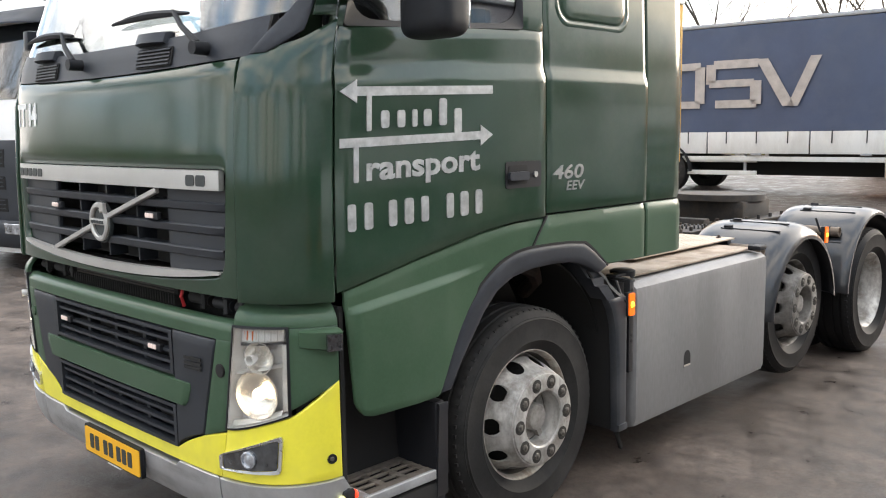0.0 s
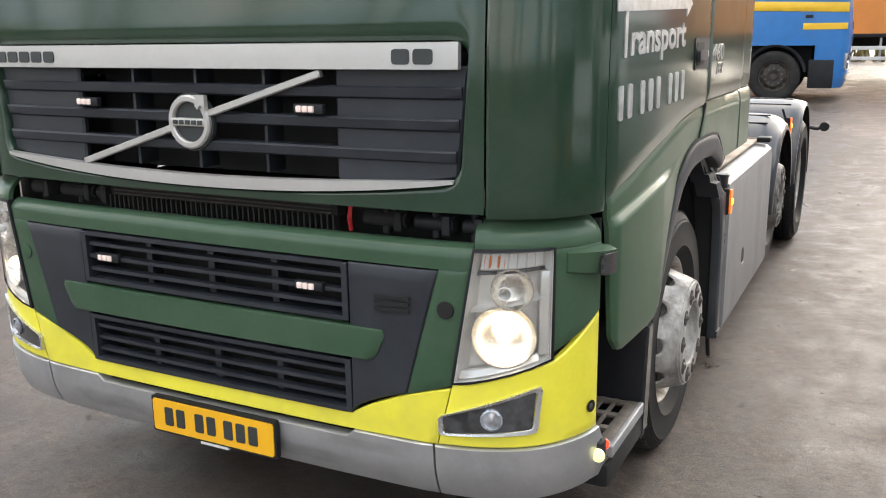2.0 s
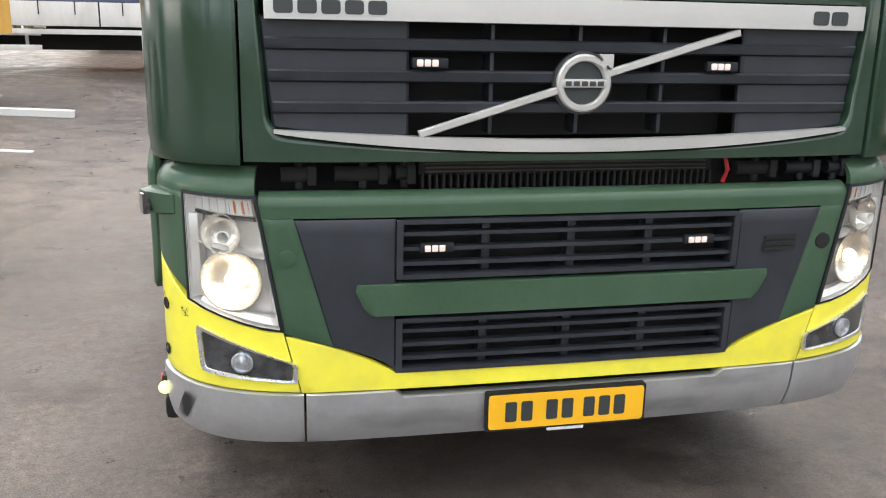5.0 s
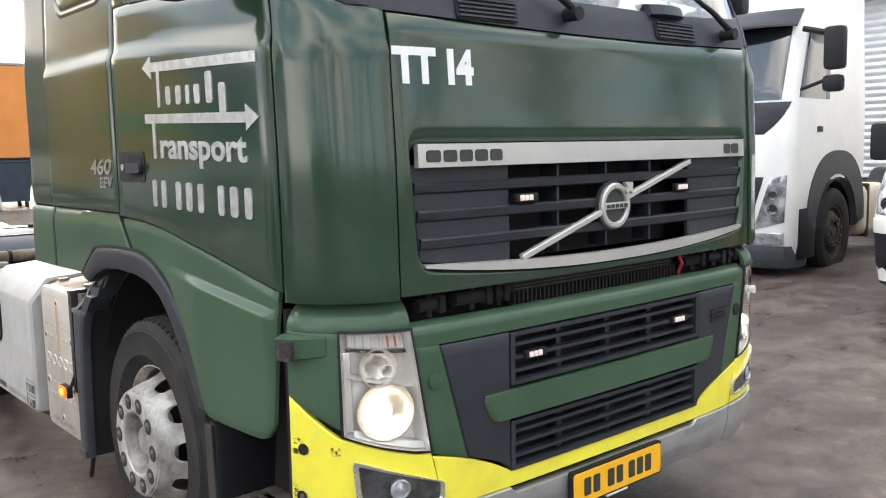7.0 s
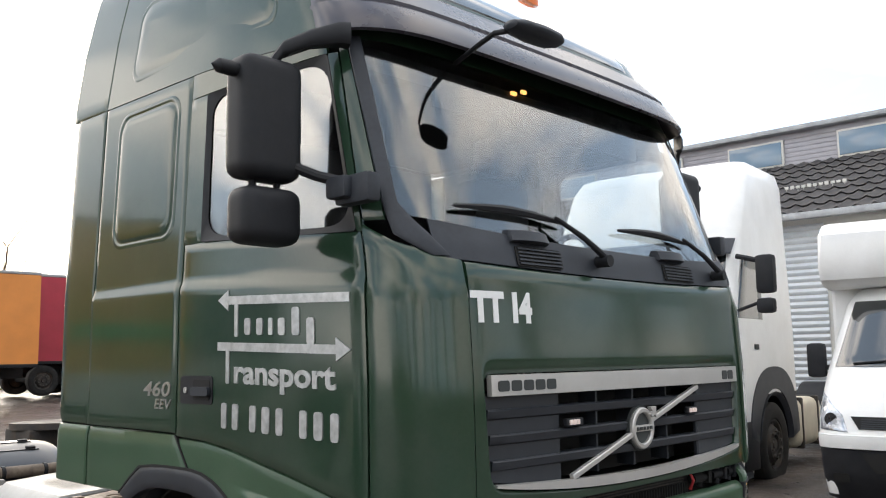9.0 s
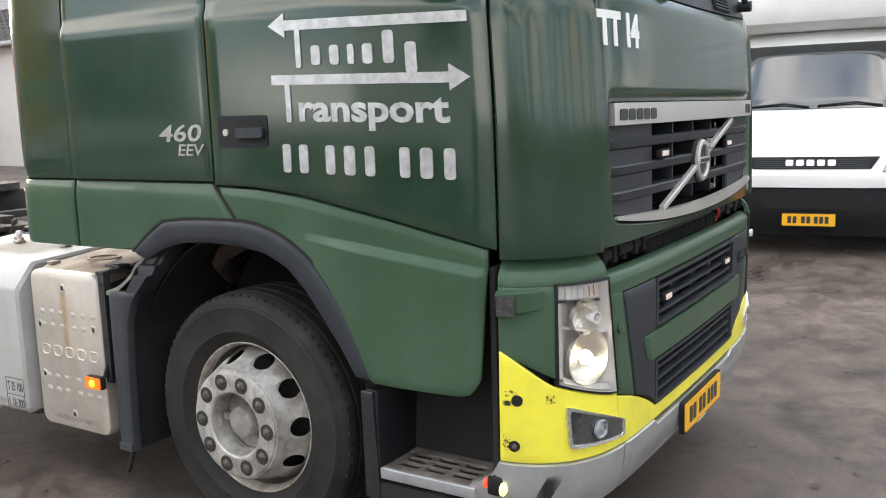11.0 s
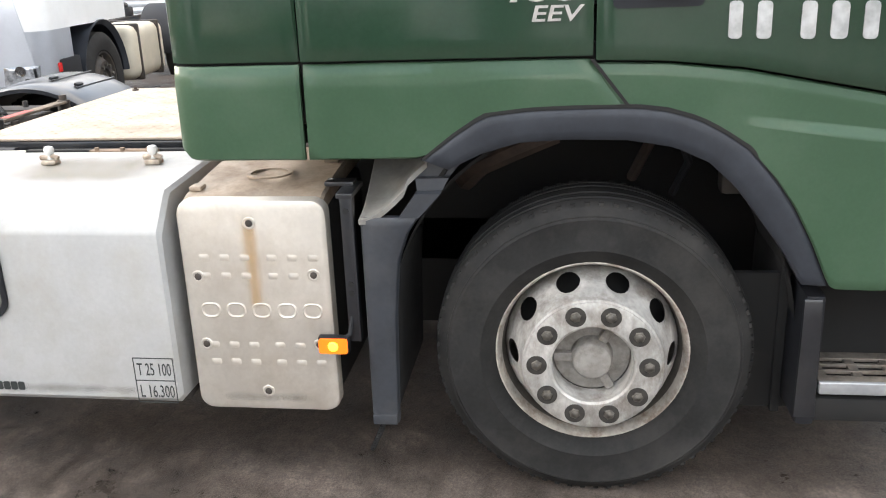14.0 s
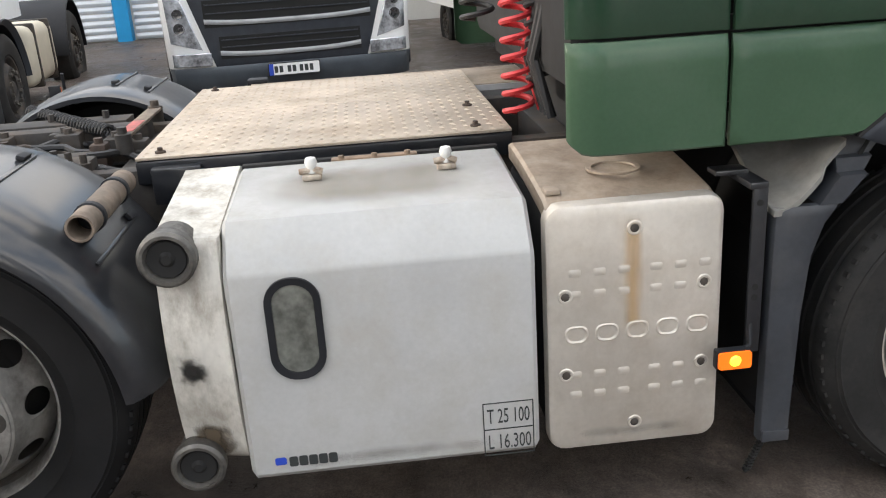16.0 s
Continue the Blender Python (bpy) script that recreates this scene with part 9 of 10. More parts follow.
def van():
    """White box van seen from the front."""
    m = place(5.25, 0.47, -83, -0.06) @ Matrix.Diagonal((0.91, 1, 1, 1))
    t = thing("box_van", "white box van with a black lower bumper", "van", m)
    LV = [(0.28, 0.10, 1.9, 0.93), (0.45, 0.02, 1.95, 0.97), (0.80, 0.0, 1.95, 0.99), (1.05, 0.10, 1.95, 0.99), (1.38, 0.40, 1.95, 0.97), (2.05, 0.95, 1.95, 0.86), (2.22, 1.25, 1.95, 0.80), (2.25, 1.4, 1.9, 0.7)]
    bm = bmesh.new()
    low = bmesh.new()
    split_cab(bm, low, LV, 0.76, 0.46, 0.16, 0.10)
    part("cab_body", bm, "white", t, "", 40)
    part("cab_front", low, "white", t, "", 40)
    bm = bmesh.new()
    box(bm, (0, 1.1, 0.55), (1.36, 1.4, 0.42), 0.04)
    part("engine", bm, "dark", t)
    F = lambda u, v, o: Vector((u, front_y(LV, u, v, 0.16, 0.10) - o, v))
    bm = bmesh.new()
    sheet(bm, lambda u, v, o: F(lerp(-1, 1, u) * lerp(0.86, 0.74, v), lerp(1.42, 2.06, v), 0.012 + o), steps(10), steps(6), 0.02, 0.004)
    part("windscreen", bm, "window", t, "dark windscreen")
    for g in (-1, 1):
        bm = bmesh.new()
        tube(bm, [F(g * 0.35 - 0.32, 1.45, 0.03), F(g * 0.35 + 0.05, 1.475, 0.035), F(g * 0.35 + 0.3, 1.44, 0.03)], 0.009, 6)
        part("wiper", bm, "black", t)
        bm = bmesh.new()
        lens_on(bm, F, [(g * u, v) for u, v in ((0.66, 0.84), (0.95, 0.86), (0.965, 1.20), (0.72, 0.99))], 0.014, 0.03)
        hl = part("headlamp", bm, "lamp_glass", t, "clear headlamp, switched off")
        bm = bmesh.new()
        lathe(bm, [(0.06, 0.0), (0.06, 0.006), (0.045, 0.002), (0, 0.008)], Matrix.Translation(F(g * 0.83, 0.95, 0.018)) @ Matrix.Rotation(radians(-90), 4, "Z"), 16)
        part("lamp_bowl", bm, "repeater", hl)
        bm = bmesh.new()
        box(bm, (g * 1.10, 0.72, 1.48), (0.2, 0.12, 0.34), 0.05)
        tube(bm, [(g * 0.93, 0.75, 1.40), (g * 1.08, 0.72, 1.42)], 0.025)
        part("mirror", bm, "black", t, "black mirror housing")
        lorry_wheel(t, pose(g * 0.84, 0.86, 0.35, 0, 0, 0 if g > 0 else 180), 0.70, dark=True)
        lorry_wheel(t, pose(g * 0.84, 4.3, 0.35, 0, 0, 0 if g > 0 else 180), 0.70, dark=True)
        bm = bmesh.new()
        slab(bm, rounded(g * 0.74 - 0.08, 0.40, g * 0.74 + 0.08, 0.48, 0.02), lambda u, v, o: F(u, v, 0.052 + o), 0.01)
        part("fog_lamp_niche", bm, "dark", t)
    bm = bmesh.new()
    sheet(bm, lambda u, v, o: F(lerp(-1, 1, u) * lerp(0.56, 0.64, v), lerp(0.87, 0.98, v), 0.012 + o), steps(12), steps(3), 0.03, 0.002)
    gr = part("grille", bm, "dark", t, "black mesh grille with pale bars")
    for k in range(5):
        bm = bmesh.new()
        sheet(bm, lambda u, v, o: F(lerp(-0.54, 0.54, u), 0.88 + 0.018 * k + 0.008 * v, 0.016 + o), steps(12), [0, 1], 0.004, 0.0)
        part("grille_bar", bm, "plastic", gr)
    bars_on("maker_bars", "white_letter", [(-0.24 + 0.1 * k, 0.90, -0.24 + 0.1 * k + 0.075, 0.955) for k in range(5)], lambda u, v, o: F(u, v, 0.022 + o), 0.006, "", gr)
    bm = bmesh.new()
    sheet(bm, lambda u, v, o: F(lerp(-0.97, 0.97, u), lerp(0.70, 0.82, v), 0.05 + o), steps(16), steps(3), 0.2, 0.01)
    part("bumper", bm, "white", t, "white bumper")
    bm = bmesh.new()
    sheet(bm, lambda u, v, o: F(lerp(-0.95, 0.95, u), lerp(0.24, 0.695, v), 0.04 + o), steps(16), steps(5), 0.2, 0.012)
    part("lower_bumper", bm, "black", t, "black lower bumper")
    bm = bmesh.new()
    sheet(bm, lambda u, v, o: F(lerp(-1, 1, u) * lerp(0.42, 0.56, v), lerp(0.50, 0.67, v), 0.044 + o), steps(12), steps(3), 0.006, 0.0)
    part("bumper_slot", bm, "dark", t)
    number_plate(t, Vector((0, -0.075, 0.405)), 0.504, 0.112, "plate")
    # box body with its front curve over the cab
    bm = bmesh.new()
    prof = [(1.30, 0.62), (1.30, 2.20), (1.0, 2.22), (0.86, 2.28), (0.80, 2.42), (0.86, 2.74), (1.05, 2.86), (1.25, 2.90), (5.2, 2.90), (5.2, 0.62)]
    skin(bm, [[Vector((x, y + (0.03 if abs(x) > 1.03 and y < 4 else 0), z)) for y, z in prof] for x in (-1.06, -1.02, 1.02, 1.06)])
    part("box_body", bm, "white", t, "white insulated box")
    bm = bmesh.new()
    box(bm, (0.36, 0.88, 2.87), (1.30, 0.26, 0.17), 0.04, None, 4)
    unit = part("cooling_unit", bm, "white", t, "white cooling unit with grey slats")
    for k in range(4):
        bm = bmesh.new()
        box(bm, (0.42, 0.745, 2.815 + 0.034 * k), (1.05, 0.02, 0.013), 0.004)
        part("unit_slat", bm, "fender", unit)
    return t


van()


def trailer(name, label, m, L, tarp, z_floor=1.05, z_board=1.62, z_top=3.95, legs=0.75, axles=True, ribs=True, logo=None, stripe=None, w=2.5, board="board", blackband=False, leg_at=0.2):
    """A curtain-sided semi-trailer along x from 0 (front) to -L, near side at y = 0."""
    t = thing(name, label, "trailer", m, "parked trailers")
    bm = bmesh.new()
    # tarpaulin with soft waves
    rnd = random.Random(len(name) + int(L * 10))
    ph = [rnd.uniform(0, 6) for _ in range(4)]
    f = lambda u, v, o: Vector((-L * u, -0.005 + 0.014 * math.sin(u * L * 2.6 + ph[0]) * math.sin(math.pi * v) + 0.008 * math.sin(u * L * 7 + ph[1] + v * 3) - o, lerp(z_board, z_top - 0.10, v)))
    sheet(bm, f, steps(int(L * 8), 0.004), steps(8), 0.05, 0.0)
    part("tarpaulin", bm, tarp, t, "hanging tarpaulin side")
    bm = bmesh.new()
    box(bm, (-L / 2, w / 2 + 0.02, (z_floor + z_top) / 2 + 0.1), (L - 0.02, w - 0.06, z_top - z_floor - 0.25))
    part("body_core", bm, tarp, t)
    bm = bmesh.new()
    box(bm, (-L / 2, w / 2, z_top - 0.045), (L + 0.04, w + 0.03, 0.09), 0.03)
    part("roof_rail", bm, "steelgrey", t, "pale grey roof rail")
    n = max(2, int(L / 2.2))
    if z_board > z_floor + 0.1:
        for k in range(n):
            bm = bmesh.new()
            box(bm, (-L * (k + 0.5) / n, -0.015, (z_floor + z_board) / 2 + 0.03), (L / n - 0.03, 0.05, z_board - z_floor - 0.08), 0.012)
            b = part("dropside", bm, board, t, "white dropside board")
            bm = bmesh.new()
            box(bm, (-L * (k + 0.5) / n, -0.05, z_floor + 0.06), (0.22, 0.03, 0.05), 0.008)
            part("board_hinge", bm, "steelgrey", b)
            for q in range(3):
                bm = bmesh.new()
                box(bm, (-L * (k + 0.2 + 0.3 * q) / n, -0.048, z_board - 0.13), (0.02, 0.015, 0.26), 0.003)
                part("tarp_strap", bm, "black", b)
    bm = bmesh.new()
    box(bm, (-L / 2, 0.02, z_floor - 0.04), (L, 0.08, 0.10), 0.01)
    part("floor_rail", bm, "board" if not blackband else "black", t)
    for y in (0.75, w - 0.75):
        bm = bmesh.new()
        box(bm, (-L / 2, y, z_floor - 0.25), (L - 0.3, 0.12, 0.34), 0.01)
        part("frame_beam", bm, "dark", t)
    # side guards
    for z in (0.50, 0.78):
        bm = bmesh.new()
        box(bm, (-L * 0.46, 0.03, z), (L * 0.42, 0.03, 0.10), 0.008)
        part("side_guard", bm, "board", t, "white side guard rail")
    for k in range(3):
        bm = bmesh.new()
        box(bm, (-L * (0.27 + 0.19 * k), 0.06, 0.75), (0.06, 0.04, 0.6), 0.005)
        part("guard_post", bm, "steelgrey", t)
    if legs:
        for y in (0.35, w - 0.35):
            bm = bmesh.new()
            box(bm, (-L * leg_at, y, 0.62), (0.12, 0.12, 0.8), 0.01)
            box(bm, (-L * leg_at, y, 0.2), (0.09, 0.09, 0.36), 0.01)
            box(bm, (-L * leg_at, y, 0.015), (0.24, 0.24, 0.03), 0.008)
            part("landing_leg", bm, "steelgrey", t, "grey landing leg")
    if axles:
        count = 3 if L > 10 else 1
        for k in range(count):
            x = -L * 0.72 - 1.31 * k
            for g, y in ((1, 0.16), (-1, w - 0.16)):
                lorry_wheel(t, pose(x, y, 0.49, 0, 0, -90 if g > 0 else 90), 0.98, dark=True)
        bm = bmesh.new()
        for k in range(count):
            rod(bm, (-L * 0.72 - 1.31 * k, 0.2, 0.49), (-L * 0.72 - 1.31 * k, w - 0.2, 0.49), 0.08)
        part("trailer_axle", bm, "dark", t)
    bm = bmesh.new()
    box(bm, (-L * 0.86, w / 2, 0.6), (0.5, w - 0.5, 0.5), 0.05)
    part("underbody", bm, "dark", t)
    if logo:
        for (u0, v0, u1, v1, sk) in logo:
            bm = bmesh.new()
            f = lambda u, v, o: Vector((lerp(u0, u1, u) + sk * v, -0.045 - o, lerp(v0, v1, v)))
            sheet(bm, f, steps(6), steps(3), 0.01, 0.0)
            part("tarp_print", bm, "logo_grey", t, "faded plain print on the tarpaulin")
    if stripe:
        z0, z1, x0, x1, mat = stripe
        bm = bmesh.new()
        sheet(bm, lambda u, v, o: Vector((lerp(x0, x1, u), -0.045 - o, lerp(z0, z1, v))), steps(8), steps(2), 0.01, 0.0)
        part("tarp_stripe", bm, mat, t)
    return t


# slate-blue trailer behind a blue tractor unit
trailer("blue_lorry_body", "slate-blue curtain body with white dropside boards on a lorry", place(-1.55, 17.0, 3), 13.4, "tarp_blue", 0.85, 1.40, 3.75, legs=0, axles=False,
        logo=[(-2.72, 1.92, -2.50, 2.93, 0.45), (-2.82, 1.925, -2.56, 2.925, -0.59), (-4.35, 2.76, -3.36, 2.94, 0.0), (-4.52, 2.44, -4.30, 2.86, 0.0), (-4.45, 2.36, -3.45, 2.52, 0.0), (-3.52, 1.98, -3.28, 2.48, 0.0), (-4.30, 1.91, -3.38, 2.08, 0.0), (-4.78, 2.02, -4.55, 2.82, 0.0), (-5.60, 2.76, -4.66, 2.92, 0.0), (-5.60, 1.92, -4.66, 2.08, 0.0)])


def blue_tractor():
    m = place(0.95, 18.25, 93)
    LV = [(0.35, 0.12, 2.1, 1.18), (0.6, 0.03, 2.15, 1.23), (1.3, 0.0, 2.15, 1.24), (1.95, 0.05, 2.15, 1.24), (2.85, 0.30, 2.15, 1.21), (3.1, 0.45, 2.15, 1.17), (3.5, 0.9, 2.15, 1.1), (3.6, 1.2, 2.1, 1.0)]
    t = tractor("blue_tractor", "blue tractor unit with a yellow stripe coupled to a trailer", m, "blue", LV,
                {"screen": (1.95, 2.75), "outline": [(-0.9, 0.70), (0.9, 0.70), (0.9, 1.80), (-0.9, 1.80)], "mat": "blue", "label": "blue grille", "slots": [(0.8, 0.95, 0.8), (1.1, 1.25, 0.8), (1.4, 1.55, 0.8)]},
                [(0.90, 0.62), (1.16, 0.64), (1.18, 0.95), (0.94, 0.93)], (0.28, 0.58, "blue"), None, False, tank="alu", length=9.0)
    for g in (-1, 1):
        bm = bmesh.new()
        sheet(bm, lambda u, v, o: Vector((g * (1.252 + o), lerp(0.1, 2.1, u), lerp(1.72, 1.90, v) + 0.06 * u)), steps(6), steps(2), 0.01, 0.002)
        part("cab_stripe", bm, "stripe", t, "yellow stripe")
        bm = bmesh.new()
        sheet(bm, lambda u, v, o: Vector((g * (1.252 + o), lerp(0.1, 0.9, u), lerp(1.40, 1.52, v))), steps(6), steps(2), 0.01, 0.002)
        part("cab_stripe", bm, "stripe", t)
    bm = bmesh.new()
    lathe(bm, [(0.0, 0.0), (0.29, 0.0), (0.31, -0.02), (0.31, -1.0), (0.0, -1.0)], Matrix.Translation((-1.20, 2.75, 0.66)) @ Matrix.Rotation(math.pi, 4, "Z"), 28)
    part("drum_tank", bm, "alu", t, "round silver tank")


blue_tractor()
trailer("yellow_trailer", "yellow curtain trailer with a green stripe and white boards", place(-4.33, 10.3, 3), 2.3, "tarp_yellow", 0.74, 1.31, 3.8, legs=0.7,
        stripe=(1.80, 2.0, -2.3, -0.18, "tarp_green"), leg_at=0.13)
trailer("orange_trailer", "orange curtain trailer on a pale frame", place(7.6, 25.2, 1), 13.6, "tarp_orange", 1.15, 1.16, 3.9, legs=0.8, blackband=True)
trailer("red_trailer", "dark red curtain trailer", place(19.5, 27.0, 0), 11.6, "tarp_red", 1.1, 1.11, 3.9, legs=0.8, blackband=True)


def ladder():
    t = thing("ladder", "aluminium step ladder with a platform", "ladder", place(2.85, 22.0, 8))
    for x in (-0.35, 0.35):
        for y0, y1, nm in ((-0.9, 0.1, "front_rail"), (1.1, 0.25, "back_rail")):
            bm = bmesh.new()
            rod(bm, (x, y0, 0.02), (x * 0.8, y1, 2.9), 0.035, None, 8)
            part(nm, bm, "steelgrey", t)
    for k in range(9):
        z = 0.3 + 0.3 * k
        bm = bmesh.new()
        box(bm, (0, -0.9 + 1.0 * z / 2.9, z), (0.66 - 0.04 * z, 0.09, 0.03), 0.006)
        part("rung", bm, "steelgrey", t)
    for z in (0.7, 1.5):
        bm = bmesh.new()
        box(bm, (0, 1.1 - 0.85 * z / 2.9, z), (0.62, 0.04, 0.04), 0.006)
        part("brace", bm, "steelgrey", t)
    t2 = thing("rolling_bin", "dark blue wheeled bin beside the ladder", "bin", place(3.75, 22.6, 0))
    bm = bmesh.new()
    skin(bm, [[Vector((sx * a, sy * b, z)) for sx, sy in ((-1, -1), (1, -1), (1, 1), (-1, 1))] for a, b, z in ((0.52, 0.40, 0.16), (0.58, 0.46, 1.15), (0.60, 0.48, 1.16), (0.60, 0.48, 1.22))])
    part("bin_body", bm, "binblue", t2)
    bm = bmesh.new()
    box(bm, (0, 0, 1.25), (1.24, 1.0, 0.06), 0.02)
    part("bin_lid", bm, "black", t2)
    for x in (-0.45, 0.45):
        for y in (-0.34, 0.34):
            bm = bmesh.new()
            rod(bm, (x - 0.03, y, 0.09), (x + 0.03, y, 0.09), 0.09, None, 14)
            part("castor", bm, "rubber", t2)


ladder()


def box_truck():
    """Rear of a rigid lorry with red and yellow boards."""
    t = thing("box_lorry", "rear of a pale box lorry with red and yellow boards", "truck", place(7.6, -1.98, -88), "parked lorries")
    bm = bmesh.new()
    box(bm, (0, 2.15, 2.73), (2.5, 4.2, 2.5), 0.04)
    part("box_body", bm, "shutter", t, "pale ribbed box")
    for k in range(14):
        bm = bmesh.new()
        box(bm, (0, 0.03, 1.70 + 0.16 * k), (2.36, 0.03, 0.09), 0.01)
        part("box_rib", bm, "shutter", t)
    bm = bmesh.new()
    box(bm, (0, 2.1, 0.95), (0.9, 4.0, 0.3), 0.02)
    part("chassis_beam", bm, "dark", t)
    bm = bmesh.new()
    box(bm, (0, 0.10, 0.45), (2.42, 0.16, 0.46), 0.03)
    part("rear_beam", bm, "black", t, "black rear beam")
    bm = bmesh.new()
    box(bm, (0, 0.30, 1.38), (2.4, 0.30, 0.14), 0.02)
    part("body_sill", bm, "fender", t, "dark sill under the box")
    for g in (-1, 1):
        bm = bmesh.new()
        f = lambda u, v, o: Vector((g * lerp(0.62, 1.22, v), 0.95 - math.cos(lerp(0.1, 2.6, u)) * (0.66 + o), 0.42 + math.sin(lerp(0.1, 2.6, u)) * (0.66 + o)))
        sheet(bm, f, steps(14), steps(4), 0.03, 0.004)
        part("fender", bm, "dustytube", t, "dusty brown fender")
        bm = bmesh.new()
        box(bm, (g * 1.01, 0.0, 0.60), (0.34, 0.05, 0.085), 0.015)
        lamp = part("tail_lamp", bm, "tail_red", t, "red tail lamp")
        bm = bmesh.new()
        box(bm, (g * 0.99, -0.026, 0.60), (0.07, 0.01, 0.075), 0.004)
        part("reverse_lens", bm, "whiteplate", lamp)
        bm = bmesh.new()
        box(bm, (g * 0.84, 0.0, 0.325), (0.75, 0.02, 0.12), 0.004)
        bd = part("warning_board", bm, "stripe", t, "yellow board with red bars")
        for k in range(5):
            bm = bmesh.new()
            slab(bm, [(-0.36 + 0.15 * k, -0.057), (-0.28 + 0.15 * k, -0.057), (-0.20 + 0.15 * k, 0.057), (-0.28 + 0.15 * k, 0.057)], lambda u, v, o, g=g: Vector((g * 0.84 + u * 0.9, -0.012 - o, 0.325 + v)), 0.003)
            # the bars carry the same faint glow, though they are no lamps
            part("warning_bar", bm, "tail_red", bd)
        for y in (0.95, 2.3):
            lorry_wheel(t, pose(g * 1.06, y, 0.49, 0, 0, 0 if g > 0 else 180), 0.98, dark=True)
    number_plate(t, Vector((-0.96, -0.01, 0.46)), 0.504, 0.112, "plate")
    for k in range(14):
        bm = bmesh.new()
        x = -1.15 + 0.17 * k
        tube(bm, [(x, 0.10, 1.34), (x + 0.05, 0.05, 1.12 + 0.06 * math.sin(k * 2.1)), (x + 0.12, 0.04, 1.10 + 0.05 * math.cos(k * 1.7)), (x + 0.15, 0.10, 1.34)], 0.028, 6)
        part("chain_loop", bm, "black", t)


# faint glow put into the red of the tail lamps and board bars
M["tail_red"] = glow("red_lens_film", (0.85, 0.03, 0.02), 0.12)
box_truck()


def building():
    """Long workshop: pale wall with shutters, dark low roof, a grey storey behind."""
    X = 12.2
    g0 = rise(X, 5)
    def wall(name, c, s, mat, label):
        bm = bmesh.new()
        box(bm, c, s)
        return tagged(part(name, bm, mat), label, "wall", kind="structure")
    w = wall("wall_east", (X + 0.15, 14.75, 2.02), (0.3, 38.5, 4.04), "wallwhite", "white rendered workshop wall with metal shutters")
    # shutters, each of many slats, between blue posts
    n, top = 32, 3.88
    for y0, y1 in ((-1.8, 1.2), (3.75, 6.72), (7.05, 10.0), (10.35, 13.3), (13.65, 16.6)):
        for k in range(n):
            bm = bmesh.new()
            h = (top - g0) / n
            z = g0 + 0.01 + h * k
            f = lambda u, v, o: Vector((X - 0.02 - 0.03 * math.sin(math.pi * v) - o, lerp(y0, y1, u), z + h * v * 0.92))
            sheet(bm, f, [0, 0.5, 1], [0, 0.25, 0.5, 0.75, 1], 0.02, 0.002)
            part("shutter_slat", bm, "shutter", w)
    for y in (6.885, 10.175, 13.475):
        bm = bmesh.new()
        box(bm, (X - 0.08, y, 2.0), (0.22, 0.24, 4.0), 0.01)
        tagged(part("post", bm, "bluepost"), "blue painted steel post", "post", kind="structure")
    # roof of overlapping wavy sheets
    bm = bmesh.new()
    rows = 9
    for j in range(rows):
        a, c = lerp(X - 0.35, X + 4.6, j / rows), lerp(X - 0.35, X + 4.6, (j + 1.08) / rows)
        za, zc = lerp(4.02, 5.95, j / rows) + 0.035, lerp(4.02, 5.95, (j + 1.08) / rows)
        line = [(-26 + 0.1 * k, 0.03 * math.cos(math.pi * k / 1.5)) for k in range(214, 601)]
        lo = ring(bm, [(a, y, za + d) for y, d in line])
        hi = ring(bm, [(c, y, zc + d) for y, d in line])
        for k in range(386):
            bm.faces.new((lo[k], lo[k + 1], hi[k + 1], hi[k]))
    tagged(part("roof", bm, "roof"), "dark wavy tiled low roof", "roof", kind="structure")
    bm = bmesh.new()
    box(bm, (X - 0.38, 14.75, 3.98), (0.14, 38.7, 0.12), 0.03)
    tagged(part("gutter", bm, "steelgrey"), "pale grey gutter", "gutter", kind="structure")
    for k in range(11):
        bm = bmesh.new()
        box(bm, (X + 1.62, 3.92 + 0.11 * k, 4.86), (0.02, 0.075, 0.055 if k % 3 else 0.075), 0.004)
        rod(bm, (X + 1.62, 3.92 + 0.11 * k, 4.76), (X + 1.62, 3.92 + 0.11 * k, 4.84), 0.006)
        tagged(part("roof_bar", bm, "wallwhite"), "small white bar standing on the dark roof", "sign", kind="structure")
    u = wall("wall_upper", (X + 6.6, 14.75, 4.7), (4.0, 38.5, 4.0), "clad", "grey clad upper storey")
    for k in range(8):
        bm = bmesh.new()
        box(bm, (X + 4.59, 14.75, 5.86 + 0.105 * k), (0.02, 38.5, 0.095), 0.006)
        part("clad_board", bm, "clad", u)
    bm = bmesh.new()
    box(bm, (X + 6.5, 14.75, 6.74), (4.3, 38.9, 0.12), 0.03)
    tagged(part("roof_edge", bm, "steelgrey"), "pale roof edge", "roof", kind="structure")
    for k in range(3, 12):
        y = 6.91 + 2.56 * (k - 7)
        wn_ = thing("window_%d" % (k - 2), "bluish office window in a white frame", "window", Matrix.Translation((X + 4.55, y, 6.24)), kind="structure")
        bm = bmesh.new()
        box(bm, (0, 0, 0), (0.06, 1.36, 0.62), 0.02)
        part("window_frame", bm, "wallwhite", wn_)
        bm = bmesh.new()
        box(bm, (-0.035, 0, 0), (0.02, 1.26, 0.52), 0.004)
        part("window_pane", bm, M["officeglass"], wn_)


M["officeglass"] = material("office_glass", (0.16, 0.24, 0.32), 0.08, var=0.1, scale=1, bump=0, spec=0.8)
building()


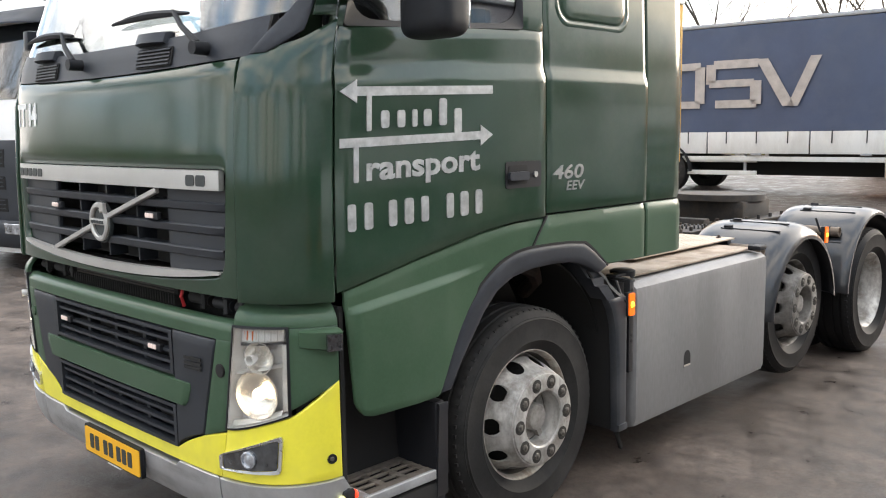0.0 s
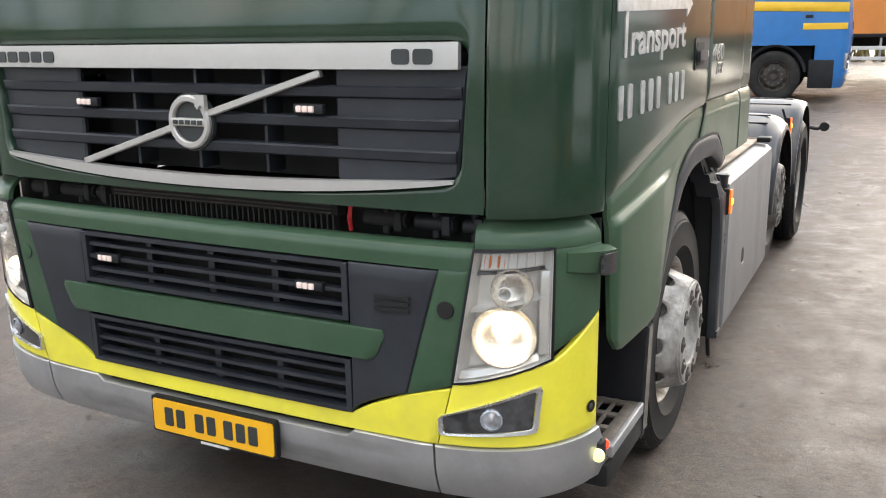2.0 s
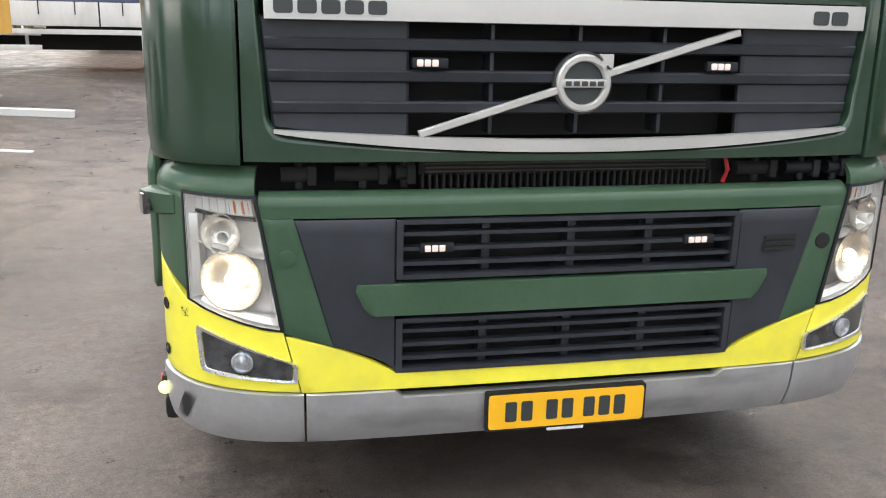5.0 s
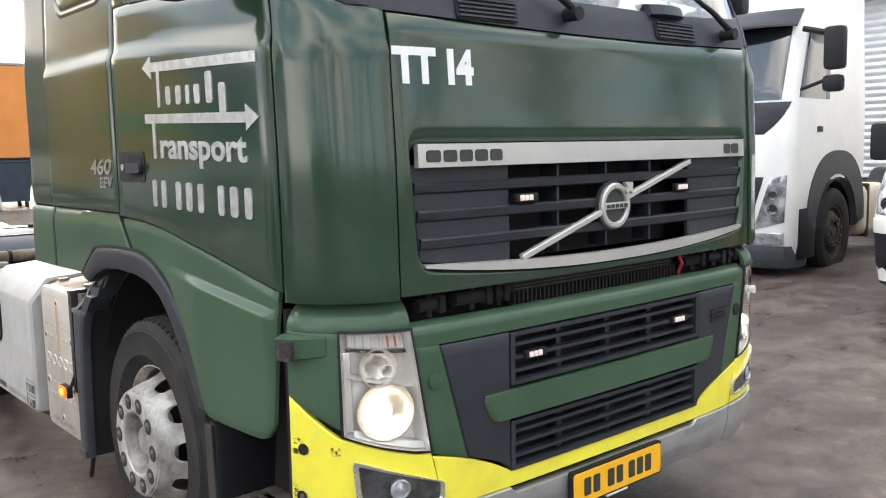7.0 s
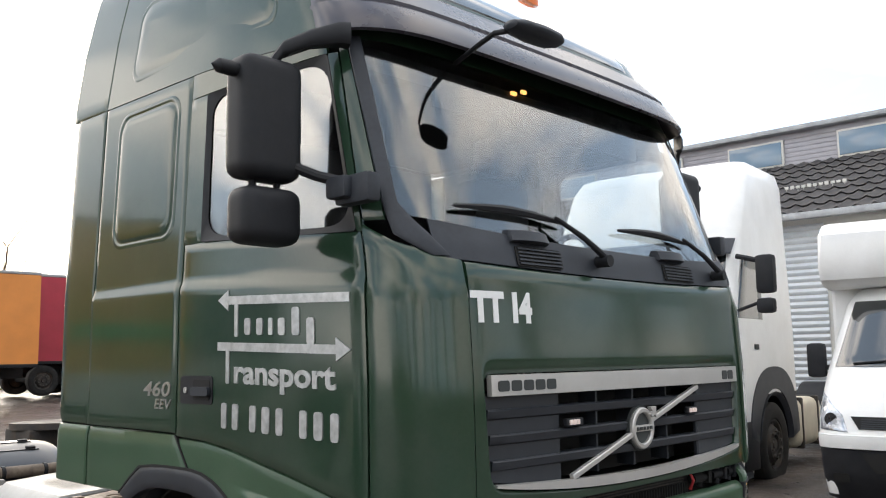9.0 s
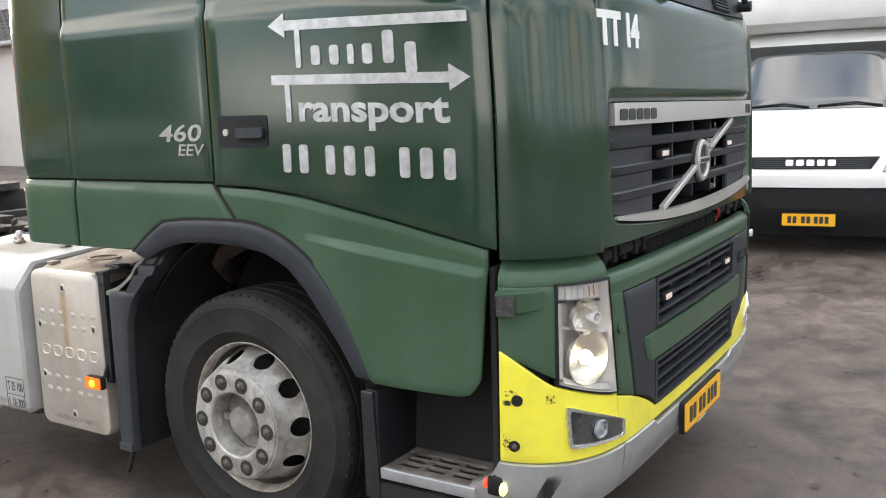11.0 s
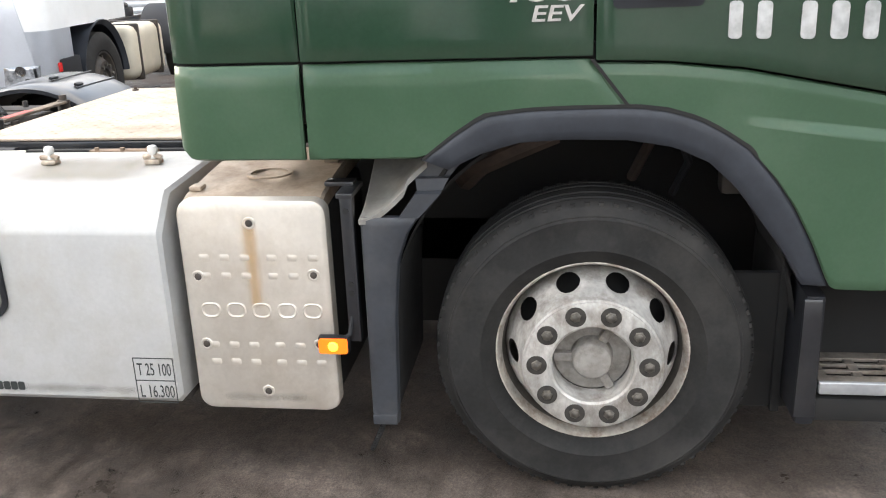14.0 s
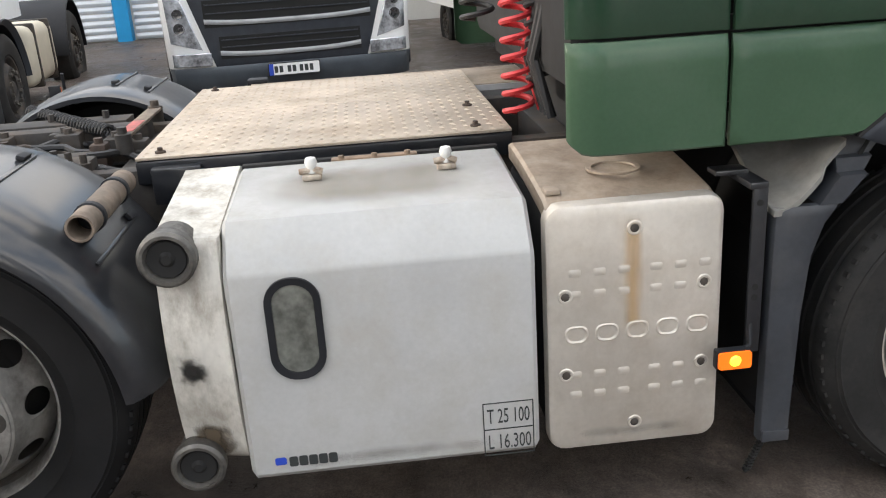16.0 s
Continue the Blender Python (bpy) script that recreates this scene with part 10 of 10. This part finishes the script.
def bare_tree(name, label, m, height, seed, group="bare trees"):
    rnd = random.Random(seed)
    t = thing(name, label, "tree", m, group)
    trunk, crown = bmesh.new(), bmesh.new()
    def grow(bm_t, p, d, length, r, depth):
        pts, q, dd = [p], p, d
        n = 4 if depth < 2 else 3
        for k in range(n):
            dd = (dd + Vector((rnd.uniform(-1, 1), rnd.uniform(-1, 1), rnd.uniform(-0.3, 0.8))) * 0.14).normalized()
            q = q + dd * length / n
            pts.append(q)
        tube(bm_t, pts, lambda u: r * (1 - 0.45 * u), 7 if depth == 0 else (5 if depth < 3 else 3))
        if depth >= 5:
            return
        kids = (5, 4, 4, 4, 3)[depth]
        for k in range(kids):
            at = rnd.uniform(0.35, 1.0) if k else 1.0
            i = min(len(pts) - 1, int(at * (len(pts) - 1) + 0.5))
            side = Vector((rnd.uniform(-1, 1), rnd.uniform(-1, 1), rnd.uniform(-0.1, 0.9))).normalized()
            nd = (dd * 0.62 + side * 0.75).normalized()
            grow(crown, pts[i], nd, length * rnd.uniform(0.5, 0.74), r * (0.55 if k == 0 else 0.38) * (1 - 0.3 * at) + 0.003, depth + 1)
    grow(trunk, Vector((0, 0, -0.1)), Vector((0, 0, 1)), height * 0.42, height * 0.017, 0)
    part("trunk", trunk, "bark", t, "grey-brown bare trunk")
    part("crown", crown, "bark", t, "leafless branching crown")
    return t


ta = bare_tree("bare_tree", "tall leafless roadside tree", place(-6.0, 40.0, 0), 13, 3)
tb_ = bare_tree("bare_tree", "tall leafless roadside tree", place(-14.0, 44.0, 0), 15, 8)
for k, (x, y, turn) in enumerate(((-9.5, 42, 70), (-1.5, 46, 130), (-19, 40, 200), (6, 50, 20), (14, 47, 100), (24, 50, 300), (-28, 42, 250))):
    copy_thing((ta, tb_)[k % 2], place(x, y, turn))
# the row along the road that mirrors in the paint
for k, (x, turn) in enumerate(((-21, 10), (-16.5, 90), (-12, 40), (-8, 200), (-4, 150), (0.5, 300), (5, 60), (9.5, 240), (14, 120), (19, 340), (23, 20), (27, 110), (31, 210), (36, 300), (-26, 75))):
    copy_thing((tb_, ta)[k % 2], place(x, -19 - 2.5 * (k % 3), turn))


# unseen trees added off to the sides to darken what the paint mirrors
for k, (x, y) in enumerate(((-15, -10), (-19, -7), (-23, -11), (-17.5, -14), (-28, -8), (15.5, -9.5), (19, -13), (22.5, -8.5), (26, -12), (30, -9), (34, -13.5), (39, -10), (17, -16), (44, -14))):
    copy_thing((ta, tb_)[k % 2], place(x, y, 47 * k))


def hedge(name, label, x0, x1, y, h, seed):
    """Low tangle of twigs and dead grass along the edge of the yard."""
    rnd = random.Random(seed)
    bm = bmesh.new()
    for k in range(int((x1 - x0) * 26)):
        x, yy = rnd.uniform(x0, x1), y + rnd.uniform(-1.2, 1.2)
        z0 = rise(x, yy)
        hh = h * rnd.uniform(0.35, 1.0)
        w = rnd.uniform(0.03, 0.09)
        a = rnd.uniform(0, math.pi)
        dx, dy = w * math.cos(a), w * math.sin(a)
        lx, ly = rnd.uniform(-0.3, 0.3), rnd.uniform(-0.3, 0.3)
        q = ring(bm, [(x - dx, yy - dy, z0), (x + dx, yy + dy, z0), (x + lx + dx * 0.5, yy + ly + dy * 0.5, z0 + hh * 0.7), (x + lx * 1.6, yy + ly * 1.6, z0 + hh), (x + lx - dx * 0.5, yy + ly - dy * 0.5, z0 + hh * 0.7)])
        bm.faces.new(q)
    o = part(name, bm, "grass")
    tagged(o, label, "hedge", kind="stuff")


hedge("hedge", "brown winter hedge and dead grass at the yard's edge", -30, 40, 35.5, 1.5, 4)
hedge("hedge", "tall brown winter hedge along the road side", -35, 45, -17.0, 2.0, 9)
# unseen hedge, added to darken the reflections in the door
hedge("hedge", "unseen brown hedge added at the yard's corner to darken reflections", -34, -13, -8.5, 3.4, 21)


def kerbs():
    """Pale kerb and worn line by the yellow trailer."""
    for y, w, h in ((7.65, 0.12, 0.012), (10.1, 0.14, 0.09)):
        bm = bmesh.new()
        n = 24
        f = lambda u, v, o: Vector((lerp(-16, -3.2, u), y + w * v, rise(lerp(-16, -3.2, u), y + w * v) + h + o))
        sheet(bm, f, steps(n), [0, 0.5, 1], h + 0.02, 0.003)
        tagged(part("kerb", bm, "wallwhite"), "worn pale kerb along the yard", "kerb", kind="structure")


kerbs()


def litter():
    """Leaves and grit lying about the yard."""
    rnd = random.Random(12)
    bm = bmesh.new()
    for k in range(700):
        x, y = rnd.uniform(-6, 9), rnd.uniform(-5, 14)
        if abs(x) < 1.2 and 0 < y < 6.3:
            continue
        z = rise(x, y) + 0.004
        s = rnd.uniform(0.006, 0.022) if k > 40 else rnd.uniform(0.02, 0.045)
        a = rnd.uniform(0, 6.3)
        c, d = math.cos(a) * s, math.sin(a) * s
        q = ring(bm, [(x - c, y - d, z), (x + d * 0.6, y - c * 0.6, z + s * 0.3), (x + c, y + d, z + s * 0.15), (x - d * 0.6, y + c * 0.6, z + s * 0.4)])
        bm.faces.new(q)
    tagged(part("litter", bm, "bark"), "scattered pale leaves and grit on the asphalt", "litter", kind="stuff")


litter()
